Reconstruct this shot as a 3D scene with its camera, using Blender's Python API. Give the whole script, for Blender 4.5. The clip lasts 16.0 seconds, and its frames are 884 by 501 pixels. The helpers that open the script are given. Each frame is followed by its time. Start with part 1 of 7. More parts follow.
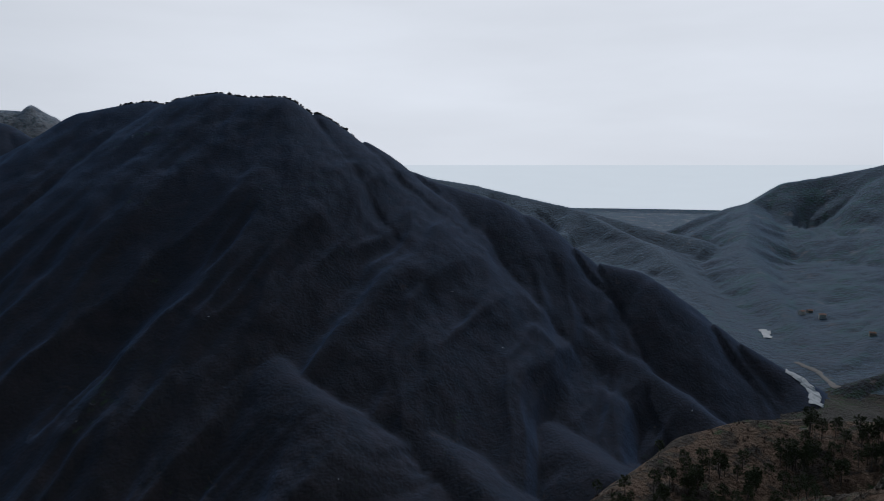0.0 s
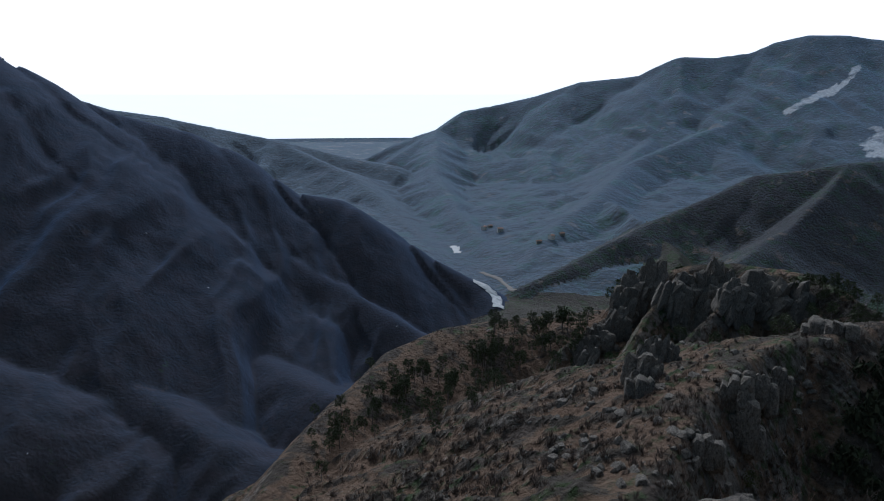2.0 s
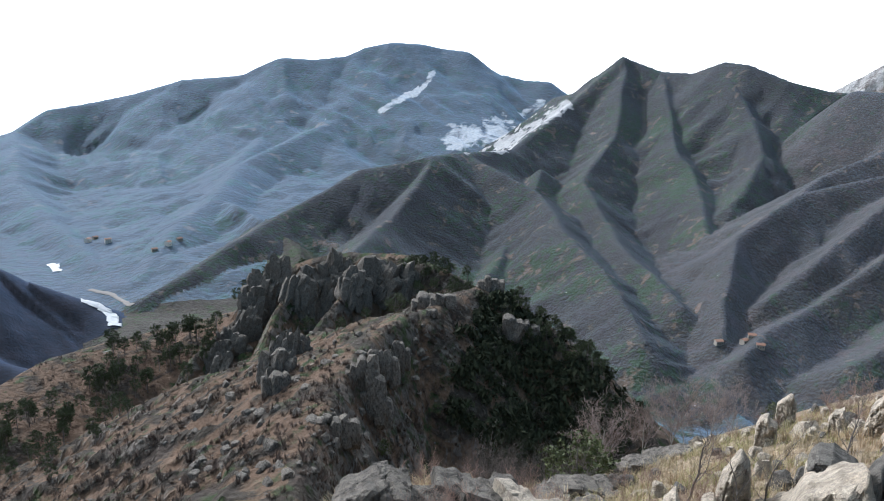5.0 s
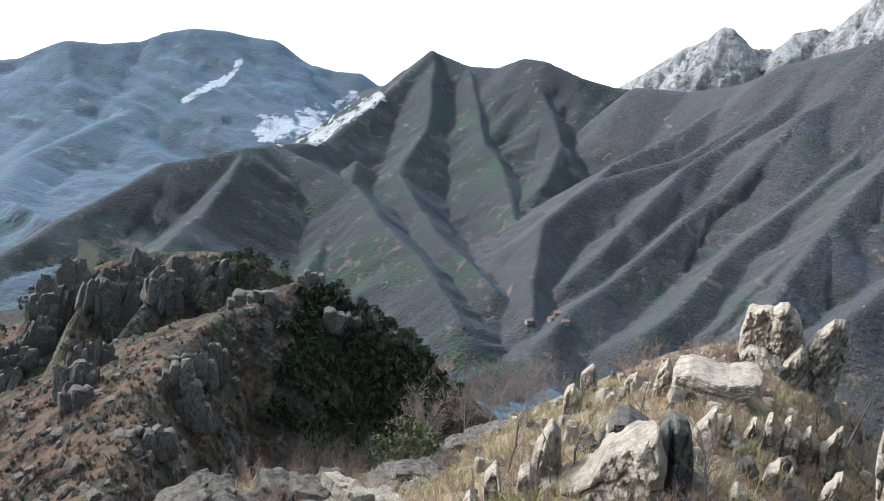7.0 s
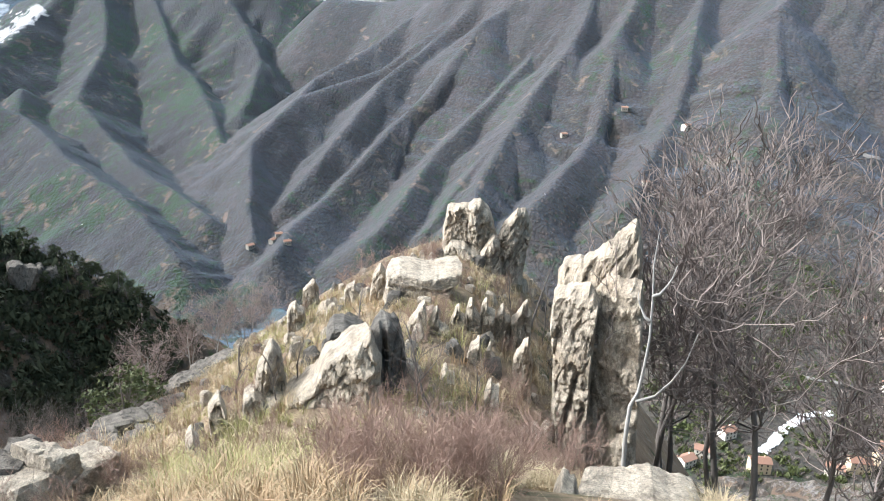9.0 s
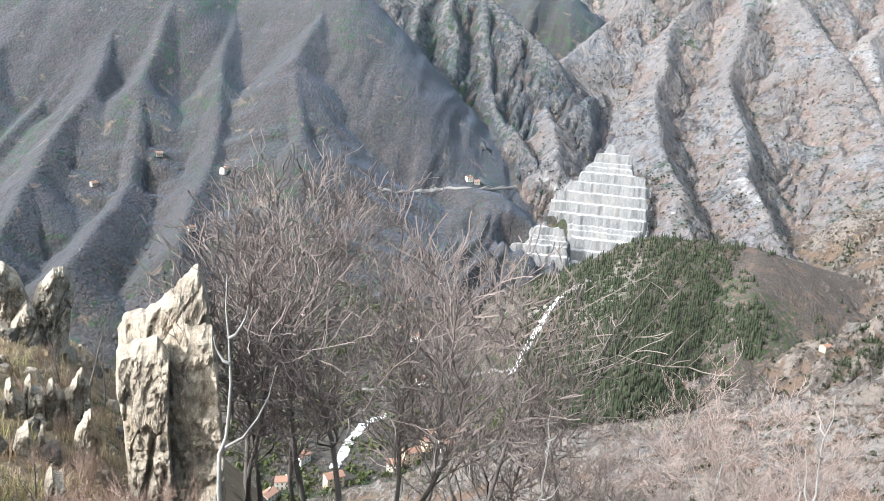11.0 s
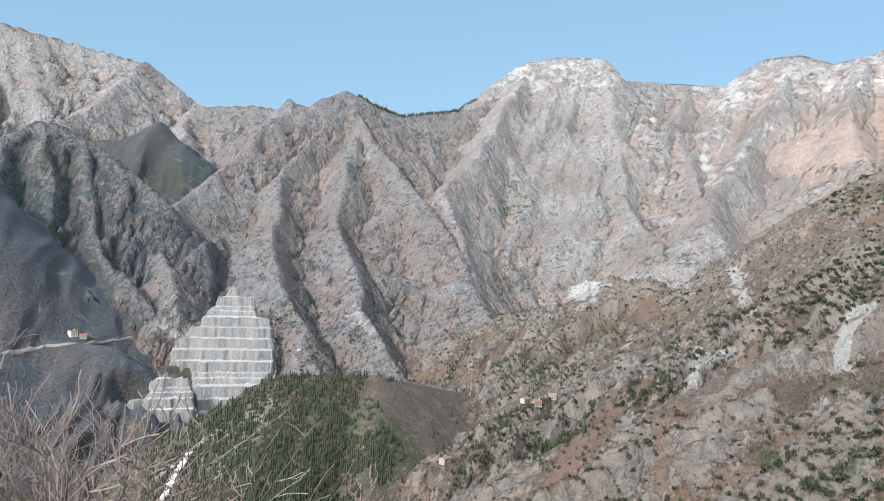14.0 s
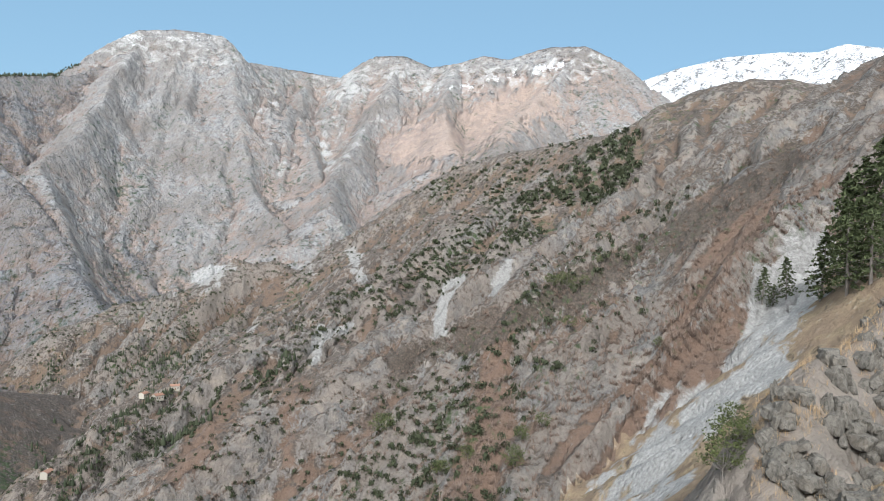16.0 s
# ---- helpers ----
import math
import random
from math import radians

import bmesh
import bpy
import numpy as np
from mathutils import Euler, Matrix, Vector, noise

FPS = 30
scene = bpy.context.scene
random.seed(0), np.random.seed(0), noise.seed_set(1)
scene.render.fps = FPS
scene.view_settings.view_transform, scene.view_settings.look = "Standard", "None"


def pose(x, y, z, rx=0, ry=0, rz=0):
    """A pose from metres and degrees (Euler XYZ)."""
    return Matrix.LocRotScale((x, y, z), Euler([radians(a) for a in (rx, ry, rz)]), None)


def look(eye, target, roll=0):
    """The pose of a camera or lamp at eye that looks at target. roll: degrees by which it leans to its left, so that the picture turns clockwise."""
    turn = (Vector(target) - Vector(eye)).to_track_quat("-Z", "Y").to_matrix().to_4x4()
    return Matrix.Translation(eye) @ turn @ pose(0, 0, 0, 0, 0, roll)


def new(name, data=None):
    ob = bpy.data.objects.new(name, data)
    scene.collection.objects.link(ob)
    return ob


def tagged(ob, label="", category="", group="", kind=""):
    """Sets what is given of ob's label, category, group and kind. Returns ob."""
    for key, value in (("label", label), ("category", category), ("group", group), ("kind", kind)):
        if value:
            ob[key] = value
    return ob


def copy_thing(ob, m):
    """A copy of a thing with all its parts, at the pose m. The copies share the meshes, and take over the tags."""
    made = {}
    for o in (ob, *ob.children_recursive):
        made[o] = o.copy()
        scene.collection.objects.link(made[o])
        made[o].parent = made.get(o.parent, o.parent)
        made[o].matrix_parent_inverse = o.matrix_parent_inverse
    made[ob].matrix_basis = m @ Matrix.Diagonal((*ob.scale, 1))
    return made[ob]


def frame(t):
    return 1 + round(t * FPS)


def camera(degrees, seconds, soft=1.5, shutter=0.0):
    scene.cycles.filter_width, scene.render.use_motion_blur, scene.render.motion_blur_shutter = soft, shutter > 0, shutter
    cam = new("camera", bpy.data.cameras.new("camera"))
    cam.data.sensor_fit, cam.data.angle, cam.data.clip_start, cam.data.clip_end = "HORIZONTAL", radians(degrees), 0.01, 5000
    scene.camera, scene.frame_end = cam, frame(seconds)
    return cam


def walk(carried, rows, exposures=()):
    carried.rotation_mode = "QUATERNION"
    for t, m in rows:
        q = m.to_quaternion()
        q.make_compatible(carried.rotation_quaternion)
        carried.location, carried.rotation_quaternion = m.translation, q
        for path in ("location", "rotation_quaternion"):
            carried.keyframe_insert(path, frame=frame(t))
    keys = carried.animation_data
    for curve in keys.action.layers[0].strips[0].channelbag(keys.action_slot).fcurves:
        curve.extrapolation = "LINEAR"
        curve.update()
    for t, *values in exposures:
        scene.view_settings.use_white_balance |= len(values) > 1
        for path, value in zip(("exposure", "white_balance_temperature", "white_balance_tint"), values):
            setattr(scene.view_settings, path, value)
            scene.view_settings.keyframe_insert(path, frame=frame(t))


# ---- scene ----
cam = camera(63.92, 16.0, 1.0)
walk(cam, [
    (0.0, pose(0, 0.00, 0, 83.10, 0.00, 0.01)),
    (0.5, pose(0, 0.00, 0, 81.37, -1.15, -7.81)),
    (1.0, pose(0, 0.00, 0, 80.41, -1.04, -13.11)),
    (1.5, pose(0, 0.00, 0, 79.77, -2.02, -16.18)),
    (2.0, pose(0, 0.00, 0, 77.55, -0.02, -23.88)),
    (2.5, pose(0, 0.00, 0, 78.62, 0.19, -32.58)),
    (3.0, pose(0, 0.00, 0, 77.78, -1.55, -36.65)),
    (3.5, pose(0, 0.00, 0, 78.30, -1.39, -41.63)),
    (4.0, pose(0, 0.00, 0, 78.37, -1.80, -45.81)),
    (4.2, pose(0, 0.00, 0, 78.11, -1.67, -47.61)),
    (6.3, pose(0, 0.00, 0, 78.26, -0.85, -63.74)),
    (6.5, pose(0, 0.00, 0, 78.25, -1.23, -65.23)),
    (7.0, pose(0, 0.00, 0, 77.33, -1.66, -68.96)),
    (7.5, pose(0, -0.06, 0, 78.48, -0.08, -74.37)),
    (8.0, pose(0, -0.12, 0, 73.89, 2.11, -83.72)),
    (8.5, pose(0, -0.20, 0, 69.51, 0.61, -85.34)),
    (9.0, pose(0, -0.25, 0, 71.30, -1.20, -92.37)),
    (9.5, pose(0, -0.25, 0, 74.16, -0.81, -106.18)),
    (10.0, pose(0, -0.15, 0, 75.91, -1.67, -114.61)),
    (10.2, pose(0, -0.13, 0, 76.06, -2.59, -117.21)),
    (12.3, pose(0, 0.00, 0, 79.13, -2.43, -143.71)),
    (12.5, pose(0, 0.00, 0, 80.21, -2.34, -145.34)),
    (13.0, pose(0, 0.00, 0, 82.82, -2.34, -148.21)),
    (13.5, pose(0, 0.00, 0, 85.00, -2.44, -152.14)),
    (14.0, pose(0, 0.00, 0, 89.71, -3.10, -158.04)),
    (14.5, pose(0, 0.00, 0, 88.19, -4.17, -167.15)),
    (15.0, pose(0, 0.00, 0, 89.02, -3.10, -175.13)),
    (15.5, pose(0, 0.00, 0, 90.47, -2.02, -181.93)),
    (16.0, pose(0, 0.00, 0, 89.77, -2.35, -187.75)),
], exposures=[(0.0, -2.25, 5400, 10), (1.0, -1.95, 5350, 10), (2.0, -1.5, 5200, 10), (3.0, -0.85, 5200, 10), (4.0, -0.3, 5300, 10), (6.5, 0.15, 5500, 10), (8.0, 0.4, 5450, 10), (9.0, 0.72, 5680, 9), (10.0, 0.85, 5750, 9), (12.5, 0.75, 5600, 8), (14.0, 0.25, 5750, 9), (16.0, 0.1, 5700, 7)])


# ---- light ----
SUN_AZ, SUN_EL = 12.0, 35.0          # degrees, azimuth clockwise from +y
world = bpy.data.worlds.new("sky")
scene.world = world
world.use_nodes = True
wn, wl = world.node_tree.nodes, world.node_tree.links
sky = wn.new("ShaderNodeTexSky")
sky.sky_type, sky.sun_disc = "NISHITA", False
sky.sun_elevation, sky.sun_rotation = radians(SUN_EL), radians(SUN_AZ)
sky.altitude, sky.air_density, sky.dust_density, sky.ozone_density = 600, 1.0, 2.2, 0.0
wn["Background"].inputs["Strength"].default_value = 0.1
# a thin veil of high cloud and sea haze whitens the sunward half of the sky
tc = wn.new("ShaderNodeTexCoord")
toward = wn.new("ShaderNodeVectorMath")
toward.operation = "DOT_PRODUCT"
toward.inputs[1].default_value = (math.sin(radians(SUN_AZ + 8)) * 0.96, math.cos(radians(SUN_AZ + 8)) * 0.96, 0.28)
veil = wn.new("ShaderNodeMapRange")
veil.interpolation_type = "SMOOTHSTEP"
for key, value in zip(("From Min", "From Max", "To Min", "To Max"), (-0.02, 0.8, 0.0, 0.97)):
    veil.inputs[key].default_value = value
streaks = wn.new("ShaderNodeTexNoise")
flat = wn.new("ShaderNodeMapping")
flat.inputs["Scale"].default_value = (1.0, 1.0, 5.0)
streaks.inputs["Scale"].default_value, streaks.inputs["Detail"].default_value = 1.6, 5.0
cloud = wn.new("ShaderNodeValToRGB")
cloud.color_ramp.elements[0].position, cloud.color_ramp.elements[1].position = 0.3, 0.75
cloud.color_ramp.elements[0].color, cloud.color_ramp.elements[1].color = (33, 30.8, 28, 1), (40, 37.4, 34.0, 1)
blend = wn.new("ShaderNodeMixRGB")
wl.new(tc.outputs["Generated"], toward.inputs[0])
wl.new(tc.outputs["Generated"], flat.inputs["Vector"])
wl.new(flat.outputs[0], streaks.inputs["Vector"])
wl.new(toward.outputs["Value"], veil.inputs["Value"])
wl.new(streaks.outputs["Fac"], cloud.inputs[0])
wl.new(veil.outputs[0], blend.inputs[0])
haze = wn.new("ShaderNodeMixRGB")                # thin even haze over the whole sky
haze.inputs[0].default_value, haze.inputs[2].default_value = 0.5, (4.3, 6.7, 8.0, 1)
wl.new(sky.outputs[0], haze.inputs[1])
wl.new(haze.outputs[0], blend.inputs[1])
wl.new(cloud.outputs[0], blend.inputs[2])
wl.new(blend.outputs[0], wn["Background"].inputs["Color"])
sun = new("sun", bpy.data.lights.new("sun", "SUN"))
sun.data.energy, sun.data.angle, sun.data.color = 4.8, radians(0.6), (1.0, 0.94, 0.85)
sun_way = Vector((math.sin(radians(SUN_AZ)) * math.cos(radians(SUN_EL)),
                  math.cos(radians(SUN_AZ)) * math.cos(radians(SUN_EL)), math.sin(radians(SUN_EL))))
sun.matrix_world = look(sun_way * 300, (0, 0, 0))

# ---- materials ----
class Nodes:
    """A small helper to write node materials."""
    def __init__(self, name):
        self.m = bpy.data.materials.new(name)
        self.m.use_nodes = True
        self.t = self.m.node_tree
        self.bsdf = self.t.nodes["Principled BSDF"]

    def link(self, a, b):
        self.t.links.new(a, b)

    def coords(self):
        return self.t.nodes.new("ShaderNodeTexCoord").outputs["Object"]

    def noise(self, scale, detail=6.0, rough=0.6, vec=None, warp=0.0):
        n = self.t.nodes.new("ShaderNodeTexNoise")
        n.inputs["Scale"].default_value, n.inputs["Detail"].default_value = scale, detail
        n.inputs["Roughness"].default_value, n.inputs["Distortion"].default_value = rough, warp
        self.link(vec or self.coords(), n.inputs["Vector"])
        return n.outputs["Fac"]

    def voronoi(self, scale, vec=None, feature="F1", out="Distance"):
        n = self.t.nodes.new("ShaderNodeTexVoronoi")
        n.feature = feature
        n.inputs["Scale"].default_value = scale
        self.link(vec or self.coords(), n.inputs["Vector"])
        return n.outputs[out]

    def stretch(self, sx, sy, sz, rx=0.0, ry=0.0):
        n = self.t.nodes.new("ShaderNodeMapping")
        n.inputs["Scale"].default_value = (sx, sy, sz)
        n.inputs["Rotation"].default_value = (radians(rx), radians(ry), 0)
        self.link(self.coords(), n.inputs["Vector"])
        return n.outputs[0]

    def ramp(self, fac, *stops):
        n = self.t.nodes.new("ShaderNodeValToRGB")
        e = n.color_ramp.elements
        while len(e) < len(stops):
            e.new(0.5)
        for k, (p, c) in enumerate(stops):
            e[k].position = p
            e[k].color = (*c, 1) if isinstance(c, tuple) else (c, c, c, 1)
        self.link(fac, n.inputs[0])
        return n.outputs[0]

    def mix(self, fac, a, b, mode="MIX"):
        n = self.t.nodes.new("ShaderNodeMixRGB")
        n.blend_type = mode
        for k, v in ((0, fac), (1, a), (2, b)):
            if isinstance(v, (int, float)):
                n.inputs[k].default_value = v if k == 0 else (v, v, v, 1)
            elif isinstance(v, tuple):
                n.inputs[k].default_value = (*v, 1)
            else:
                self.link(v, n.inputs[k])
        return n.outputs[0]

    def math(self, op, a, b=0.0, clamp=False):
        n = self.t.nodes.new("ShaderNodeMath")
        n.operation, n.use_clamp = op, clamp
        for k, v in ((0, a), (1, b)):
            if isinstance(v, (int, float)):
                n.inputs[k].default_value = v
            else:
                self.link(v, n.inputs[k])
        return n.outputs[0]

    def attr(self, name):
        n = self.t.nodes.new("ShaderNodeAttribute")
        n.attribute_name = name
        s = self.t.nodes.new("ShaderNodeSeparateColor")
        self.link(n.outputs["Color"], s.inputs[0])
        return s.outputs

    def bump(self, height, distance, strength=1.0, prior=None):
        n = self.t.nodes.new("ShaderNodeBump")
        n.inputs["Distance"].default_value, n.inputs["Strength"].default_value = distance, strength
        self.link(height, n.inputs["Height"])
        if prior:
            self.link(prior, n.inputs["Normal"])
        return n.outputs[0]

    def random(self):
        return self.t.nodes.new("ShaderNodeObjectInfo").outputs["Random"]

    def island(self):
        return self.t.nodes.new("ShaderNodeNewGeometry").outputs["Random Per Island"]

    def done(self, color, rough=0.85, normal=None, spec=0.25, sheen=0.0, sheen_tint=(1, 1, 1)):
        i = self.bsdf.inputs
        if isinstance(color, tuple):
            i["Base Color"].default_value = (*color, 1)
        else:
            self.link(color, i["Base Color"])
        if isinstance(rough, (int, float)):
            i["Roughness"].default_value = rough
        else:
            self.link(rough, i["Roughness"])
        i["Specular IOR Level"].default_value = spec
        i["Sheen Weight"].default_value = sheen
        i["Sheen Roughness"].default_value = 0.6
        i["Sheen Tint"].default_value = (*sheen_tint, 1)
        if normal:
            self.link(normal, i["Normal"])
        return self.m


def terrain_material(name, grain, bump, sheen, tint, bare=((0.05, 0.037, 0.031), (0.082, 0.064, 0.05)), stone=((0.11, 0.106, 0.1), (0.26, 0.247, 0.23)), soft=0.08, tone=1.0, scree=1.0, moss=(0.045, 0.046, 0.03), gloss=0.1, crags=0.0, dry=((0.23, 0.165, 0.11), (0.145, 0.10, 0.072)), soil=((0.155, 0.105, 0.075), (0.105, 0.079, 0.062))):
    """Slopes of woods, limestone, dry grass, scree, evergreens and snow. grain: size of the finest pattern in metres."""
    k = Nodes(name)
    c, e = k.attr("cover"), k.attr("growth")
    fine = k.noise(1 / grain, 5, 0.65)
    mid = k.noise(1 / (grain * 7), 5, 0.6, warp=0.6)
    wide = k.noise(1 / (grain * 45), 4, 0.55)
    crowns = k.voronoi(1 / (grain * 1.1))
    woods = k.mix(wide, *bare)
    woods = k.mix(k.ramp(mid, (0.35, 0.0), (0.7, 1.0)), woods, moss)
    woods = k.mix(k.ramp(crowns, (0.0, 0.0), (0.8, 0.75)), woods, (0.03, 0.026, 0.022))
    strata = k.noise(1 / (grain * 2.2), 7, 0.66, k.stretch(1, 1, 0.75, 14, 9), 0.8)
    rock = k.mix(k.ramp(strata, (0.3, 0.0), (0.62, 1.0)), *stone)
    rock = k.mix(k.ramp(mid, (0.45, 0.0), (0.7, 0.7)), rock, (0.235, 0.195, 0.16))
    rock = k.mix(k.ramp(wide, (0.42, 0.0), (0.62, 0.75)), rock, (0.15, 0.125, 0.106))
    grass = k.mix(mid, *(tuple(v * tone for v in q) for q in dry))
    grass = k.mix(k.ramp(fine, (0.35, 0.0), (0.7, 0.7)), grass, (0.11, 0.085, 0.055))
    pale = k.mix(k.ramp(fine, (0.3, 0.0), (0.7, 1.0)), (0.25 * scree, 0.24 * scree, 0.228 * scree), (0.46 * scree, 0.448 * scree, 0.43 * scree))
    ever = k.mix(fine, (0.022, 0.034, 0.014), (0.05, 0.066, 0.028))
    earth = k.mix(mid, *(tuple(v * tone for v in q) for q in soil))

    def edge(w, size):
        s = k.math("ADD", w, k.math("MULTIPLY", k.math("SUBTRACT", size, 0.5), 2.2))
        return k.ramp(s, (0.5 - soft, 0.0), (0.5 + soft, 1.0))

    col = k.mix(edge(c[1], mid), woods, grass)
    col = k.mix(edge(e[2], mid), col, earth)
    col = k.mix(edge(c[0], strata), col, rock)
    col = k.mix(edge(e[0], k.noise(1 / (grain * 3), 4, 0.6)), col, ever)
    col = k.mix(edge(c[2], mid), col, pale)
    col = k.mix(edge(e[1], strata), col, (0.82, 0.83, 0.85))
    high = k.math("ADD", k.math("MULTIPLY", strata, 1.6), k.math("MULTIPLY", crowns, -0.5))
    high = k.math("ADD", high, k.math("MULTIPLY", fine, 0.5))
    if crags:                                        # broken faces larger than the grain, where the rock is bare
        broken = k.noise(1 / (grain * 5), 7, 0.62, k.stretch(1, 1, 0.6, 10, 12), 0.5)
        bare_rock = k.ramp(c[0], (0.1, 0.25), (0.5, 1.0))
        high = k.math("ADD", high, k.math("MULTIPLY", k.math("MULTIPLY", broken, crags), bare_rock))
    return k.done(col, 0.9, k.bump(high, bump, 0.9), gloss, sheen, tint)


# from far_slopes to shaded_woods, a bluish sheen stands in for distance haze
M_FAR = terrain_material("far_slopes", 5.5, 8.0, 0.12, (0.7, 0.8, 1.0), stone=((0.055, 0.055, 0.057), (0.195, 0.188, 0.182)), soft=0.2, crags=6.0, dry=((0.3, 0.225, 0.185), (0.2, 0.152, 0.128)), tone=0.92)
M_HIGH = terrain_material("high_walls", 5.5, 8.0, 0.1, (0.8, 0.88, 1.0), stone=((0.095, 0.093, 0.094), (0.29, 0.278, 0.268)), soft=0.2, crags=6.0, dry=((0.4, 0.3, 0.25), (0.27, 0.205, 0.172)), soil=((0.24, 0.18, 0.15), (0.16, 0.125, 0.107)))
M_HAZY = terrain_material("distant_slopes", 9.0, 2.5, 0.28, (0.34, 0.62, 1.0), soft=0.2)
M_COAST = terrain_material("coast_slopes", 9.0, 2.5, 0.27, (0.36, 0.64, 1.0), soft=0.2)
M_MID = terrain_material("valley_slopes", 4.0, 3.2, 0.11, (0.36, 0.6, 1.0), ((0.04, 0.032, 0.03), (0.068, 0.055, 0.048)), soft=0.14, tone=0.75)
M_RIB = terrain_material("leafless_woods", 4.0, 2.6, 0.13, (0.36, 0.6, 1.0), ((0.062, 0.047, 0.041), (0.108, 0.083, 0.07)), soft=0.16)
# stone and grass colours lowered to carry the shade on the craggy side
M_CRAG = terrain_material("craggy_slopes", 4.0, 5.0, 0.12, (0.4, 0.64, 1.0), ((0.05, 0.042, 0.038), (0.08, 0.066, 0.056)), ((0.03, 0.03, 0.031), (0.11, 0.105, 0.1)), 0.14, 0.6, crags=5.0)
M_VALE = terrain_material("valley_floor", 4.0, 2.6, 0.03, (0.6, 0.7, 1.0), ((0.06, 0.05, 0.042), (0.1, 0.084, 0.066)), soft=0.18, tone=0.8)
# darker copy of the woods: the mountain's shade is put into these colours
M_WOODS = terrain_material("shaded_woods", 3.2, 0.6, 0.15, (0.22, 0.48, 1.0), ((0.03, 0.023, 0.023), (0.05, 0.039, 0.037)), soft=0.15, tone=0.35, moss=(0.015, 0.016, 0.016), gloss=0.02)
M_BROWN = terrain_material("shrub_slopes", 2.2, 2.0, 0.04, (1, 0.95, 0.9), ((0.08, 0.063, 0.054), (0.125, 0.102, 0.086)), ((0.06, 0.056, 0.053), (0.15, 0.14, 0.13)), 0.12, tone=0.8, scree=0.62, crags=4.0, moss=(0.075, 0.059, 0.05))
M_SPUR = terrain_material("spur_slopes", 0.7, 0.7, 0.03, (1, 0.95, 0.9), ((0.085, 0.066, 0.056), (0.14, 0.11, 0.09)), ((0.045, 0.043, 0.042), (0.15, 0.143, 0.137)), 0.16, scree=0.62, crags=4.0, moss=(0.075, 0.06, 0.045), dry=((0.155, 0.115, 0.083), (0.105, 0.077, 0.059)), soil=((0.135, 0.088, 0.063), (0.092, 0.067, 0.053)))
M_HOME = terrain_material("ridge_top", 0.5, 0.35, 0.0, (1, 0.95, 0.9), stone=((0.12, 0.108, 0.09), (0.3, 0.27, 0.225)), soft=0.14, scree=0.68, dry=((0.3, 0.235, 0.15), (0.18, 0.135, 0.09)), soil=((0.2, 0.146, 0.098), (0.13, 0.099, 0.072)))
M_CLIFF = terrain_material("cliff_slopes", 1.0, 0.9, 0.0, (1, 0.95, 0.9), stone=((0.025, 0.023, 0.021), (0.115, 0.103, 0.088)), soft=0.12, crags=3.0, dry=((0.23, 0.165, 0.1), (0.13, 0.088, 0.055)), soil=((0.15, 0.095, 0.06), (0.085, 0.06, 0.044)))
M_HILL = terrain_material("hill_slopes", 1.0, 0.8, 0.0, (1, 0.95, 0.9), stone=((0.08, 0.075, 0.07), (0.19, 0.176, 0.157)), soft=0.12, scree=0.68)


def rock_material(name, dark, light, stain, blotch=0.5):
    k = Nodes(name)
    grain = k.noise(14, 8, 0.72)
    wide = k.noise(0.9, 5, 0.6)
    strata = k.noise(2.2, 9, 0.68, k.stretch(1.8, 1.8, 0.6, 12, 20), 0.3)
    cracks = k.voronoi(1.3, k.stretch(2.2, 2.2, 0.4, 10, 25), "DISTANCE_TO_EDGE")
    col = k.mix(k.ramp(strata, (0.34, 0.0), (0.56, 1.0)), dark, light)
    col = k.mix(k.ramp(wide, (0.5, 0.0), (0.72, 0.55)), col, stain)
    col = k.mix(k.ramp(grain, (0.36, 0.5), (0.6, 0.0)), col, (0.09, 0.085, 0.08))
    col = k.mix(k.ramp(cracks, (0.0, 0.3), (0.008, 0.0)), col, (0.06, 0.052, 0.045))
    lichen = k.noise(4.5, 6, 0.7, None, 0.6)
    col = k.mix(k.ramp(lichen, (0.61 - 0.1 * blotch, 0.0), (0.69 - 0.1 * blotch, blotch)), col, tuple(0.42 * v for v in dark))
    high = k.math("ADD", k.math("MULTIPLY", strata, 0.7), k.math("MULTIPLY", grain, 0.45))
    speck = k.noise(55, 5, 0.75)
    col = k.mix(k.ramp(speck, (0.4, 0.45), (0.56, 0.0)), col, tuple(0.5 * v for v in dark))
    high = k.math("ADD", high, k.math("MULTIPLY", speck, 0.22))
    high = k.math("ADD", high, k.ramp(cracks, (0.0, 0.0), (0.012, 0.1)))
    return k.done(col, 0.9, k.bump(high, 0.1, 0.9), 0.15)


M_ROCK = rock_material("limestone", (0.215, 0.18, 0.138), (0.5, 0.43, 0.335), (0.4, 0.285, 0.175))
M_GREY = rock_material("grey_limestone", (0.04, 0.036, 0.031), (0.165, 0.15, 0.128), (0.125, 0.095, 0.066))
M_DARKROCK = rock_material("dark_limestone", (0.045, 0.04, 0.034), (0.2, 0.175, 0.145), (0.12, 0.085, 0.058), 0.8)


def plain_material(name, a, b, scale, rough=0.85, per="island", bump=0.0, spec=0.2):
    """Two shades by noise, varied a little from piece to piece."""
    k = Nodes(name)
    n = k.noise(scale, 5, 0.65)
    v = k.island() if per == "island" else k.random()
    col = k.mix(k.math("ADD", k.math("MULTIPLY", n, 0.6), k.math("MULTIPLY", v, 0.55), True), a, b)
    return k.done(col, rough, k.bump(n, bump, 0.7) if bump else None, spec)


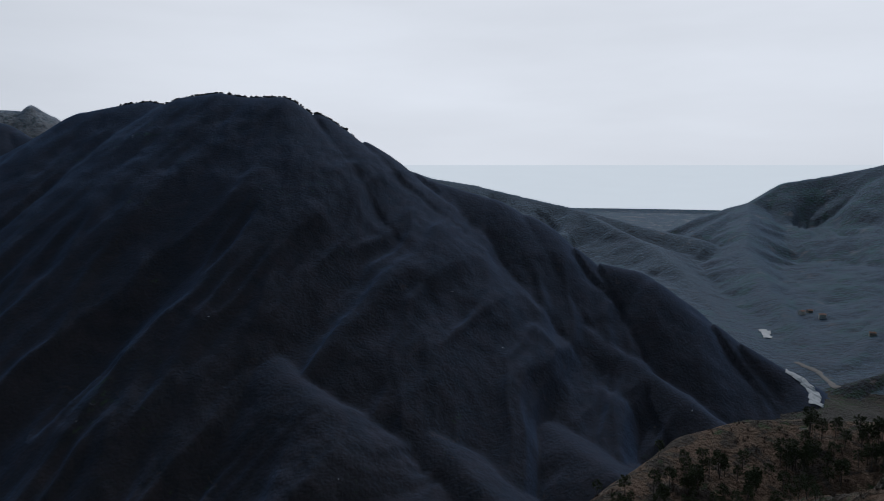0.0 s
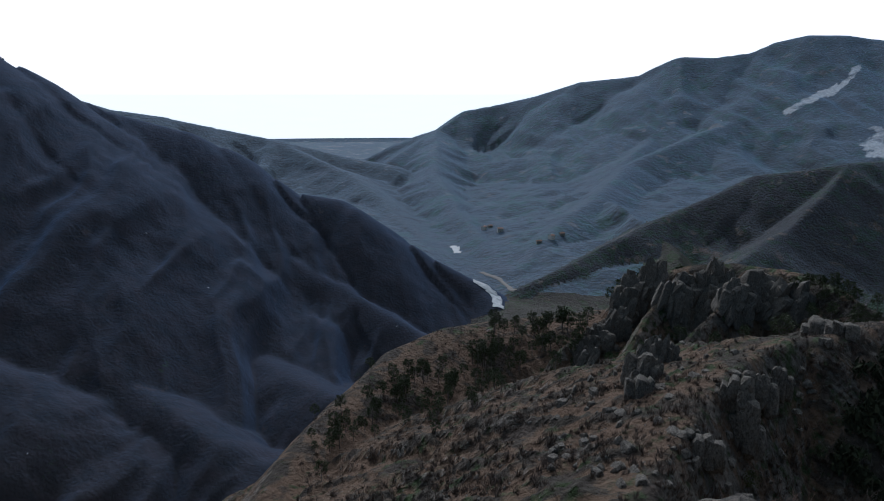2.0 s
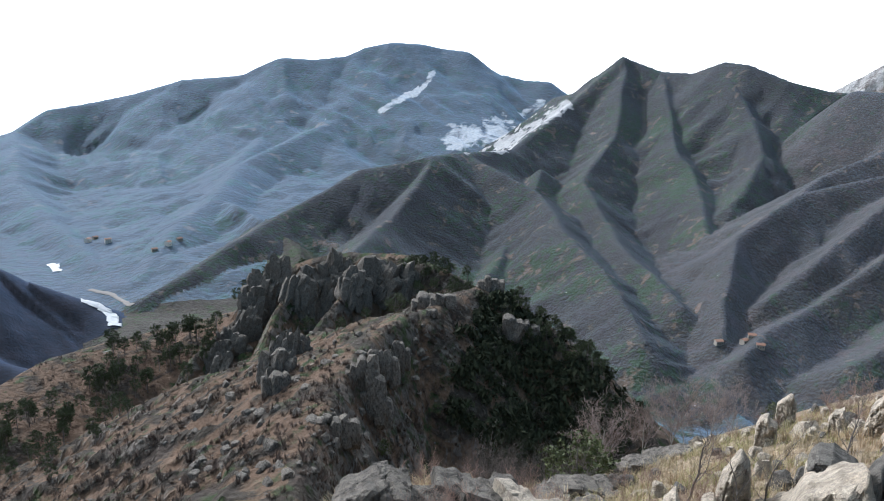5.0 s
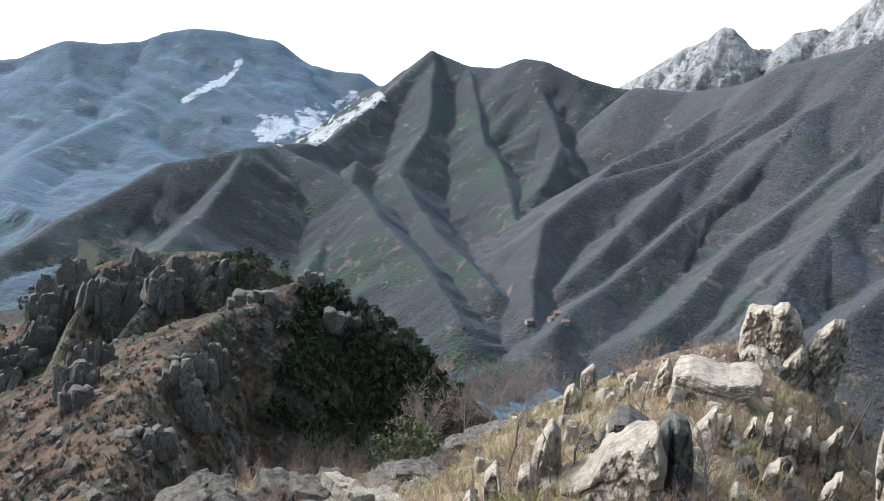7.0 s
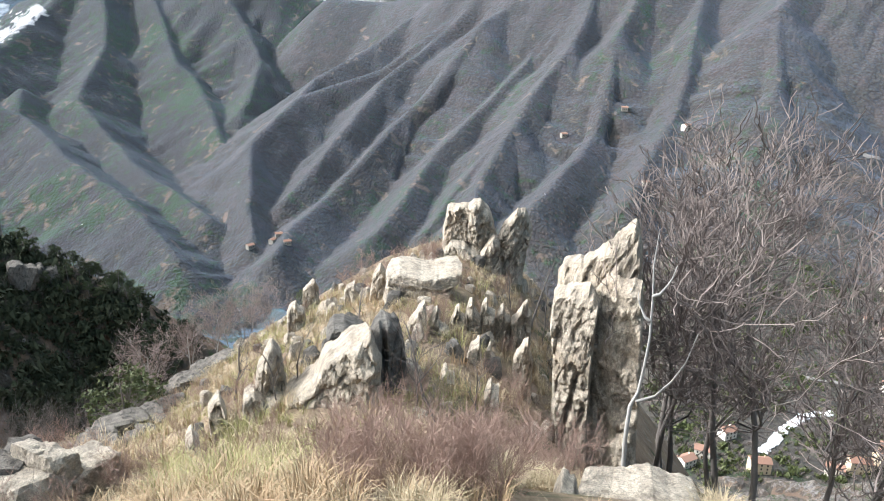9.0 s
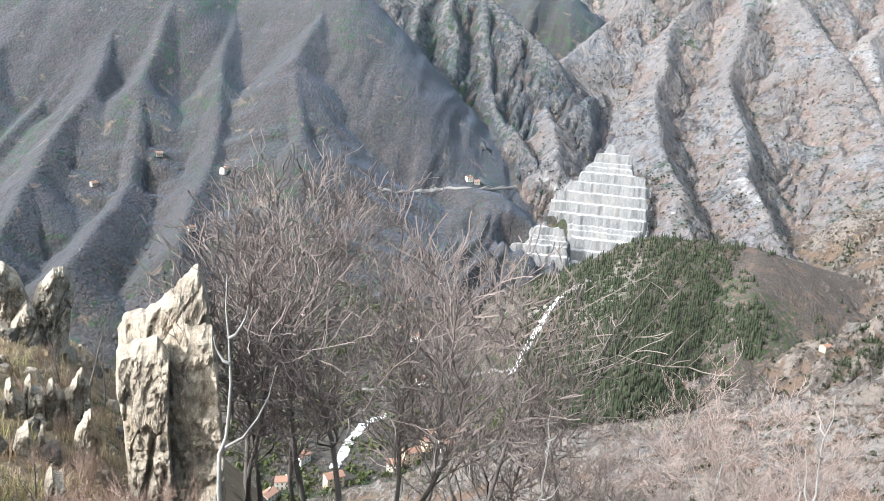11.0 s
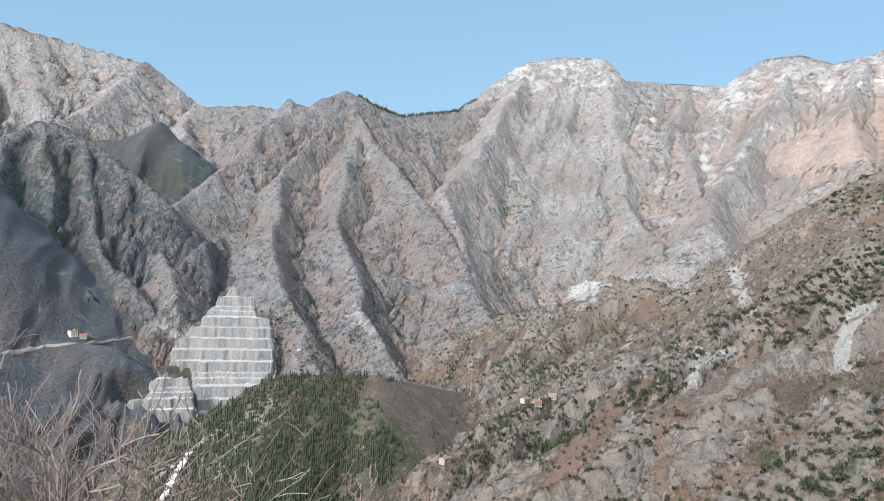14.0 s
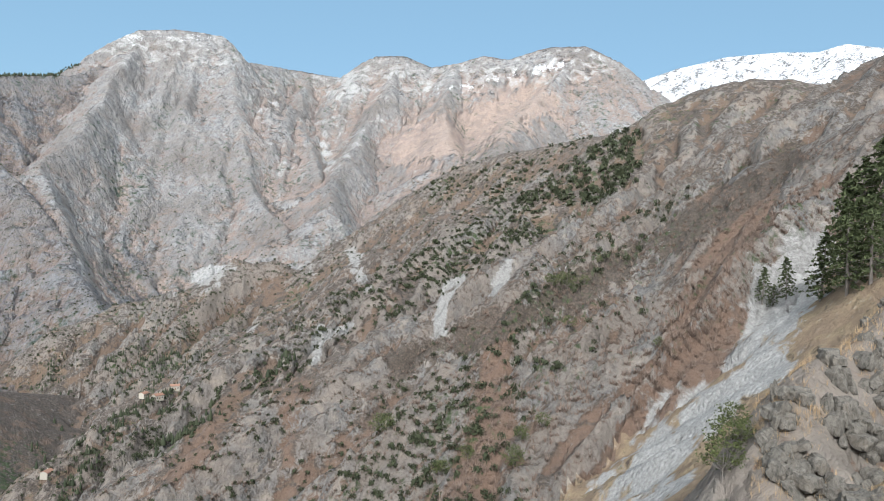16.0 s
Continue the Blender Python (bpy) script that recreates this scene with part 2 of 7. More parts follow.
M_BARK = plain_material("bark", (0.07, 0.06, 0.052), (0.17, 0.15, 0.135), 14, 0.9, "object", 0.02)
M_PALEBARK = plain_material("pale_bark", (0.16, 0.15, 0.135), (0.33, 0.315, 0.29), 10, 0.85, "object", 0.02)
M_TWIG = plain_material("twigs", (0.05, 0.042, 0.038), (0.135, 0.112, 0.1), 3, 0.9)
M_HAZEL = plain_material("hazel_twigs", (0.07, 0.056, 0.05), (0.205, 0.168, 0.15), 3, 0.9)
M_REDTWIG = plain_material("red_twigs", (0.145, 0.093, 0.072), (0.29, 0.2, 0.158), 3, 0.9)
M_PINKTWIG = plain_material("pink_twigs", (0.13, 0.098, 0.085), (0.28, 0.22, 0.197), 3, 0.9)
M_GRASS = plain_material("dry_grass", (0.215, 0.17, 0.102), (0.43, 0.35, 0.222), 0.8, 0.8)
M_OCHRE = plain_material("ochre_grass", (0.21, 0.14, 0.078), (0.37, 0.27, 0.16), 0.8, 0.8)
M_GREENGRASS = plain_material("green_grass", (0.15, 0.155, 0.05), (0.36, 0.32, 0.15), 0.8, 0.8)
M_NEEDLE = plain_material("needles", (0.013, 0.019, 0.01), (0.036, 0.041, 0.022), 1.5, 0.8)
M_PINE = plain_material("pine_needles", (0.03, 0.042, 0.018), (0.07, 0.08, 0.035), 1.5, 0.8)
M_LEAF = plain_material("evergreen_leaves", (0.03, 0.04, 0.013), (0.09, 0.10, 0.035), 1.5, 0.6)
M_SCRUB = plain_material("dark_scrub", (0.016, 0.021, 0.011), (0.045, 0.05, 0.026), 0.3, 0.9)
M_BROWNTWIG = plain_material("brown_twigs", (0.085, 0.062, 0.05), (0.2, 0.15, 0.12), 0.5, 0.9)
M_DARKTWIG = plain_material("dark_twigs", (0.05, 0.037, 0.03), (0.12, 0.088, 0.07), 0.5, 0.9)
M_PLASTER = plain_material("plaster", (0.5, 0.44, 0.35), (0.75, 0.71, 0.64), 0.7, 0.9, "object")
M_OCHREWALL = plain_material("ochre_plaster", (0.42, 0.33, 0.22), (0.52, 0.43, 0.3), 0.7, 0.9, "object")
M_ROOF = plain_material("roof_tiles", (0.16, 0.085, 0.058), (0.26, 0.155, 0.112), 2.0, 0.85, "object")
M_GLASS = plain_material("dark_glass", (0.02, 0.022, 0.025), (0.04, 0.042, 0.045), 0.5, 0.15, "object", 0, 0.5)
M_WOOD = plain_material("shutter_wood", (0.09, 0.06, 0.035), (0.16, 0.11, 0.07), 6, 0.7, "object")
M_STONES = plain_material("river_stones", (0.3, 0.3, 0.295), (0.58, 0.585, 0.59), 0.35, 0.8)
M_ROAD = plain_material("road", (0.13, 0.12, 0.11), (0.22, 0.205, 0.19), 0.3, 0.9)


def quarry_material():
    k = Nodes("cut_marble")
    runs = k.noise(0.45, 7, 0.7, k.stretch(1, 1, 0.16), 0.6)
    blot = k.noise(0.03, 5, 0.6)
    col = k.mix(k.ramp(runs, (0.3, 0.0), (0.66, 1.0)), (0.1, 0.1, 0.102), (0.2, 0.197, 0.19))
    col = k.mix(k.ramp(blot, (0.5, 0.0), (0.75, 0.6)), col, (0.22, 0.2, 0.175))
    return k.done(col, 0.85, k.bump(runs, 0.6, 0.6), 0.2)


M_QUARRY = quarry_material()
M_STONEWALL = plain_material("stone_wall", (0.2, 0.18, 0.15), (0.36, 0.33, 0.28), 1.5, 0.9, "object")

# ---- terrain ----
TABLE = np.random.RandomState(7).rand(256, 256).astype(np.float32)


def value_noise(x, y, seed=0):
    x, y = x + seed * 17.31, y - seed * 9.73
    xf, yf = np.floor(x), np.floor(y)
    u, v = x - xf, y - yf
    u, v = u * u * (3 - 2 * u), v * v * (3 - 2 * v)
    i, j = xf.astype(np.int32) & 255, yf.astype(np.int32) & 255
    i1, j1 = (i + 1) & 255, (j + 1) & 255
    return (TABLE[i, j] * (1 - u) + TABLE[i1, j] * u) * (1 - v) + (TABLE[i, j1] * (1 - u) + TABLE[i1, j1] * u) * v


def fbm(x, y, octaves=4, seed=0, gain=0.5):
    """Rough noise from -1 to 1."""
    total, amp, norm = 0, 1.0, 0.0
    for o in range(octaves):
        total = total + amp * (value_noise(x, y, seed + o) * 2 - 1)
        norm, amp = norm + amp, amp * gain
        x, y = (x * 1.63 + y * 1.2), (y * 1.63 - x * 1.2)
    return total / norm


def ridged(x, y, octaves=4, seed=0, gain=0.55):
    """Sharp crests: 1 on a crest, 0 in a hollow."""
    total, amp, norm = 0, 1.0, 0.0
    for o in range(octaves):
        total = total + amp * (1 - np.abs(value_noise(x, y, seed + o) * 2 - 1))
        norm, amp = norm + amp, amp * gain
        x, y = (x * 1.63 + y * 1.2), (y * 1.63 - x * 1.2)
    return total / norm


def smooth(a, b, v):
    t = np.clip((v - a) / (b - a), 0, 1)
    return t * t * (3 - 2 * t)


def polar(az, el, dist):
    """A point by azimuth and elevation in degrees from the eye and its distance over ground."""
    a = radians(az)
    return (dist * math.sin(a), dist * math.cos(a), dist * math.tan(radians(el)))


MOUNTAINS = []      # name, label, style, ridges


class Ridge:
    def __init__(self, points, left=0.75, right=None, width=12.0, gully=0.22, pitch=90.0, rough=1.0, curve=0.0, crag=0.0, foot=0.0, warp=0.0, seed=0):
        self.p = np.array([polar(*q) for q in points], dtype=np.float32)
        self.left, self.right, self.width = left, left if right is None else right, width
        self.warp, self.seed = warp, seed
        self.gully, self.pitch, self.rough, self.curve, self.crag, self.foot = gully, pitch, rough, curve, crag, foot

    def form(self, x, y, winding):
        """The plain height without weathering, and the distance from the crest."""
        if self.warp:                                  # a winding crest
            x, y = x + self.warp * winding[0], y + self.warp * winding[1]
        best = np.full(x.shape, -9999, np.float32)
        away = np.zeros_like(best)
        for a, b in zip(self.p[:-1], self.p[1:]):
            d = b - a
            length = float(math.hypot(d[0], d[1]))
            rx, ry = x - a[0], y - a[1]
            t = np.clip((rx * d[0] + ry * d[1]) / (length * length), 0, 1)
            ox, oy = rx - t * d[0], ry - t * d[1]
            dist = np.sqrt(ox * ox + oy * oy)
            side = (d[0] * oy - d[1] * ox) / (length * np.maximum(dist, 0.01))      # 1 left of the way along the ridge, -1 right
            slope = self.right + (self.left - self.right) * (0.5 + 0.5 * side)
            w = self.width
            top, fall = a[2] + t * d[2], slope * (np.sqrt(dist * dist + w * w) - w)
            if self.foot:                              # flatter towards the foot
                deep = self.foot * np.maximum(top + 310, 30)
                fall = deep * (1 - np.exp(-fall / deep))
            h = top - fall
            if self.curve:
                h = h - dist * dist / (2 * self.curve)
            m = h > best
            best = np.where(m, h, best)
            away = np.where(m, dist, away)
        return best, away

    def weather(self, x, y, best, away, seed, winding):
        """Gullies, lumps and crags on the plain form."""
        if self.warp:
            x, y = x + self.warp * winding[0], y + self.warp * winding[1]
        p = self.pitch
        reach = np.minimum(away, 3.2 * p)
        wob = fbm(x / (1.7 * p), y / (1.7 * p), 3, seed + 40) * 0.35 * p
        run = self.p[-1, :2] - self.p[0, :2]
        run = run / max(1e-3, float(np.hypot(*run)))
        u, v = x * run[0] + y * run[1], y * run[0] - x * run[1]
        cut = 1 - ridged((u + wob) / p, v / (5 * p), 3, seed)
        best = best - self.gully * reach * np.clip(cut * 1.5 - 0.25, 0, 1)
        body = smooth(0, 0.8 * p, away)
        best = best + self.rough * body * p * 0.11 * fbm(x / (0.9 * p), y / (0.9 * p), 6, seed + 11, 0.55)
        best = best + self.rough * (0.25 + body) * p * 0.02 * fbm(x / (0.16 * p), y / (0.16 * p), 3, seed + 21, 0.6)
        if self.crag:
            best = best + self.crag * p * 0.12 * (ridged(x / (0.5 * p), y / (0.5 * p), 4, seed + 31) - 0.5) * (0.35 + body)
        return best


def mountain(name, label, style, *ridges):
    if len(ridges) > 1 and float(np.hypot(*ridges[0].p[0, :2])) > 1000:
        for r in ridges[1:]:
            r.warp = 40.0 if name in ("quarry_mountain", "white_mountain", "craggy_mountain", "marble_peaks", "brown_slopes") else 16.0
    MOUNTAINS.append((name, label, style, ridges))


mountain("wooded_mountain", "steep mountain of bare dark woods with a rounded top, in shade", "dark",
         Ridge([(-33.5, 3.8, 1500), (-31.6, 2.8, 1480), (-28.7, 1.2, 1400), (-28.1, 2.1, 1330), (-26.4, 3.7, 1310), (-23.4, 4.4, 1290),
                (-22.1, 4.6, 1280), (-20.9, 4.4, 1250), (-19.5, 5.0, 1220), (-17.1, 5.4, 1190), (-15.1, 5.1, 1170), (-12.5, 5.2, 1150),
                (-10.0, 4.0, 1140), (-6.5, 1.9, 1130), (-1.1, -1.2, 1120), (3.9, -2.7, 1110), (6.6, -4.0, 1100), (9.8, -6.2, 1080),
                (12.5, -7.7, 1070), (15.1, -8.2, 1060), (16.4, -8.9, 1040), (20.7, -11.8, 1030), (26.7, -15.0, 1000), (28.3, -16.8, 950)],
               0.8, 0.66, 20, 0.12, 95, 0.5),
         Ridge([(-13.2, 1.6, 1130), (-8.0, -7.4, 960), (-1.9, -13.3, 880), (5.7, -18.4, 800), (14.3, -23.7, 640)], 0.55, 0.6, 18, 0.16, 60, 0.6),
         Ridge([(-1.6, -1.5, 1120), (4.8, -8.6, 1000), (15.1, -14.8, 900), (21.8, -19.0, 820)], 0.55, 0.6, 18, 0.16, 60, 0.6),
         Ridge([(-23.2, -1.3, 1100), (-17.0, -7.9, 900), (-10.2, -12.4, 800), (-3.4, -18.4, 700), (4.7, -26.5, 560)], 0.55, 0.6, 18, 0.16, 60, 0.6),
         Ridge([(-27.7, -0.3, 1300), (-23.2, -7.4, 950), (-16.5, -11.7, 800), (-10.4, -18.1, 650), (-6.9, -25.9, 560)], 0.55, 0.6, 18, 0.16, 60, 0.6))
mountain("far_peak", "distant pale rocky peak behind the wooded mountain", "pale",
         Ridge([(-36, 3.8, 3000), (-31.6, 3.7, 3000), (-30.1, 3.7, 3000), (-29.7, 4.1, 3000), (-28.5, 3.4, 3000), (-27.4, 2.7, 3000),
                (-25.5, 0.5, 2900)], 0.8, 0.7, 8, 0.25, 120))
mountain("coast_spur", "low wooded spur running down towards the coastal plain", "dark",
         Ridge([(-2.8, -0.4, 2600), (-0.8, -1.1, 2600), (2.3, -1.6, 2600), (5.8, -2.4, 2550), (9.4, -3.2, 2500), (11.2, -3.6, 2450),
                (13.9, -4.3, 2400), (16.2, -4.9, 2350), (19.8, -5.6, 2250)], 0.5, 0.4, 30, 0.2, 120, foot=1.6),
         Ridge([(11.2, -3.7, 2450), (16.5, -6.2, 2100), (19.2, -8.4, 1800), (21.2, -10.8, 1500), (23.4, -13.2, 1260)], 0.42, 0.5, 16, 0.2, 90, foot=2.0))
mountain("marble_ridge", "long hazy wooded mountain ridge with white marble scree", "hazy",
         Ridge([(17.2, -7.2, 2200), (19.8, -5.1, 2400), (22.5, -3.4, 2700), (24.3, -2.3, 2850), (25.7, -1.3, 2950), (28.4, -0.8, 3000),
                (31.1, -0.2, 3000), (34.6, 0.9, 3000), (37.7, 1.2, 3000), (39.9, 1.5, 3000), (42.1, 2.7, 3000), (44.2, 2.6, 3000),
                (46.7, 2.9, 3050), (48.3, 3.6, 3100), (50.3, 4.0, 3100), (52.7, 3.9, 3100), (54.2, 3.6, 3100), (56.1, 3.4, 3050),
                (58.1, 1.9, 3000), (60.6, 1.3, 2950), (62.5, 1.2, 2900), (63.3, 0.1, 2850)], 0.8, 0.55, 14, 0.12, 150, 0.6, foot=1.6),
         Ridge([(23.4, -2.8, 2780), (23.2, -6.3, 2100), (25.2, -9.2, 1650), (28.0, -12.2, 1300), (30.0, -14.2, 1130)], 0.5, 0.45, 16, 0.2, 110, foot=2.0),
         Ridge([(42.1, 2.7, 3000), (42.1, 0.0, 2700), (40.5, -3.1, 2400), (35.6, -7.6, 1750), (31.4, -11.2, 1350)], 0.5, 0.5, 16, 0.1, 110, 0.5, foot=2.2),
         Ridge([(52.7, 3.8, 3100), (48.6, -0.9, 2600), (44.4, -2.6, 2350), (38.7, -5.3, 2000), (34.7, -9.4, 1450), (30.5, -13.9, 1130)],
               0.5, 0.5, 16, 0.1, 110, 0.5, foot=2.2))
mountain("peaked_mountain", "wooded mountain with a sharp rocky peak and steep ribs", "mixed",
         Ridge([(63.1, 0.0, 2500), (66.2, 0.8, 2300), (67.3, 2.3, 2220), (68.1, 3.1, 2200), (68.8, 2.8, 2200), (71.0, 2.0, 2150),
                (73.2, 1.9, 2100), (75.3, 2.7, 2050), (77.0, 2.5, 2000), (79.6, 1.4, 1950), (82.3, 0.7, 1950), (85.6, 0.4, 1950),
                (88.3, 0.5, 1900), (90.4, 0.8, 1850), (92.7, 1.7, 1750)], 0.75, 0.9, 7, 0.16, 80, 0.8, foot=1.8),
         Ridge([(68.1, 3.0, 2200), (64.5, -0.3, 2050), (60.0, -4.1, 1750), (56.4, -4.4, 1600), (53.7, -4.7, 1500), (48.1, -5.8, 1450),
                (42.6, -8.6, 1350), (36.5, -12.3, 1150), (30.9, -15.2, 1030)], 0.72, 0.7, 8, 0.18, 70, 0.7, foot=1.8),
         Ridge([(56.4, -4.5, 1600), (61.8, -7.5, 1400), (67.0, -12.9, 1080), (71.0, -18.6, 850)], 0.7, 0.7, 4, 0.14, 46, 0.55, foot=2.6),
         Ridge([(71.0, 2.0, 2150), (71.6, -1.9, 1850), (74.0, -6.3, 1550), (76.1, -11.6, 1250)], 0.7, 0.7, 4, 0.14, 46, 0.55, foot=2.6),
         Ridge([(68.2, 2.8, 2200), (67.7, -2.9, 1800), (65.5, -6.5, 1550), (67.4, -9.7, 1350), (74.1, -15.7, 980)], 0.7, 0.7, 4, 0.14, 46, 0.55, foot=2.6),
         Ridge([(75.1, 2.5, 2050), (77.4, -1.4, 1800), (78.4, -3.8, 1650), (76.6, -7.6, 1450)], 0.7, 0.7, 4, 0.16, 46, 0.7, crag=0.8, foot=2.6, seed=740),
         Ridge([(62.4, -5.6, 1620), (60.4, -9.8, 1380), (58.2, -14.4, 1120), (57.0, -18.0, 980)], 0.7, 0.7, 4, 0.14, 46, 0.55, foot=2.6, seed=743),
         Ridge([(53.7, -4.7, 1500), (50.1, -9.7, 1250), (46.5, -12.6, 1050)], 0.7, 0.7, 4, 0.14, 46, 0.55, foot=2.6))
mountain("ribbed_mountain", "big brown mountain of leafless woods with parallel ribs", "wood",
         Ridge([(84.0, 0.7, 1800), (87.9, 0.5, 1750), (91.5, 1.1, 1650), (94.0, 2.5, 1600), (96.6, 3.2, 1580), (100.0, 4.3, 1550),
                (103.4, 5.6, 1550), (108.9, 6.2, 1520), (112.6, 5.0, 1530), (116.0, 5.7, 1500), (119.1, 6.3, 1470), (121.0, 6.3, 1450),
                (121.8, 3.9, 1400), (123.0, 0.0, 1320), (124.5, -5.0, 1220), (126.0, -9.0, 1130)], 0.85, 0.9, 18, 0.1, 80, 0.6),
         Ridge([(117.0, -4.6, 1240), (124.5, -7.4, 1170), (130.5, -8.2, 1120), (133.2, -8.6, 1100)], 0.9, 0.5, 14, 0.34, 50, crag=0.8, foot=2.0),
         Ridge([(99.9, 3.2, 1600), (93.9, 0.0, 1500), (87.3, -4.5, 1400), (81.1, -6.5, 1300), (77.4, -10.3, 1150), (77.1, -17.6, 900)],
               0.76, 0.76, 4, 0.14, 46, 0.5, foot=3.0),
         Ridge([(101.0, 2.8, 1580), (95.4, -0.8, 1380), (89.8, -8.1, 1180), (83.1, -14.4, 1000), (78.4, -18.8, 840)], 0.76, 0.76, 4, 0.14, 46, 0.5, foot=3.0),
         Ridge([(102.5, 1.3, 1500), (98.0, -4.6, 1250), (92.1, -11.3, 1050), (85.6, -18.1, 850)], 0.76, 0.76, 4, 0.14, 46, 0.5, foot=3.0),
         Ridge([(105.1, 5.2, 1540), (102.5, -2.3, 1250), (97.9, -9.3, 1050), (90.9, -17.1, 880)], 0.76, 0.76, 4, 0.14, 46, 0.5, foot=3.0),
         Ridge([(103.2, 0.2, 1420), (101.0, -4.3, 1220), (98.6, -8.5, 1060), (96.2, -12.9, 940), (94.7, -16.0, 850)], 0.76, 0.76, 4, 0.14, 46, 0.5, foot=3.0, seed=730),
         Ridge([(97.0, 2.6, 1570), (92.0, -2.0, 1420), (88.0, -5.2, 1300), (84.6, -9.6, 1150), (80.0, -14.6, 1000)], 0.76, 0.76, 4, 0.14, 46, 0.5, foot=3.0, seed=733),
         Ridge([(92.0, 0.6, 1620), (87.0, -2.6, 1500), (82.5, -5.0, 1400), (79.1, -9.0, 1220)], 0.76, 0.76, 4, 0.14, 46, 0.5, foot=3.0, seed=736),
         Ridge([(108.9, 6.2, 1520), (106.0, -1.4, 1250), (105.2, -8.9, 1050), (100.1, -14.7, 880)], 0.8, 0.8, 5, 0.14, 46, 0.5, foot=3.0),
         Ridge([(119.1, 6.3, 1470), (116.8, 0.9, 1250), (117.2, -5.0, 1080)], 0.8, 0.8, 5, 0.14, 46, 0.5, foot=3.0),
         Ridge([(112.6, 5.0, 1530), (111.4, -1.0, 1260), (110.6, -7.5, 1060), (108.0, -13.5, 900)], 0.8, 0.8, 5, 0.14, 46, 0.5, foot=3.0))
mountain("craggy_mountain", "shaded craggy mountain side with dark scrub and brown grass", "shade",
         Ridge([(117.5, 6.8, 1780), (120.4, 7.2, 1750), (122.0, 7.2, 1720), (123.7, 6.4, 1690), (125.8, 5.4, 1680), (127.9, 7.3, 1780), (129.2, 7.2, 1760), (131.1, 6.4, 1730),
                (132.9, 5.3, 1690), (135.2, 3.5, 1640), (136.2, 2.6, 1600), (136.9, 0.6, 1540)], 0.8, 1.0, 4, 0.42, 60, crag=2.4, foot=2.0),
         Ridge([(131.1, 6.4, 1730), (131.1, 2.7, 1600), (132.7, -1.4, 1430), (134.0, -3.6, 1350), (135.7, -5.5, 1290), (137.2, -7.2, 1240)], 1.6, 1.0, 3, 0.3, 45, crag=4.2, foot=2.4),
         Ridge([(125.8, 5.4, 1680), (125.5, 1.5, 1500), (126.0, -0.9, 1400), (127.3, -4.6, 1280), (128.5, -7.8, 1190)], 1.6, 1.0, 3, 0.3, 45, crag=4.2, foot=2.4),
         Ridge([(120.4, 7.1, 1740), (121.0, 3.9, 1500), (122.7, 2.5, 1430), (124.1, 0.2, 1350), (125.1, -3.8, 1240), (125.5, -7.2, 1150)], 1.6, 1.0, 3, 0.3, 45, crag=4.2, foot=2.4),
         Ridge([(128.4, 7.2, 1770), (128.6, 3.2, 1600), (129.6, -0.5, 1440), (131.2, -4.5, 1300)], 1.6, 1.0, 3, 0.3, 45, crag=4.2, foot=2.4))
mountain("brown_peak", "low brown peak between the limestone walls", "mixed",
         Ridge([(131.0, 6.3, 2100), (133.5, 6.6, 2080), (135.9, 8.2, 2050), (137.6, 6.5, 2020), (138.8, 5.0, 2000)], 0.7, 0.9, 4, 0.3, 80, crag=0.8))
mountain("marble_peaks", "jagged white marble peaks standing far behind the woods", "pale",
         Ridge([(82.7, 0.7, 3300), (85.8, 2.7, 3300), (87.1, 3.6, 3300), (88.1, 4.0, 3300), (89.2, 4.6, 3300), (89.6, 5.1, 3300),
                (90.3, 5.0, 3300), (91.2, 3.4, 3300), (93.4, 3.7, 3300), (94.4, 4.7, 3300), (96.1, 5.0, 3300), (97.0, 4.5, 3300),
                (98.3, 6.4, 3300), (99.4, 7.2, 3300), (101.4, 8.6, 3300), (106, 11.0, 3300), (112, 12.5, 3300), (118.9, 13.0, 3200),
                (125.5, 13.4, 3100), (131.1, 12.7, 3000), (134.2, 12.3, 2900), (135.9, 11.1, 2850), (137.1, 10.8, 2800),
                (138.8, 9.6, 2750)], 0.8, 0.95, 2, 0.5, 110, crag=2.0, foot=1.8),
         Ridge([(134.2, 12.3, 2900), (131.1, 8.4, 2500), (126.2, 5.9, 2200), (123.7, 5.0, 2000)], 0.75, 0.75, 5, 0.3, 90, crag=1.0, foot=1.4),
         Ridge([(138.8, 9.6, 2700), (137.2, 7.3, 2400), (135.1, 5.0, 2100)], 0.7, 0.7, 5, 0.3, 90, crag=0.7, foot=1.4))
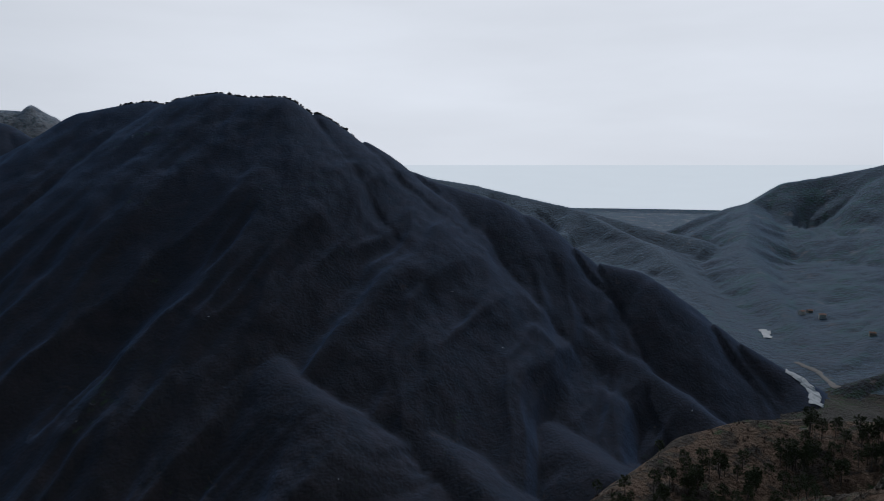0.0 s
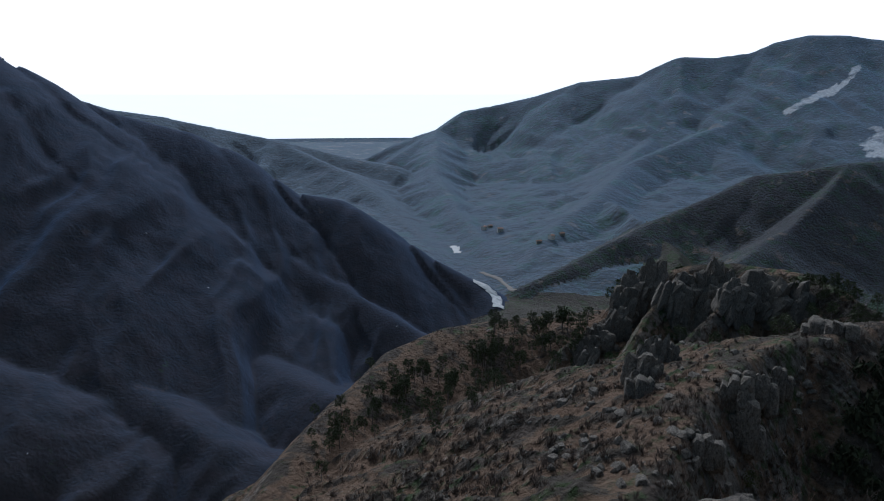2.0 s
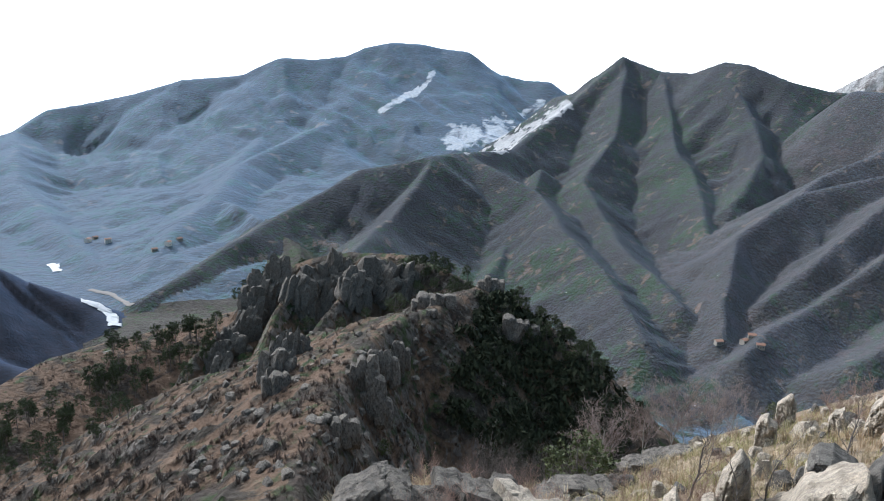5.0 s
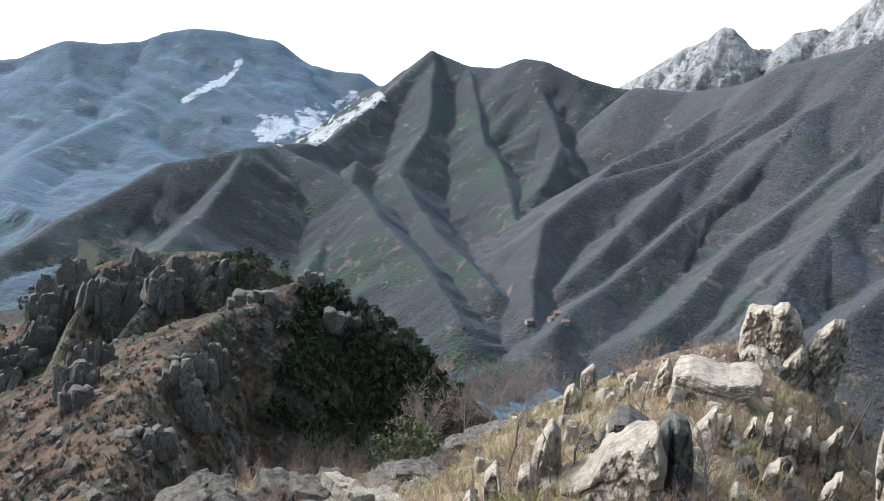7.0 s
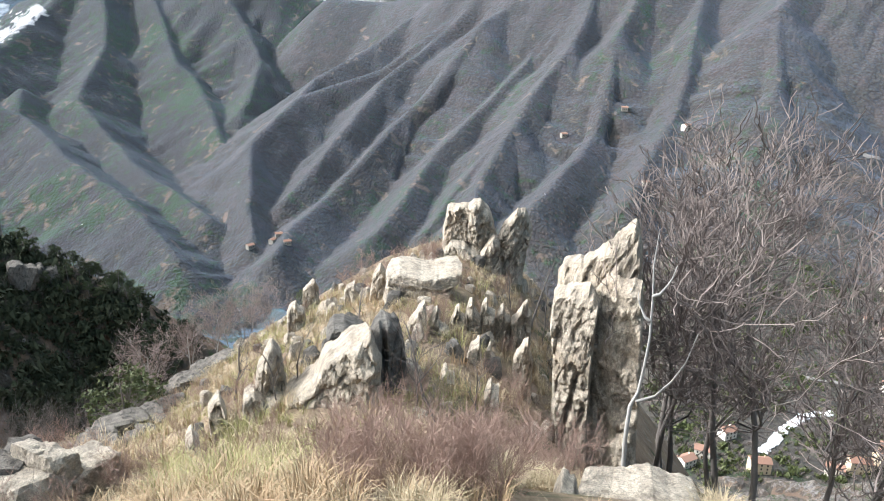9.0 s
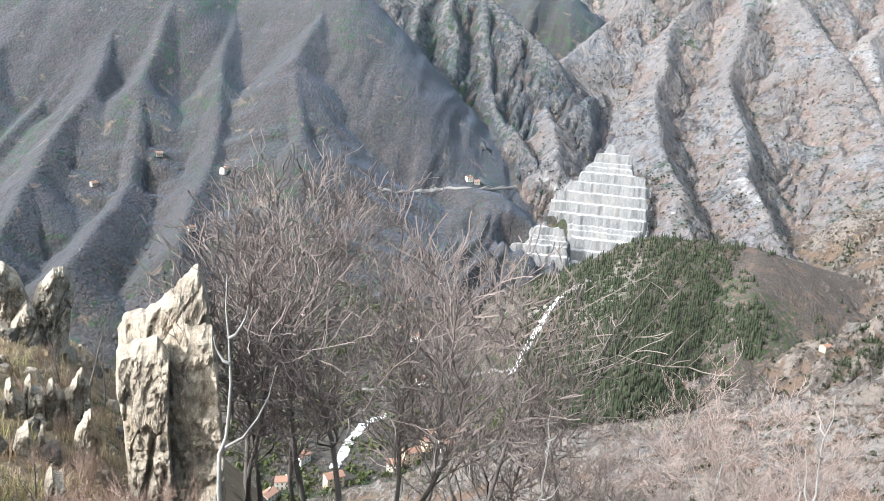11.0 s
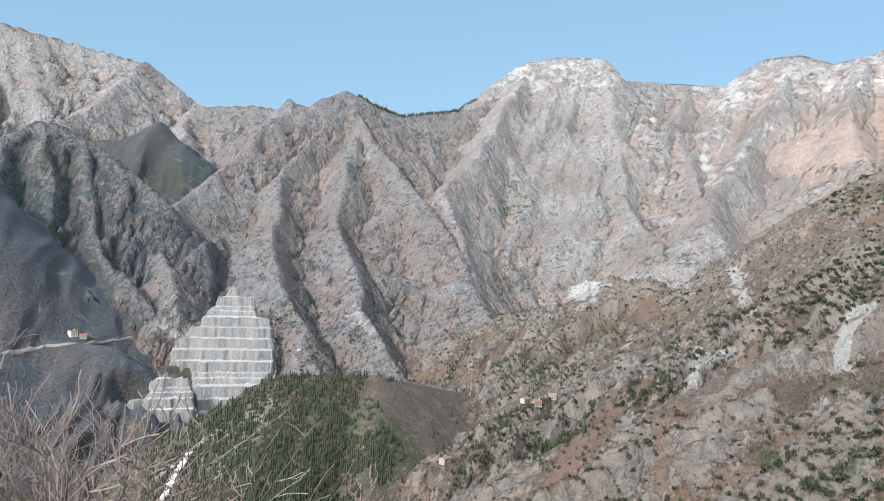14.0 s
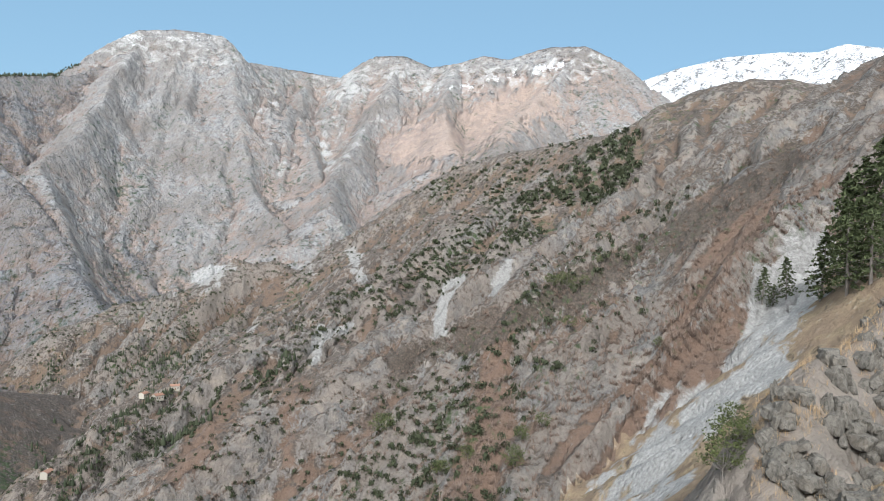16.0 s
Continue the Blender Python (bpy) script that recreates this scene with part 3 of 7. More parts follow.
mountain("quarry_mountain", "grey limestone pyramid mountain with thin brown grass", "rock",
         Ridge([(138.8, 9.6, 2600), (142.5, 10.1, 2550), (144.6, 10.0, 2500), (145.3, 10.9, 2480), (145.9, 10.5, 2470), (147.5, 10.4, 2450),
                (148.8, 11.4, 2420), (149.7, 11.9, 2400), (150.8, 11.5, 2420), (151.9, 10.9, 2450), (154.2, 10.2, 2500), (156.9, 10.6, 2600),
                (159.9, 11.1, 2700), (161.6, 12.0, 2800)], 0.8, 1.05, 4, 0.2, 70, crag=2.0, foot=1.9),
         Ridge([(149.7, 11.9, 2400), (144.0, 9.3, 2150), (141.9, 5.9, 1950), (138.1, 2.6, 1750), (136.9, -0.5, 1550), (137.4, -5.3, 1280)],
               0.95, 0.95, 4, 0.17, 60, crag=2.6, foot=2.2),
         Ridge([(149.7, 11.8, 2400), (152.1, 8.2, 2150), (154.9, 5.0, 1950), (159.2, 0.0, 1720), (162.2, -5.4, 1450)], 1.25, 0.85, 4, 0.17, 60, crag=2.6, foot=2.2),
         Ridge([(148.0, 8.8, 2200), (145.5, 4.8, 1900), (144.3, -0.1, 1600), (145.8, -5.1, 1320), (148.7, -10.4, 1130)], 1.2, 0.8, 3, 0.15, 50, crag=2.6, foot=2.2),
         Ridge([(150.7, 8.5, 2150), (149.2, 1.9, 1750), (151.2, -3.0, 1500), (153.2, -8.4, 1200)], 1.2, 0.8, 3, 0.15, 50, crag=2.6, foot=2.2))
mountain("white_mountain", "high bare limestone mountain wall with pinkish grass bands", "high",
         Ridge([(159.7, 11.0, 2800), (161.3, 12.8, 2900), (162.5, 13.9, 2950), (164.0, 14.8, 3000), (166.4, 15.2, 3000), (170.0, 15.2, 3000),
                (170.6, 13.6, 3000), (175.1, 13.3, 3300), (179.2, 13.0, 3300), (180.5, 14.1, 3250), (181.8, 14.8, 3200), (184.0, 15.0, 3200),
                (186.3, 14.2, 3200), (188.4, 14.6, 3200), (190.5, 15.2, 3200), (192.6, 15.0, 3200), (195.4, 15.9, 3200), (198.5, 16.0, 3200),
                (200.4, 15.2, 3200), (201.3, 14.8, 3150), (201.7, 13.0, 3100), (202.5, 10.3, 2900)], 0.9, 1.05, 4, 0.24, 90, crag=2.0, foot=1.8),
         Ridge([(170.0, 15.1, 3000), (171.5, 9.8, 2600), (172.6, 4.5, 2250), (175.9, -0.3, 1800)], 1.15, 0.85, 4, 0.22, 80, crag=2.0, foot=1.8),
         Ridge([(164.0, 14.7, 3000), (161.9, 9.9, 2500), (157.9, 4.4, 2000), (161.8, -5.0, 1500)], 1.3, 0.72, 6, 0.3, 80, crag=2.0, foot=1.8),
         Ridge([(176.5, 13.2, 3300), (176.3, 9.2, 2800), (177.8, 5.7, 2300)], 1.3, 0.72, 4, 0.3, 80, crag=1.4, foot=1.8),
         Ridge([(184.0, 15.0, 3200), (181.2, 9.4, 2700), (179.2, 5.3, 2250), (178.9, 3.0, 1900)], 1.3, 0.72, 4, 0.25, 80, crag=1.4, foot=1.8),
         Ridge([(188.4, 14.6, 3200), (187.3, 11.3, 2800), (188.9, 6.6, 2200)], 1.3, 0.72, 6, 0.25, 80, crag=1.4, foot=1.8),
         Ridge([(198.5, 16.0, 3200), (194.8, 12.5, 2800), (192.1, 8.8, 2200)], 1.3, 0.72, 6, 0.25, 80, crag=1.4, foot=1.8))
mountain("snowy_ridge", "far ridge under fresh snow against blue sky", "snow",
         Ridge([(198.5, 11.6, 4000), (202.6, 13.3, 4000), (205.5, 14.2, 4000), (209.1, 14.9, 4000), (212.6, 15.0, 4000), (215.1, 14.8, 4000),
                (216.9, 15.2, 4000), (219.2, 14.7, 4000), (226, 15.1, 4000)], 0.7, 0.6, 8, 0.22, 130, crag=0.4))
mountain("pine_hill", "conical hill covered in dense dark green conifers", "pine",
         Ridge([(136.4, -22.5, 700), (139.0, -18.3, 760), (141.1, -14.1, 820), (144.2, -11.4, 860), (146.0, -10.7, 870), (149.6, -10.6, 890),
                (153.3, -10.5, 920), (156.1, -11.0, 960), (160.7, -11.6, 1050)], 0.9, 0.7, 10, 0.12, 45, foot=1.7),
         Ridge([(147.8, -10.7, 880), (145.2, -15.8, 740), (142.7, -20.9, 640)], 0.65, 0.65, 14, 0.12, 45, foot=1.7),
         Ridge([(153.3, -10.6, 915), (153.6, -15.6, 760), (152.0, -22.1, 640)], 0.65, 0.65, 14, 0.12, 45, foot=1.7),
         Ridge([(149, -10.9, 885), (147, -18, 700), (144, -25.5, 540)], 0.6, 0.6, 16, 0.12, 45))
mountain("brown_slopes", "broad brown slopes of shrub and limestone ledges", "brown",
         Ridge([(184.2, 3.7, 1500), (186.8, 5.4, 1450), (188.9, 6.6, 1400), (192.2, 7.7, 1350), (195.0, 8.2, 1300), (198.5, 9.0, 1250),
                (203.6, 9.8, 1150), (205.6, 10.6, 1100)], 0.8, 0.75, 6, 0.4, 44, crag=1.8),
         Ridge([(160.5, -6.6, 1250), (164.4, -4.9, 1250), (167.9, -3.5, 1250), (170.9, -1.5, 1250), (172.8, -1.8, 1250), (174.6, -1.5, 1250),
                (177.4, -2.5, 1250), (180.5, -1.4, 1200), (183.1, 0.1, 1150), (188.2, 2.9, 1050), (192.4, 4.1, 1000), (197.1, 6.3, 900),
                (200.9, 7.6, 850), (204.3, 10.0, 800), (206.5, 11.6, 760)], 0.7, 0.62, 10, 0.4, 42, crag=1.8),
         Ridge([(202.0, 8.5, 850), (204.8, 10.1, 800), (207.6, 12.6, 770), (210.7, 13.3, 750), (213.4, 13.1, 740), (216.3, 12.5, 720),
                (219.2, 14.1, 700), (224, 15.6, 690)], 0.8, 0.75, 5, 0.4, 42, crag=1.8),
         Ridge([(180.4, -0.5, 1180), (178.9, -6.1, 1000), (172.0, -12.7, 820), (166.0, -18.7, 700)], 0.5, 0.5, 10, 0.42, 38, crag=1.8),
         Ridge([(188.2, 2.9, 1050), (185.0, -2.1, 900), (180.8, -7.7, 780), (174.0, -16.9, 620), (172.4, -20.3, 560)], 0.5, 0.55, 10, 0.42, 38, crag=1.8))
mountain("brown_spur", "nearer spur of brown leafless shrub and grey rock", "brown",
         Ridge([(178.1, -11.5, 700), (183.8, -9.2, 640), (190.1, -6.8, 590), (195.9, -3.3, 550), (200.1, 0.9, 500), (205.9, 5.0, 460),
                (211.7, 8.8, 420), (216.3, 11.7, 390), (219.2, 14.1, 370), (224, 16.8, 350)], 0.8, 0.62, 6, 0.4, 30, crag=1.7))
mountain("rocky_spur", "steep spur of grey limestone and rust-brown shrub", "ledge",
         Ridge([(192.1, -19.6, 330), (194.6, -15.7, 330), (198.0, -10.7, 320), (200.7, -3.1, 310), (203.5, 3.0, 300), (207.1, 4.3, 290),
                (209.9, 5.5, 260), (213.6, 7.9, 240), (219.3, 10.4, 220), (226, 13.5, 200)], 0.85, 0.75, 4, 0.36, 20, crag=2.0))
mountain("rocky_hill", "rocky hill with limestone fins, dry grass and pines", "hill",
         Ridge([(38.5, -16.0, 205), (41.8, -13.5, 208), (45.5, -12.5, 208), (49.2, -12.6, 203), (52, -12.7, 196), (54.7, -13.9, 186), (57, -15.2, 178)],
               1.3, 1.15, 2, 0.35, 13, crag=2.2),
         Ridge([(40, -34, 56), (43, -27.5, 75), (45.8, -22.2, 95), (48.4, -19.4, 110), (51.8, -17.4, 126), (54.3, -17.0, 134), (57.5, -15.5, 150)],
               0.36, 2.2, 1.5, 0.14, 10, crag=1.3, curve=330),
         Ridge([(53.1, -17.2, 128), (57.5, -15.3, 150), (59.3, -15.7, 149), (62, -17.5, 145), (65.2, -19.8, 140), (67.1, -21.9, 135), (69, -25, 130), (71, -31, 125)],
               0.9, 1.3, 3, 0.2, 14, crag=0.9),
         Ridge([(8.6, -30.5, 118), (10.6, -28, 130), (13.9, -25.3, 150), (19.9, -20.4, 185), (24.3, -18.7, 200), (29.7, -17.9, 208), (35.2, -17.2, 210), (39, -16.4, 207)],
               1.4, 0.24, 4, 0.12, 12, 0.8, crag=0.7, curve=170, seed=700),
         Ridge([(36.4, -24.5, 138), (38.1, -22.4, 150), (40.9, -16.6, 184), (43.0, -14.2, 196), (45.0, -12.9, 204)], 2.0, 1.8, 0.7, 0.3, 7, crag=2.6, seed=710),
         Ridge([(40.6, -22.8, 138), (43.0, -19.4, 158), (45.2, -16.9, 174), (47.4, -14.4, 186), (50.1, -12.8, 197)], 2.0, 1.8, 0.7, 0.3, 7, crag=2.6, seed=710),
         Ridge([(37.5, -25.6, 118), (39.6, -22.4, 128)], 1.6, 1.6, 0.6, 0.3, 6, crag=2.2, seed=720),
         Ridge([(34.0, -20.0, 178), (36.4, -18.2, 188), (38.8, -16.4, 200)], 1.6, 1.6, 0.6, 0.3, 6, crag=2.2, seed=720))
mountain("home_ridge", "rocky ridge top with dry grass where the path runs", "home",
         Ridge([(180, -80, 0.3), (88, -32.0, 9), (93, -22.8, 18), (95, -17.8, 32), (96, -20, 40)], 0.55, 1.1, 2.5, 0.05, 5, 0.5, curve=45),
         Ridge([(62, -42, 2.8), (55, -35, 6.2), (48, -36.5, 8)], 0.8, 0.9, 2, 0.05, 5, 0.6),
         Ridge([(72, -38, 4), (66, -32, 16), (62, -32, 32), (58, -33, 60), (60, -32, 95)], 0.9, 0.9, 3, 0.1, 10, 0.7),
         Ridge([(180, -80, 0.3), (262, -9, 18), (236, -5, 45), (231, 4.0, 100), (228.5, 11.5, 200), (226, 13.5, 320)], 0.8, 0.8, 4, 0.12, 14, 0.8, crag=0.4))
mountain("rock_outcrop", "weathered grey limestone outcrop with tufts of dry grass", "crag",
         Ridge([(227, 0.5, 60), (221, -2.0, 54), (218.5, -5.4, 50), (216, -7.0, 47), (214.8, -9.6, 44), (214.0, -14.0, 41), (213.6, -20, 38)], 1.5, 1.5, 1.2, 0.25, 6, 1.0, crag=2.2))


RIVER = [polar(a, -1, d)[:2] for a, d in ((139, 1400), (137, 1150), (136.5, 740), (122, 560), (110, 440), (95, 560), (80, 780), (60, 900), (45, 950),
                                          (32, 985), (28.3, 1020), (26.5, 1150), (25, 1330), (22, 1700), (20.5, 2300), (20, 4900))]
BROOK = [polar(a, -1, d)[:2] for a, d in ((28.3, 1000), (12, 600), (-12, 450), (-40, 430), (-70, 600))]
SIDE = [polar(a, -1, d)[:2] for a, d in ((80, 780), (77, 1050), (76, 1400), (74, 1800))]


def to_line(x, y, line):
    best = np.full(x.shape, 1e9, np.float32)
    for (ax, ay), (bx, by) in zip(line[:-1], line[1:]):
        dx, dy = bx - ax, by - ay
        t = np.clip(((x - ax) * dx + (y - ay) * dy) / (dx * dx + dy * dy), 0, 1)
        best = np.minimum(best, np.hypot(x - ax - t * dx, y - ay - t * dy))
    return best


def floor_height(x, y):
    """The valley floor, which rises from the streams, and the coastal plain."""
    r = np.hypot(x, y)
    az = np.degrees(np.arctan2(x, y))
    wave = 1 + 0.35 * fbm(x / 130, y / 130, 4, 91)
    d = np.minimum(to_line(x, y, RIVER), np.minimum(to_line(x, y, BROOK), to_line(x, y, SIDE) + 30))
    bank = np.clip(d - 14, 0, None)
    past = smooth(0, 60, r - np.interp(az, [-70, -40, -12, 12, 28, 45, 60, 80, 95, 110, 122, 136], [600, 430, 450, 600, 985, 950, 900, 780, 560, 440, 560, 740]))
    past = past * (1 - smooth(116, 126, az)) * smooth(24, 34, az)
    ribs = ridged((az + np.where(az < 76, r, -r) / 85) / 7.5 + 0.3 * fbm(x / 240, y / 240, 3, 93), r / 1500, 2, 94) - 0.5 + 0.1 * fbm(x / 60, y / 60, 4, 95)
    up = 24 * (1 - np.exp(-bank * 0.16 * wave / 24)) + past * (np.minimum(bank * 0.05, 40) + np.minimum(bank, 260) * 0.2 * ribs)
    coast = smooth(2500, 3600, r)
    rise = smooth(820, 1250, r) * smooth(118, 130, az) * (1 - smooth(150, 162, az)) * 62
    # the gorge between the ribbed slopes lies deeper
    dip = 95 * smooth(40, 54, az) * (1 - smooth(100, 114, az)) * smooth(380, 600, r) * (1 - smooth(1500, 1900, r))
    dip = dip + 95 * smooth(-60, -40, az) * (1 - smooth(20, 29, az)) * smooth(330, 520, r) * (1 - smooth(850, 990, r))
    return -294 - dip + rise + up * (1 - coast) + (2 + 0.06 * np.minimum(bank, 150)) * fbm(x / 60, y / 60, 4, 90) * (1 - coast)


def ground_at(x, y):
    """Height, the number of the winning mountain (-1: floor), and the distance from its crest."""
    x, y = np.asarray(x, np.float32), np.asarray(y, np.float32)
    best = floor_height(x, y).astype(np.float32)
    who, away = np.full(x.shape, -1, np.int32), np.zeros(x.shape, np.float32)
    seed = 100
    wx, wy = fbm(x / 170, y / 170, 4, 160), fbm(x / 170, y / 170, 4, 166)
    for k, (_, _, _, ridges) in enumerate(MOUNTAINS):
        for r in ridges:
            seed += 0 if r.seed else 3
            far = 1.25 if not r.foot else 0.12 - math.log(1 - 1 / r.foot) * r.foot
            reach = (float(r.p[:, 2].max()) + 330) / max(0.25, min(r.left, r.right)) * far + 2 * r.warp
            lo, hi = r.p[:, :2].min(0) - reach, r.p[:, :2].max(0) + reach
            idx = np.flatnonzero((x > lo[0]) & (x < hi[0]) & (y > lo[1]) & (y < hi[1]))
            if not len(idx):
                continue
            h, a = r.form(x[idx], y[idx], (wx[idx], wy[idx]))
            near_top = h + r.pitch * (0.14 * r.rough + 0.07 * r.crag) > best[idx]
            idx, h, a = idx[near_top], h[near_top], a[near_top]
            if not len(idx):
                continue
            h = r.weather(x[idx], y[idx], h, a, r.seed or seed, (wx[idx], wy[idx]))
            better = h > best[idx]
            idx = idx[better]
            best[idx], who[idx], away[idx] = h[better], k, a[better]
    return best, who, away


# ---- quarries: stepped cuts into the mountain foot ----
class Cut:
    """A quarry floor plan by azimuths and elevations of its edge, on an even incline with steps."""
    def __init__(self, edge, start, low, incline, step):
        self.start, self.low, self.incline, self.step = start, low, incline, step
        self.edge = [(a * 20.0, (incline * start - low) / (incline - math.tan(radians(e)))) for a, e in edge]

    def plane(self, d):
        return self.low + self.incline * (d - self.start)

    def inside(self, az, d):
        """Metres inside the edge, negative outside."""
        x, y = az * 20.0, d
        best, odd = np.full(x.shape, 1e9), np.zeros(x.shape, bool)
        n = len(self.edge)
        for i in range(n):
            (ax, ay), (bx, by) = self.edge[i], self.edge[(i + 1) % n]
            dx, dy = bx - ax, by - ay
            t = np.clip(((x - ax) * dx + (y - ay) * dy) / (dx * dx + dy * dy), 0, 1)
            best = np.minimum(best, np.hypot(x - ax - t * dx, y - ay - t * dy))
            if ay != by:
                odd ^= ((ay > y) != (by > y)) & (x < dx * (y - ay) / dy + ax)
        return np.where(odd, best, -best)


CUTS = [Cut(((137.2, -9.6), (137.4, -8.7), (138.5, -7.3), (140.1, -5.7), (141.8, -4.0), (143.2, -4.8), (144.2, -6.2), (145.3, -7.6), (145.2, -9.8), (144.3, -11.9), (142.6, -14.2),
             (140.6, -14.4), (139.0, -13.6), (139.4, -12.0), (138.8, -10.0)),
            1050.0, -264.0, 0.75, 20.0),
        Cut(((134.6, -12.4), (137.1, -10.6), (138.6, -10.4), (139.5, -11.6), (139.2, -13.4), (136.7, -13.6), (134.6, -13.1)), 1010.0, -245.0, 0.9, 13.0)]

# the ground is one sheet from the eye to the horizon, split where one mountain meets the next
AZ = np.radians(np.concatenate([np.linspace(-36, 224, 1561), np.linspace(226.5, 321.5, 39)])).astype(np.float32)
RAD = np.concatenate([[-0.01, 0.25], np.geomspace(0.6, 40, 90)[:-1], np.geomspace(40, 260, 210)[:-1], np.geomspace(260, 420, 50)[:-1], np.geomspace(420, 3300, 320)[:-1],
                      np.geomspace(3300, 4950, 45)]).astype(np.float32)
GX, GY = np.outer(RAD, np.sin(AZ)), np.outer(RAD, np.cos(AZ))
GZ, WHO, AWAY = ground_at(GX.ravel(), GY.ravel())
NR, NA = GX.shape
GZ, WHO, AWAY = GZ.reshape(NR, NA), WHO.reshape(NR, NA), AWAY.reshape(NR, NA)

AZDEG = np.degrees(AZ)[None, :] + np.zeros_like(GX)
for cut in CUTS:
    box_ = (AZDEG > 130) & (AZDEG < 149) & (RAD[:, None] > 880) & (RAD[:, None] < 1450)
    ins = cut.inside(AZDEG[box_], (RAD[:, None] + np.zeros_like(GX))[box_])
    goal = cut.plane((RAD[:, None] + np.zeros_like(GX))[box_]) - 10
    w = np.where(GZ[box_] > goal, smooth(-32, -2, ins), smooth(-7, 0, ins))
    GZ[box_] = GZ[box_] * (1 - w) + goal * w

# what covers each place: by kind of mountain, steepness and chance
dzr = np.gradient(GZ, axis=0) / np.gradient(RAD)[:, None]
dza = np.gradient(GZ, axis=1) / (RAD[:, None] * radians(0.1667))
STEEP = np.hypot(dzr, np.clip(dza, -6, 6))
N1 = fbm(GX / 130, GY / 130, 5, 301, 0.6)
N2 = fbm(GX / 30, GY / 30, 5, 302, 0.6)
N3 = fbm(GX / 7, GY / 7, 4, 303, 0.6)
BASE = {  # rock, grass, pale, evergreen, snow, earth
    "floor": (-0.3, 0.02, -0.35, 0.28, 0, 0.02), "dark": (-0.3, -0.1, -0.4, -0.15, 0, 0.02), "pale": (0.5, 0.4, 0.15, 0.05, 0.02, 0.1),
    "hazy": (-0.1, 0.06, -0.35, 0.3, 0, 0), "mixed": (-0.02, 0.2, -0.35, 0.34, 0, 0.05), "wood": (-0.15, 0.08, -0.35, 0.15, 0, 0.05),
    "shade": (0.27, 0.14, -0.2, 0.3, 0, 0.3), "rock": (0.42, 0.55, 0.0, 0.12, 0, 0.3), "high": (0.45, 0.6, 0.04, 0.1, 0.03, 0.35), "snow": (0.4, 0, 0.2, 0, 0.8, 0),
    "pine": (0.25, 0.2, 0, 0.3, 0, 0.3), "brown": (0.24, 0.36, 0.0, 0.1, 0, 0.42), "ledge": (0.3, 0.12, 0, 0, 0, 0.5),
    "hill": (0.4, 0.45, 0.0, 0.26, 0, 0.55), "crag": (0.55, 0.8, 0.05, 0, 0, 0.3), "home": (0.12, 0.8, 0.02, 0.1, 0, 0.55)}
STYLE = np.array([BASE[s] for _, _, s, _ in MOUNTAINS] + [BASE["floor"]], np.float32)[WHO]
COVER = STYLE.copy()
FLOOR = WHO < 0
WHO = np.where(FLOOR & (RAD[:, None] > 2600), -2, WHO)
WHO = np.where(FLOOR & ((AZDEG < 40) | ((AZDEG < 62) & (RAD[:, None] > 1450))) & (RAD[:, None] > 1020) & (RAD[:, None] <= 2600), -3, WHO)
near = RAD[:, None] < 420
SPOT = np.where(near, N3 * 0.6 + N2 * 0.4, N2 * 0.6 + N1 * 0.5)
COVER[..., 0] += 0.4 * (STEEP - 0.75) * (STYLE[..., 0] + 0.1) * 2 + 0.12 * SPOT
COVER[..., 1] += 0.25 * N1 - 0.1 * N2


def spread(a, rows, cols):
    """A running mean over the sheet."""
    for axis, w in ((0, rows), (1, cols)):
        pad = [(0, 0), (0, 0)]
        pad[axis] = (w + 1, w)
        c = np.cumsum(np.pad(a.astype(np.float64), pad, mode="edge"), axis=axis)
        n = a.shape[axis]
        a = (np.take(c, np.arange(2 * w + 1, n + 2 * w + 1), axis) - np.take(c, np.arange(0, n), axis)) / (2 * w + 1)
    return a


RIB = np.clip((GZ - spread(GZ, 5, 7)) / (0.004 * np.maximum(RAD[:, None], 30)), -1, 1)      # 1 on a rib, -1 in a hollow
STONY = np.isin(WHO, [k for k, m in enumerate(MOUNTAINS) if m[2] in ("brown", "ledge", "rock", "high", "shade", "crag", "hill", "pale")])
COVER[..., 0] += np.where(STONY, 0.24 * RIB, 0)
COVER[..., 1] -= np.where(STONY, 0.12 * RIB, 0)
COVER[..., 5] -= np.where(STONY, 0.16 * RIB, 0)
ON_HILL = WHO == [m[0] for m in MOUNTAINS].index("rocky_hill")
COVER[..., 0] = np.where(ON_HILL, 0.02 + 0.4 * np.clip(STEEP - 0.62, -0.5, 1.6) + 0.35 * N3 + 0.2 * RIB, COVER[..., 0])
COVER[..., 2] += 0.3 * N2 - 0.1
COVER[..., 3] += 0.45 * N1 + 0.35 * N2
COVER[..., 4] += 0.5 * N2 - 0.25
COVER[..., 5] += 0.3 * np.roll(N1, 200, axis=1)
PLAIN = smooth(2600, 3200, np.hypot(GX, GY)) * (WHO < 0)
COVER[..., 2] += 0.5 * PLAIN
COVER[..., 1] += 0.3 * PLAIN
EL = np.degrees(np.arctan2(GZ, RAD[:, None]))
AZD = np.degrees(AZ)[None, :]
NAMES = [m[0] for m in MOUNTAINS]


def streak(channel, amount, mountains, a0, e0, a1, e1, width):
    """A run of scree, bare rock or wood along a line on the slopes, with a frayed edge."""
    da, de = a1 - a0, e1 - e0
    t = np.clip(((AZD - a0) * da + (EL - e0) * de) / (da * da + de * de), 0, 1)
    off = np.hypot(AZD - a0 - t * da, EL - e0 - t * de) / (width * np.clip(1 + 0.9 * N2 + 0.5 * N3, 0.2, 3))
    on = np.isin(WHO, [NAMES.index(m) for m in mountains])
    COVER[..., channel] += 0.62 * amount * (1 - smooth(0.35, 1.35, off)) * on


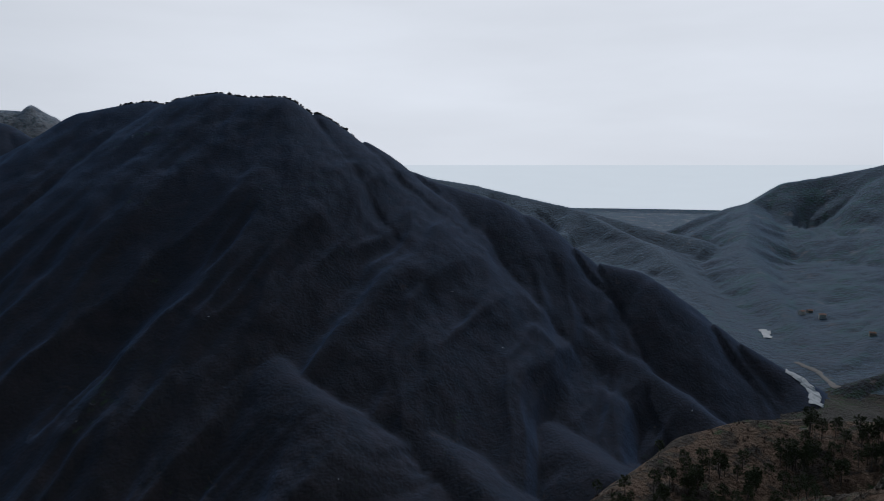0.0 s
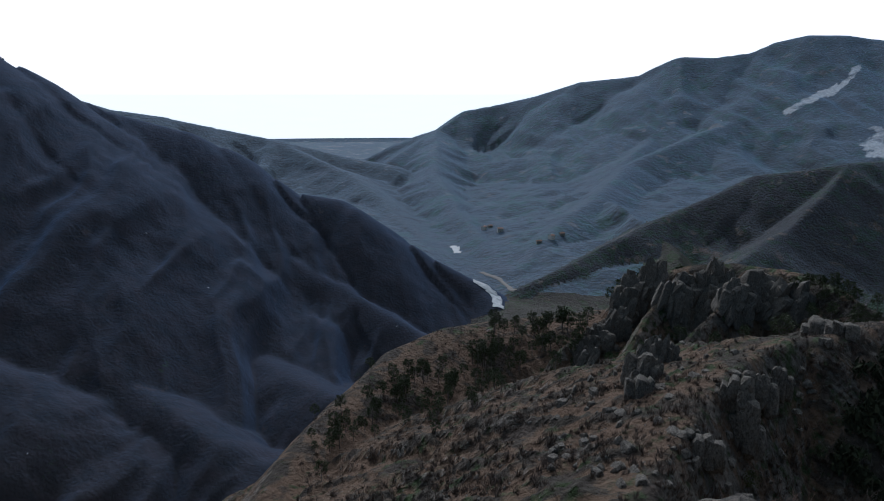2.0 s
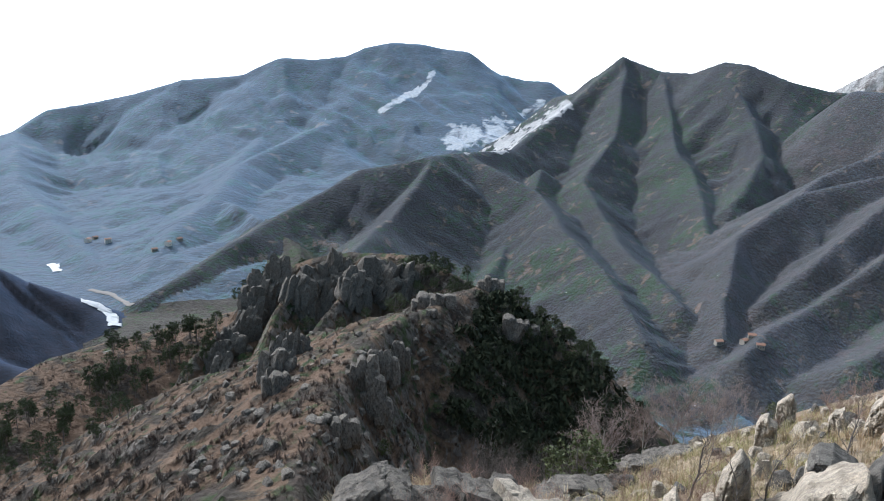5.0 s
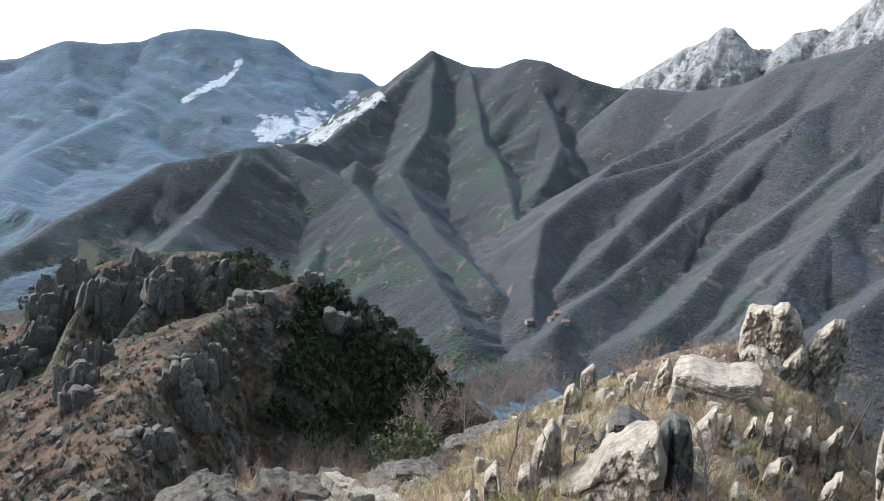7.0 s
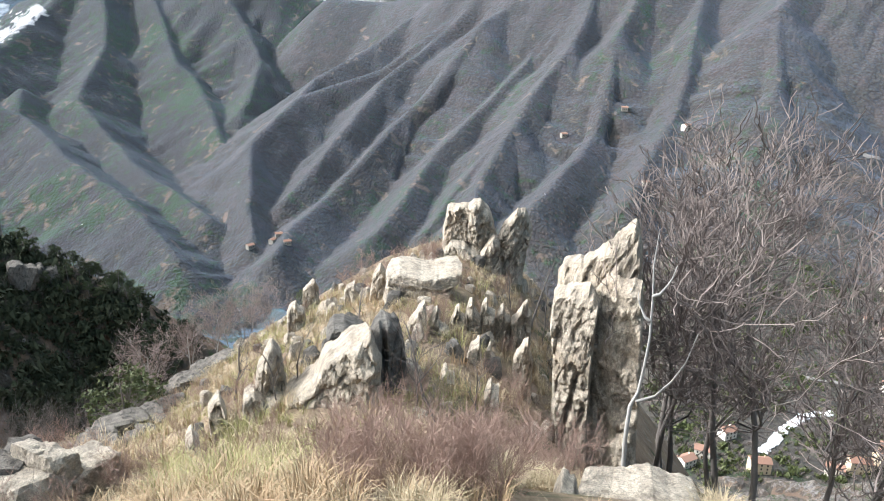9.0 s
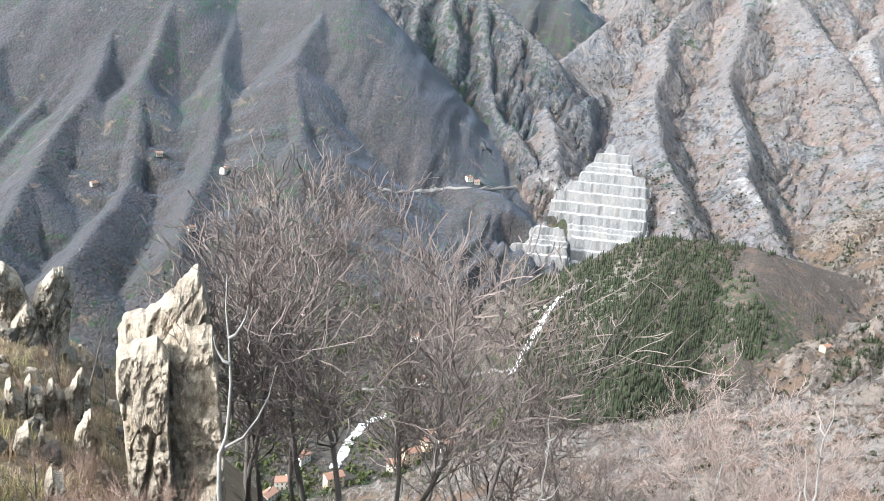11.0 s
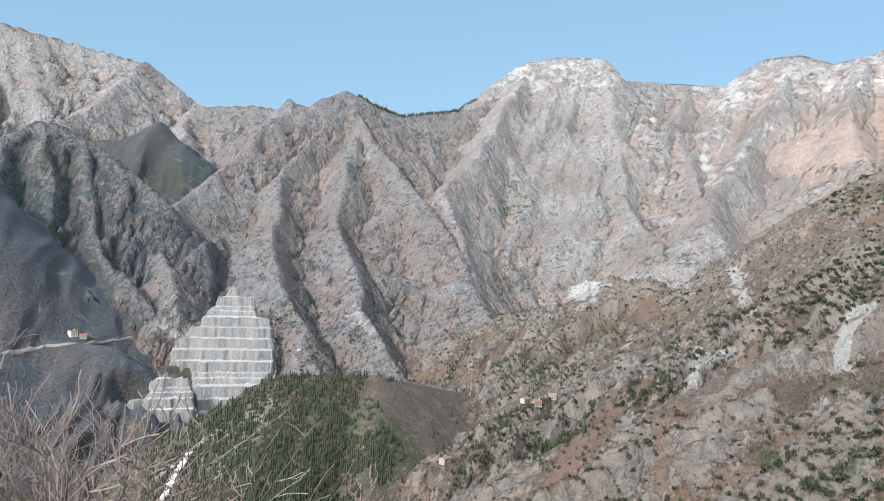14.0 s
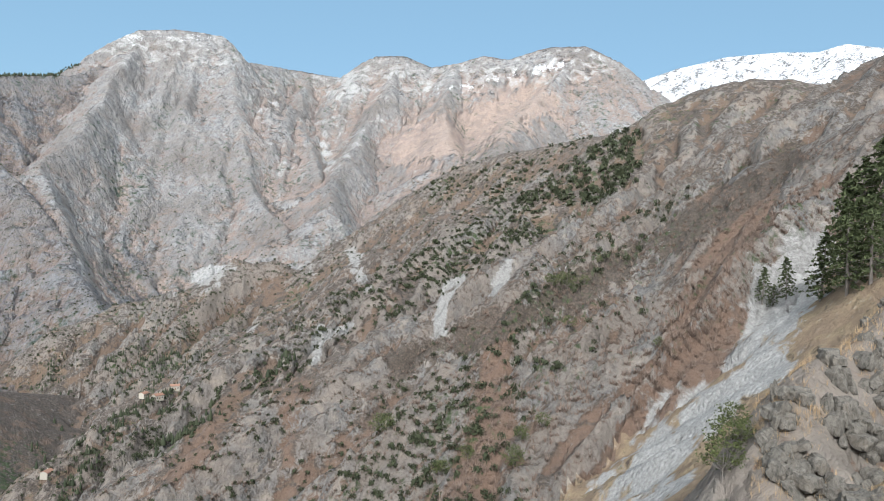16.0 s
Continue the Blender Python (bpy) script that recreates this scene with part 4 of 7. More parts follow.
streak(2, 0.85, ("marble_peaks",), 84, 2.5, 104, 6.0, 3.4)
MARBLE = ("marble_ridge", "peaked_mountain")
streak(2, 1.8, MARBLE, 49.4, -1.2, 52.3, 0.5, 0.32)
streak(2, 1.8, MARBLE, 52.2, -0.0, 53.5, 1.7, 0.27)
streak(2, 1.8, MARBLE, 55.5, -3.2, 58.8, -2.8, 1.5)
streak(2, 1.8, MARBLE, 58.9, -4.0, 64.1, -0.6, 0.55)
streak(2, 1.8, MARBLE, 60.8, -1.2, 62.1, -0.4, 0.45)
streak(2, 1.6, ("brown_slopes", "white_mountain", "brown_spur"), 178.0, -9.3, 178.5, -7.0, 0.6)
streak(2, 1.6, ("brown_slopes", "white_mountain", "brown_spur"), 178.5, -7.4, 180.8, -6.5, 0.42)
streak(2, 1.6, ("brown_slopes", "white_mountain", "brown_spur"), 187.7, -6.8, 188.2, -3.9, 0.65)
streak(2, 1.6, ("brown_slopes", "white_mountain", "brown_spur"), 188.2, -3.4, 189.4, -2.6, 0.5)
streak(2, 1.6, ("brown_slopes", "white_mountain", "brown_spur"), 192.0, -3.1, 193.1, -1.3, 0.75)
streak(2, 1.3, ("brown_slopes", "white_mountain", "brown_spur"), 169.4, -3.2, 171.2, -2.4, 1.0)
streak(2, 1.2, ("brown_slopes", "white_mountain", "brown_spur"), 180.4, -0.6, 181.4, -2.8, 0.8)
streak(2, 0.7, ("brown_slopes", "white_mountain", "brown_spur"), 172.8, -7.3, 173.4, -6.1, 0.36)
streak(2, 0.7, ("brown_slopes", "white_mountain", "brown_spur"), 178.0, -1.3, 177.3, -2.1, 0.73)
streak(2, 0.6, ("white_mountain",), 180.0, 7.1, 182.3, 10.3, 0.64)
streak(2, 0.5, ("white_mountain",), 178.3, 6.2, 179.7, 12.4, 1.00)
streak(2, 0.4, ("white_mountain",), 177.1, 10.1, 178.2, 6.6, 0.73)
streak(2, 0.55, ("white_mountain",), 161.5, 13.2, 171.0, 14.4, 1.3)
streak(2, 0.5, ("white_mountain",), 178.0, 12.6, 200.0, 14.8, 1.5)
streak(2, 0.5, ("white_mountain",), 172.5, 12.4, 175.5, 6.0, 1.6)
streak(4, 0.7, ("white_mountain",), 190.6, 13.4, 196.6, 14.7, 0.41)
streak(4, 0.8, ("white_mountain",), 186.8, 12.6, 189.8, 13.0, 0.27)
streak(4, 0.6, ("white_mountain",), 194.7, 14.1, 200.0, 15.4, 0.36)
streak(4, 0.6, ("white_mountain",), 163.4, 14.1, 168.7, 14.9, 0.36)
streak(0, 0.4, ("white_mountain",), 166.1, 13.7, 170.1, 5.3, 2.73)
streak(0, 0.5, ("white_mountain",), 163.6, 10.9, 168.6, -0.2, 2.73)
streak(1, 1.0, ("white_mountain",), 184.4, 8.2, 187.4, 10.4, 2.05)
streak(1, 1.0, ("white_mountain",), 188.7, 9.2, 194.8, 11.7, 1.82)
streak(0, -1.2, ("white_mountain",), 185.3, 7.8, 194.8, 11.7, 2.05)
streak(2, 0.5, ("quarry_mountain",), 138.7, -5.7, 144.2, -13.2, 2.73)
streak(2, 0.5, ("quarry_mountain",), 150.8, -4.9, 152.7, -7.1, 0.64)
streak(1, 0.4, ("quarry_mountain",), 145.5, 3.5, 148.2, 4.9, 1.36)
streak(2, 0.4, ("quarry_mountain",), 153.8, -0.9, 154.7, 0.3, 0.32)
streak(0, 0.5, ("quarry_mountain",), 138.5, 3.1, 142.2, -4.3, 2.27)
SPURS = ("brown_spur", "rocky_spur", "brown_slopes")


def band(line, width, stone):
    """A band of grey rock, or of rust-brown shrub where the stone is less than nothing, down the spurs."""
    for (a0, e0), (a1, e1) in zip(line[:-1], line[1:]):
        streak(0, stone, SPURS, a0, e0, a1, e1, width)
        streak(5, -0.8 * stone, SPURS, a0, e0, a1, e1, width)
        streak(1, -0.5 * abs(stone), SPURS, a0, e0, a1, e1, width)


band(((205.0, 2.3), (202.9, -7.3), (198.1, -12.4), (194.5, -19.3)), 1.5, 0.7)
band(((189.1, -8.1), (188.7, -14.2)), 1.2, 0.6)
band(((194.6, -7.5), (193.1, -10.5)), 0.6, 0.6)
band(((181.4, -7.9), (180.4, -11.1), (178.6, -16.2)), 0.9, 0.6)
band(((187.9, -9.8), (186.5, -13.8), (183.9, -18.0)), 1.7, 0.6)
band(((173.0, -8.4), (173.0, -13.8)), 0.8, 0.6)
band(((188.8, 1.4), (187.4, -3.0), (184.2, -6.3)), 1.2, 0.5)
band(((219.0, 8.4), (211.0, 4.6), (206.5, 2.6)), 1.0, 0.5)
band(((208.4, -2.8), (207.2, -9.1), (202.9, -13.2)), 2.4, -0.9)
band(((192.9, -5.7), (192.4, -15.2), (190.8, -18.5)), 1.8, -0.9)
band(((176.7, -11.2), (176.1, -17.1)), 1.1, -0.8)
band(((173.4, -10.6), (168.0, -17.4)), 1.2, -0.8)
band(((212.0, 5.0), (209.6, 0.6)), 1.4, -0.9)
SCREE = ((216.0, 0.0, 2.1), (213.5, -3.7, 3.2), (212.8, -7.9, 2.6), (209.1, -11.3, 2.8), (205.1, -15.3, 4.0), (202.5, -18.6, 4.4))
for (a0, e0, w), (a1, e1, _) in zip(SCREE[:-1], SCREE[1:]):
    streak(2, 1.2, ("home_ridge", "rocky_spur"), a0, e0, a1, e1, w)
streak(0, 0.9, ("pine_hill",), 144.7, -13.2, 141.2, -17.5, 1.00)
for channel in (0, 1, 5):                            # a belt of bare shrub along the spur
    for (a0, e0), (a1, e1) in (((184.5, -9.6), (190.5, -7.2)), ((190.5, -7.2), (198.5, -3.0)), ((198.5, -3.0), (206.5, 2.0)), ((206.5, 2.0), (213.5, 7.4))):
        streak(channel, -1.2, ("brown_spur", "brown_slopes", "rocky_spur"), a0, e0, a1, e1, 1.1)
streak(3, -0.5, ("pine_hill",), 153.4, -11.6, 162.6, -13.2, 2.27)
streak(5, 0.4, ("pine_hill",), 139.0, -17.5, 137.7, -20.8, 0.91)
WHITE = WHO == NAMES.index("white_mountain")
COVER[..., 2] += np.where(WHITE, 0.12 * smooth(8, 15, EL), 0)
COVER[..., 0] -= np.where(WHITE, 0.1 * smooth(8, 15, EL), 0)
COVER = np.clip(COVER, -0.6, 1)


def surface(az, el, least=0.0):
    """The first place of the ground, past a least distance, that lies in that direction from the eye."""
    j = int(round((az + 36) * 6))
    rows = np.flatnonzero((EL[:, j] >= el) & (RAD >= least))
    i = rows[0] if len(rows) else NR - 1
    return Vector((GX[i, j], GY[i, j], GZ[i, j]))


def over(az, dist):
    """The place of the ground at an azimuth and distance."""
    j = int(round((az + 36) * 6))
    z = float(np.interp(dist, RAD, GZ[:, j]))
    return Vector((dist * math.sin(radians(az)), dist * math.cos(radians(az)), z))


def height_at(x, y):
    return over((math.degrees(math.atan2(x, y)) + 36) % 360 - 36, math.hypot(x, y)).z


def sheet_part(name, label, number, material, category="mountain"):
    """The faces of the sheet that belong to one mountain, as a mesh of its own."""
    cols = np.arange(NA)
    nxt = (cols + 1) % NA
    i, j = np.meshgrid(np.arange(NR - 1), cols, indexing="ij")
    keep = (WHO[:-1, :] == number)
    i, j = i[keep], j[keep]
    j2 = nxt[j]
    quads = np.stack([i * NA + j, i * NA + j2, (i + 1) * NA + j2, (i + 1) * NA + j], 1)
    used, loops = np.unique(quads.ravel(), return_inverse=True)
    me = bpy.data.meshes.new(name)
    me.vertices.add(len(used))
    me.vertices.foreach_set("co", np.stack([GX.flat[used], GY.flat[used], GZ.flat[used]], 1).ravel().astype(np.float32))
    me.loops.add(len(loops))
    me.loops.foreach_set("vertex_index", loops.astype(np.int32))
    me.polygons.add(len(quads))
    me.polygons.foreach_set("loop_start", np.arange(0, len(loops), 4, dtype=np.int32))
    me.polygons.foreach_set("use_smooth", np.ones(len(quads), bool))
    me.update(calc_edges=True)
    flat = COVER.reshape(-1, 6)[used]
    for key, part_ in (("cover", flat[:, :3]), ("growth", flat[:, 3:])):
        at = me.color_attributes.new(key, "FLOAT_COLOR", "POINT")
        at.data.foreach_set("color", np.concatenate([part_, np.ones((len(used), 1), np.float32)], 1).ravel().astype(np.float32))
    me.materials.append(material)
    ob = new(name, me)
    return tagged(ob, label, category, kind="structure")


for number, (name, label, style, _) in enumerate(MOUNTAINS):
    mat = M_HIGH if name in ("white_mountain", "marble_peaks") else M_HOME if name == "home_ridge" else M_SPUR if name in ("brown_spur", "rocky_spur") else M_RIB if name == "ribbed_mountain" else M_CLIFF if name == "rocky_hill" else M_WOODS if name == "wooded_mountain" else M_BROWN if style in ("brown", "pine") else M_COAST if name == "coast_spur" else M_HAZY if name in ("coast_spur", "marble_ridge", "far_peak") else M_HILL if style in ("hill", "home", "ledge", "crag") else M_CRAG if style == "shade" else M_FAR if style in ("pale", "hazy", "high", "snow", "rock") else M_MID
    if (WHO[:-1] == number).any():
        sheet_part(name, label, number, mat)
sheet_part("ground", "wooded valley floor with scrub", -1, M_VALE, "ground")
# the far floors share the bluish sheen that imitates haze
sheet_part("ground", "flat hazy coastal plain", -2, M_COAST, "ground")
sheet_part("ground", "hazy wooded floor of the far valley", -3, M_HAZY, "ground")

# ---- helpers for things ----
def mesh_of(name, verts, faces, material, flat=True):
    me = bpy.data.meshes.new(name)
    if isinstance(verts, np.ndarray):
        f = np.array(faces, np.int32)
        me.vertices.add(len(verts))
        me.vertices.foreach_set("co", verts.astype(np.float32).ravel())
        me.loops.add(f.size)
        me.loops.foreach_set("vertex_index", f.ravel())
        me.polygons.add(len(f))
        me.polygons.foreach_set("loop_start", np.arange(0, f.size, f.shape[1], dtype=np.int32))
        me.polygons.foreach_set("use_smooth", np.zeros(len(f), bool))
        me.update(calc_edges=True)
    else:
        me.from_pydata([tuple(v) for v in verts], [], [tuple(f) for f in faces])
    if not flat:
        me.polygons.foreach_set("use_smooth", np.ones(len(me.polygons), bool))
    me.materials.append(material)
    me.update()
    return me


def part(name, data, parent, label="", at=None):
    """One mesh object under a thing or a part."""
    ob = new(name, data)
    ob.parent = parent
    if at is not None:
        ob.matrix_local = at
    return tagged(ob, label) if label else ob


ICO = {}


def icosphere(n):
    if n not in ICO:
        bm = bmesh.new()
        bmesh.ops.create_icosphere(bm, subdivisions=n, radius=1.0)
        ICO[n] = (np.array([v.co[:] for v in bm.verts], np.float32), np.array([[v.index for v in f.verts] for f in bm.faces], np.int32))
        bm.free()
    return ICO[n]


def noise3(p, scale, octaves, seed):
    q = p / scale
    return (fbm(q[:, 0] + q[:, 2] * 0.37, q[:, 1] - q[:, 2] * 0.21, octaves, seed) + fbm(q[:, 1] + 5.1, q[:, 2] - q[:, 0] * 0.3, octaves, seed + 50)
            + fbm(q[:, 2] + 9.7, q[:, 0] + q[:, 1] * 0.3, octaves, seed + 90)) / 2.0


def block(w, d, h, seed, sub, polygon, taper, facets, rough, layer, fins, tilt):
    """One broken block: flat faces round a convex upright outline, weathered along its layers."""
    rs = np.random.RandomState(seed)
    v, faces = icosphere(sub)
    q = [(x * w / 2, z * h) for x, z in polygon]
    mid = np.array([sum(x for x, _ in q) / len(q), 0, sum(z for _, z in q) / len(q)], np.float32)
    planes = []
    for (ax, az_), (bx, bz) in zip(q, q[1:] + q[:1]):
        n = np.array([bz - az_, rs.uniform(-0.16, 0.16) * math.hypot(bx - ax, bz - az_), ax - bx])
        n /= np.linalg.norm(n)
        planes.append((n, float(n @ (np.array([ax, 0, az_]) - mid))))
    for s in (-1, 1):
        n = np.array([rs.uniform(-0.28, 0.28), s, rs.uniform(0.05, 0.3) * taper * 1.5])
        planes.append((n / np.linalg.norm(n), d / 2 * rs.uniform(0.82, 1.0)))
    half = np.array([w, d, h]) / 2
    for _ in range(facets):
        n = rs.normal(size=3) * np.array([1, 1, 0.6])
        n /= np.linalg.norm(n)
        planes.append((n, float(np.abs(n * half).sum()) * rs.uniform(0.7, 0.95)))
    r = np.full(len(v), 1e9)
    for n, far in planes:
        c = v @ n
        r = np.where(c > 1e-4, np.minimum(r, max(far, 0.04 * w) / np.maximum(c, 1e-4)), r)
    p = v * r[:, None]
    size = min(w, h, 1.6 * d)
    t = np.array(tilt, np.float32)
    t /= np.linalg.norm(t)
    c = (p @ t) / layer + 0.45 * noise3(p, size * 0.7, 3, seed)
    cell, frac = np.floor(c), c - np.floor(c)
    jump = TABLE[cell.astype(np.int32) & 255, seed & 255] - 0.5
    groove = np.clip(1 - np.minimum(frac, 1 - frac) * 7, 0, 1)
    inward = fins * 0.3 * jump - 0.07 * groove + rough * 2.2 * noise3(p, size * 0.3, 5, seed + 7) + rough * 0.9 * noise3(p, size * 0.09, 3, seed + 9)
    p = p * (1 + np.clip(inward, -0.3, 0.3) * np.minimum(1, size / np.maximum(r, 1e-3)))[:, None]
    return p + mid, faces


def rock_mesh(name, w, d, h, seed, sub=4, taper=0.3, layer=0.35, tilt=(1, 0.15, 0.25), fins=0.1, rough=0.035, facets=9, outline=None, slabs=1, material=None):
    """A limestone rock of one block or of several upright slabs side by side. outline: points round it, x from -1 to 1 and height from 0 to 1."""
    rs = np.random.RandomState(seed + 5)
    if slabs == 1:
        if not outline:
            l, r, k = rs.uniform(0.1, 1, 3) * taper
            outline = ((-1, 0), (1, 0), (1 - r, rs.uniform(0.7, 1)), (rs.uniform(-0.3, 0.4), 1), (-1 + l, rs.uniform(0.65, 1)))
        p, f = block(w, d, h, seed, sub, list(outline), taper, facets, rough, layer, fins, tilt)
        return [mesh_of(name, p, f, material or M_ROCK, True)]
    pieces, x = [], -1.0
    tops = outline or ((-1, rs.uniform(0.5, 0.9)), (rs.uniform(-0.3, 0.4), 1), (1, rs.uniform(0.5, 0.9)))
    for k in range(slabs):
        wide = 2.0 / slabs * rs.uniform(0.75, 1.4)
        mid = min(x + wide / 2, 0.95)
        top = float(np.interp(mid, [a for a, _ in tops], [b for _, b in tops])) * rs.uniform(0.9, 1.05)
        t0, t1 = rs.uniform(0.0, 0.5, 2) * (0.2 + taper)
        shape = ((-1.1, 0), (1.1, 0), (1.05 - t1 * 0.3, 0.75), (0.95 - t1, rs.uniform(0.8, 1)), (-0.95 + t0, rs.uniform(0.8, 1)), (-1.05 + t0 * 0.3, 0.75))
        p, f = block(wide * w / 2 * 1.5, d * rs.uniform(0.7, 1.05), h * top, seed * 7 + k, sub, list(shape), taper, facets // 2, rough, layer, fins, tilt)
        p = p + np.array([mid * w / 2, rs.uniform(-0.14, 0.14) * d, 0], np.float32)
        pieces.append(mesh_of("slab", p, f, material or M_ROCK, True))
        x += wide
    return pieces


def rock_thing(name, pieces):
    """A rock of one mesh, or of several slabs under one root."""
    if len(pieces) == 1:
        return new(name, pieces[0])
    root = new(name)
    for me in pieces:
        part("slab", me, root)
    return root


def rock(name, label, az, dist, w, h, seed, depth=0.7, sink=0.25, turn=0.0, z=None, lean=0.0, group="", **how):
    """A rock standing at an azimuth and distance from the viewpoint."""
    at = over(az, dist)
    ob = rock_thing(name, rock_mesh(name, w, w * depth, h * (1 + sink), seed, **how))
    base = (at.z if z is None else z) - h * sink
    ob.matrix_world = pose(at.x, at.y, base, 0, lean, -az + turn)
    return tagged(ob, label, "rock", group)


def rock_seen(name, label, az0, az1, low, high, seed, dist=None, reach=60, **how):
    """A rock that fills these azimuths and elevations as seen from the viewpoint, resting on the ground."""
    az = (az0 + az1) / 2
    if dist is None:
        p = surface(az, low)
        dist = min(math.hypot(p.x, p.y), reach)
    w = radians(az1 - az0) * dist
    z = over(az, dist).z
    h = max(0.15, dist * math.tan(radians(high)) - z)
    return rock(name, label, az, dist, w, h, seed, **how)


def carved(name, outline, depth, seed, layer=0.3, lean=10.0, proud=0.1, rough=0.05, fold=None, cracks=(), material=None, step=0.045):
    """A weathered block from the outline of its face, in metres: bedded layers stand proud or recessed, cracks cut in, the edges broken.
    fold: where the face bends, and how fast it runs back on either side."""
    o = np.array(outline, np.float64)
    legs = np.roll(o, -1, 0) - o
    along = np.concatenate([[0], np.cumsum(np.hypot(legs[:, 0], legs[:, 1]))])
    n = int(min(240, max(40, along[-1] / step)))
    t = np.linspace(0, along[-1], n, endpoint=False)
    closed = np.concatenate([o, o[:1]])
    rim = np.stack([np.interp(t, along, closed[:, 0]), np.interp(t, along, closed[:, 1])], 1)
    c = rim.mean(0)
    size = float(np.sqrt(np.ptp(rim[:, 0]) * np.ptp(rim[:, 1])))
    jag = 0.05 * fbm(rim[:, 0] / (0.22 * size), rim[:, 1] / (0.22 * size), 4, seed) + 0.02 * fbm(rim[:, 0] / 0.1, rim[:, 1] / 0.1, 3, seed + 3)
    rim = c + (rim - c) * (1 + jag)[:, None]
    a = radians(lean)

    def relief(x, z, seed):
        q = (x * math.cos(a) + z * math.sin(a)) / layer + 0.7 * fbm(x / (3 * layer), z / (3 * layer), 3, seed)
        cell, frac = np.floor(q), q - np.floor(q)
        jump = TABLE[cell.astype(np.int32) & 255, seed & 255] - 0.5
        groove = np.clip(1 - np.minimum(frac, 1 - frac) * 8, 0, 1)
        y = proud * (1.2 * jump + 0.5 * groove) + 1.6 * rough * fbm(x / (0.3 * size), z / (0.3 * size), 5, seed + 5, 0.6) + 0.9 * rough * fbm(x / 0.3, z / 0.36, 4, seed + 7, 0.6) + 0.7 * rough * fbm(x / 0.11, z / 0.19, 4, seed + 9, 0.65)
        chip = np.abs(fbm(x / (0.16 * size), z / (0.2 * size), 4, seed + 19, 0.6))
        y = y + 1.1 * rough * np.clip(0.35 - chip, 0, 1) * 2.0
        for x0, z0, x1, z1, wide, deep in cracks:
            dx, dz = x1 - x0, z1 - z0
            s = np.clip(((x - x0) * dx + (z - z0) * dz) / (dx * dx + dz * dz), 0, 1)
            off = np.hypot(x - x0 - s * dx + 0.05 * fbm(z / 0.25, x / 0.25, 3, seed + 13), z - z0 - s * dz)
            y = y + deep * np.exp(-(off / wide) ** 2)
        return y

    verts, faces = [], []
    for front, rings in ((True, 30), (False, 12)):
        s = np.linspace(0.03, 1.0, rings)[:, None] if front else np.linspace(1.0, 0.03, rings)[1:, None]
        x, z = c[0] + s * (rim[None, :, 0] - c[0]), c[1] + s * (rim[None, :, 1] - c[1])
        e = np.sqrt(1 - np.clip((s - 0.9) / 0.1, 0, 1) ** 2 * 0.999)
        y = (-depth / 2 if front else depth / 2) * e + relief(x, z, seed if front else seed + 31) * (0.25 + 0.75 * e)
        if fold:
            bend = x - fold[0] + 0.14 * size * fbm(z / (0.3 * size), x / (0.6 * size), 4, seed + 17)
            y = y + fold[1] * np.maximum(0, -bend) + fold[2] * np.maximum(0, bend)
        verts += list(zip(x.ravel(), y.ravel(), z.ravel()))
    rows = len(verts) // n
    for r in range(rows - 1):
        for k in range(n):
            m = (k + 1) % n
            faces.append((r * n + k, r * n + m, (r + 1) * n + m, (r + 1) * n + k))
    faces += [tuple(range(n - 1, -1, -1)), tuple((rows - 1) * n + k for k in range(n))]
    return mesh_of(name, verts, faces, material or M_ROCK, True)


def carved_rock(label, az, dist, pieces, group=""):
    """A rock of carved blocks at an azimuth and distance. Each block: a list of azimuths and elevations round its face, how far behind the first it stands, and the look."""
    at = Vector((dist * math.sin(radians(az)), dist * math.cos(radians(az)) - 0.2, 0))
    ground = min(height_at(at.x + q * math.cos(radians(az)), at.y - q * math.sin(radians(az))) for q in (-0.8, 0, 0.8))
    meshes, backs = [], []
    for edge, back, how in pieces:
        far = dist + back
        flat = [(far * math.tan(radians(a - az)), far * math.tan(radians(e)) / math.cos(radians(a - az))) for a, e in edge]
        low = min(z for _, z in flat)
        flat = [(x, min(z, ground - 0.35) if z < low + 0.18 else z) for x, z in flat]
        meshes.append(carved("slab", [(x, z - ground) for x, z in flat], **how))
        backs.append(back)
    root = new("boulder") if len(meshes) > 1 else new("boulder", meshes[0])
    root.matrix_world = pose(at.x, at.y, ground, 0, 0, -az)
    if len(meshes) > 1:
        for me, back in zip(meshes, backs):
            part("slab", me, root, at=pose(0, back, 0))
    return tagged(root, label, "rock", group)


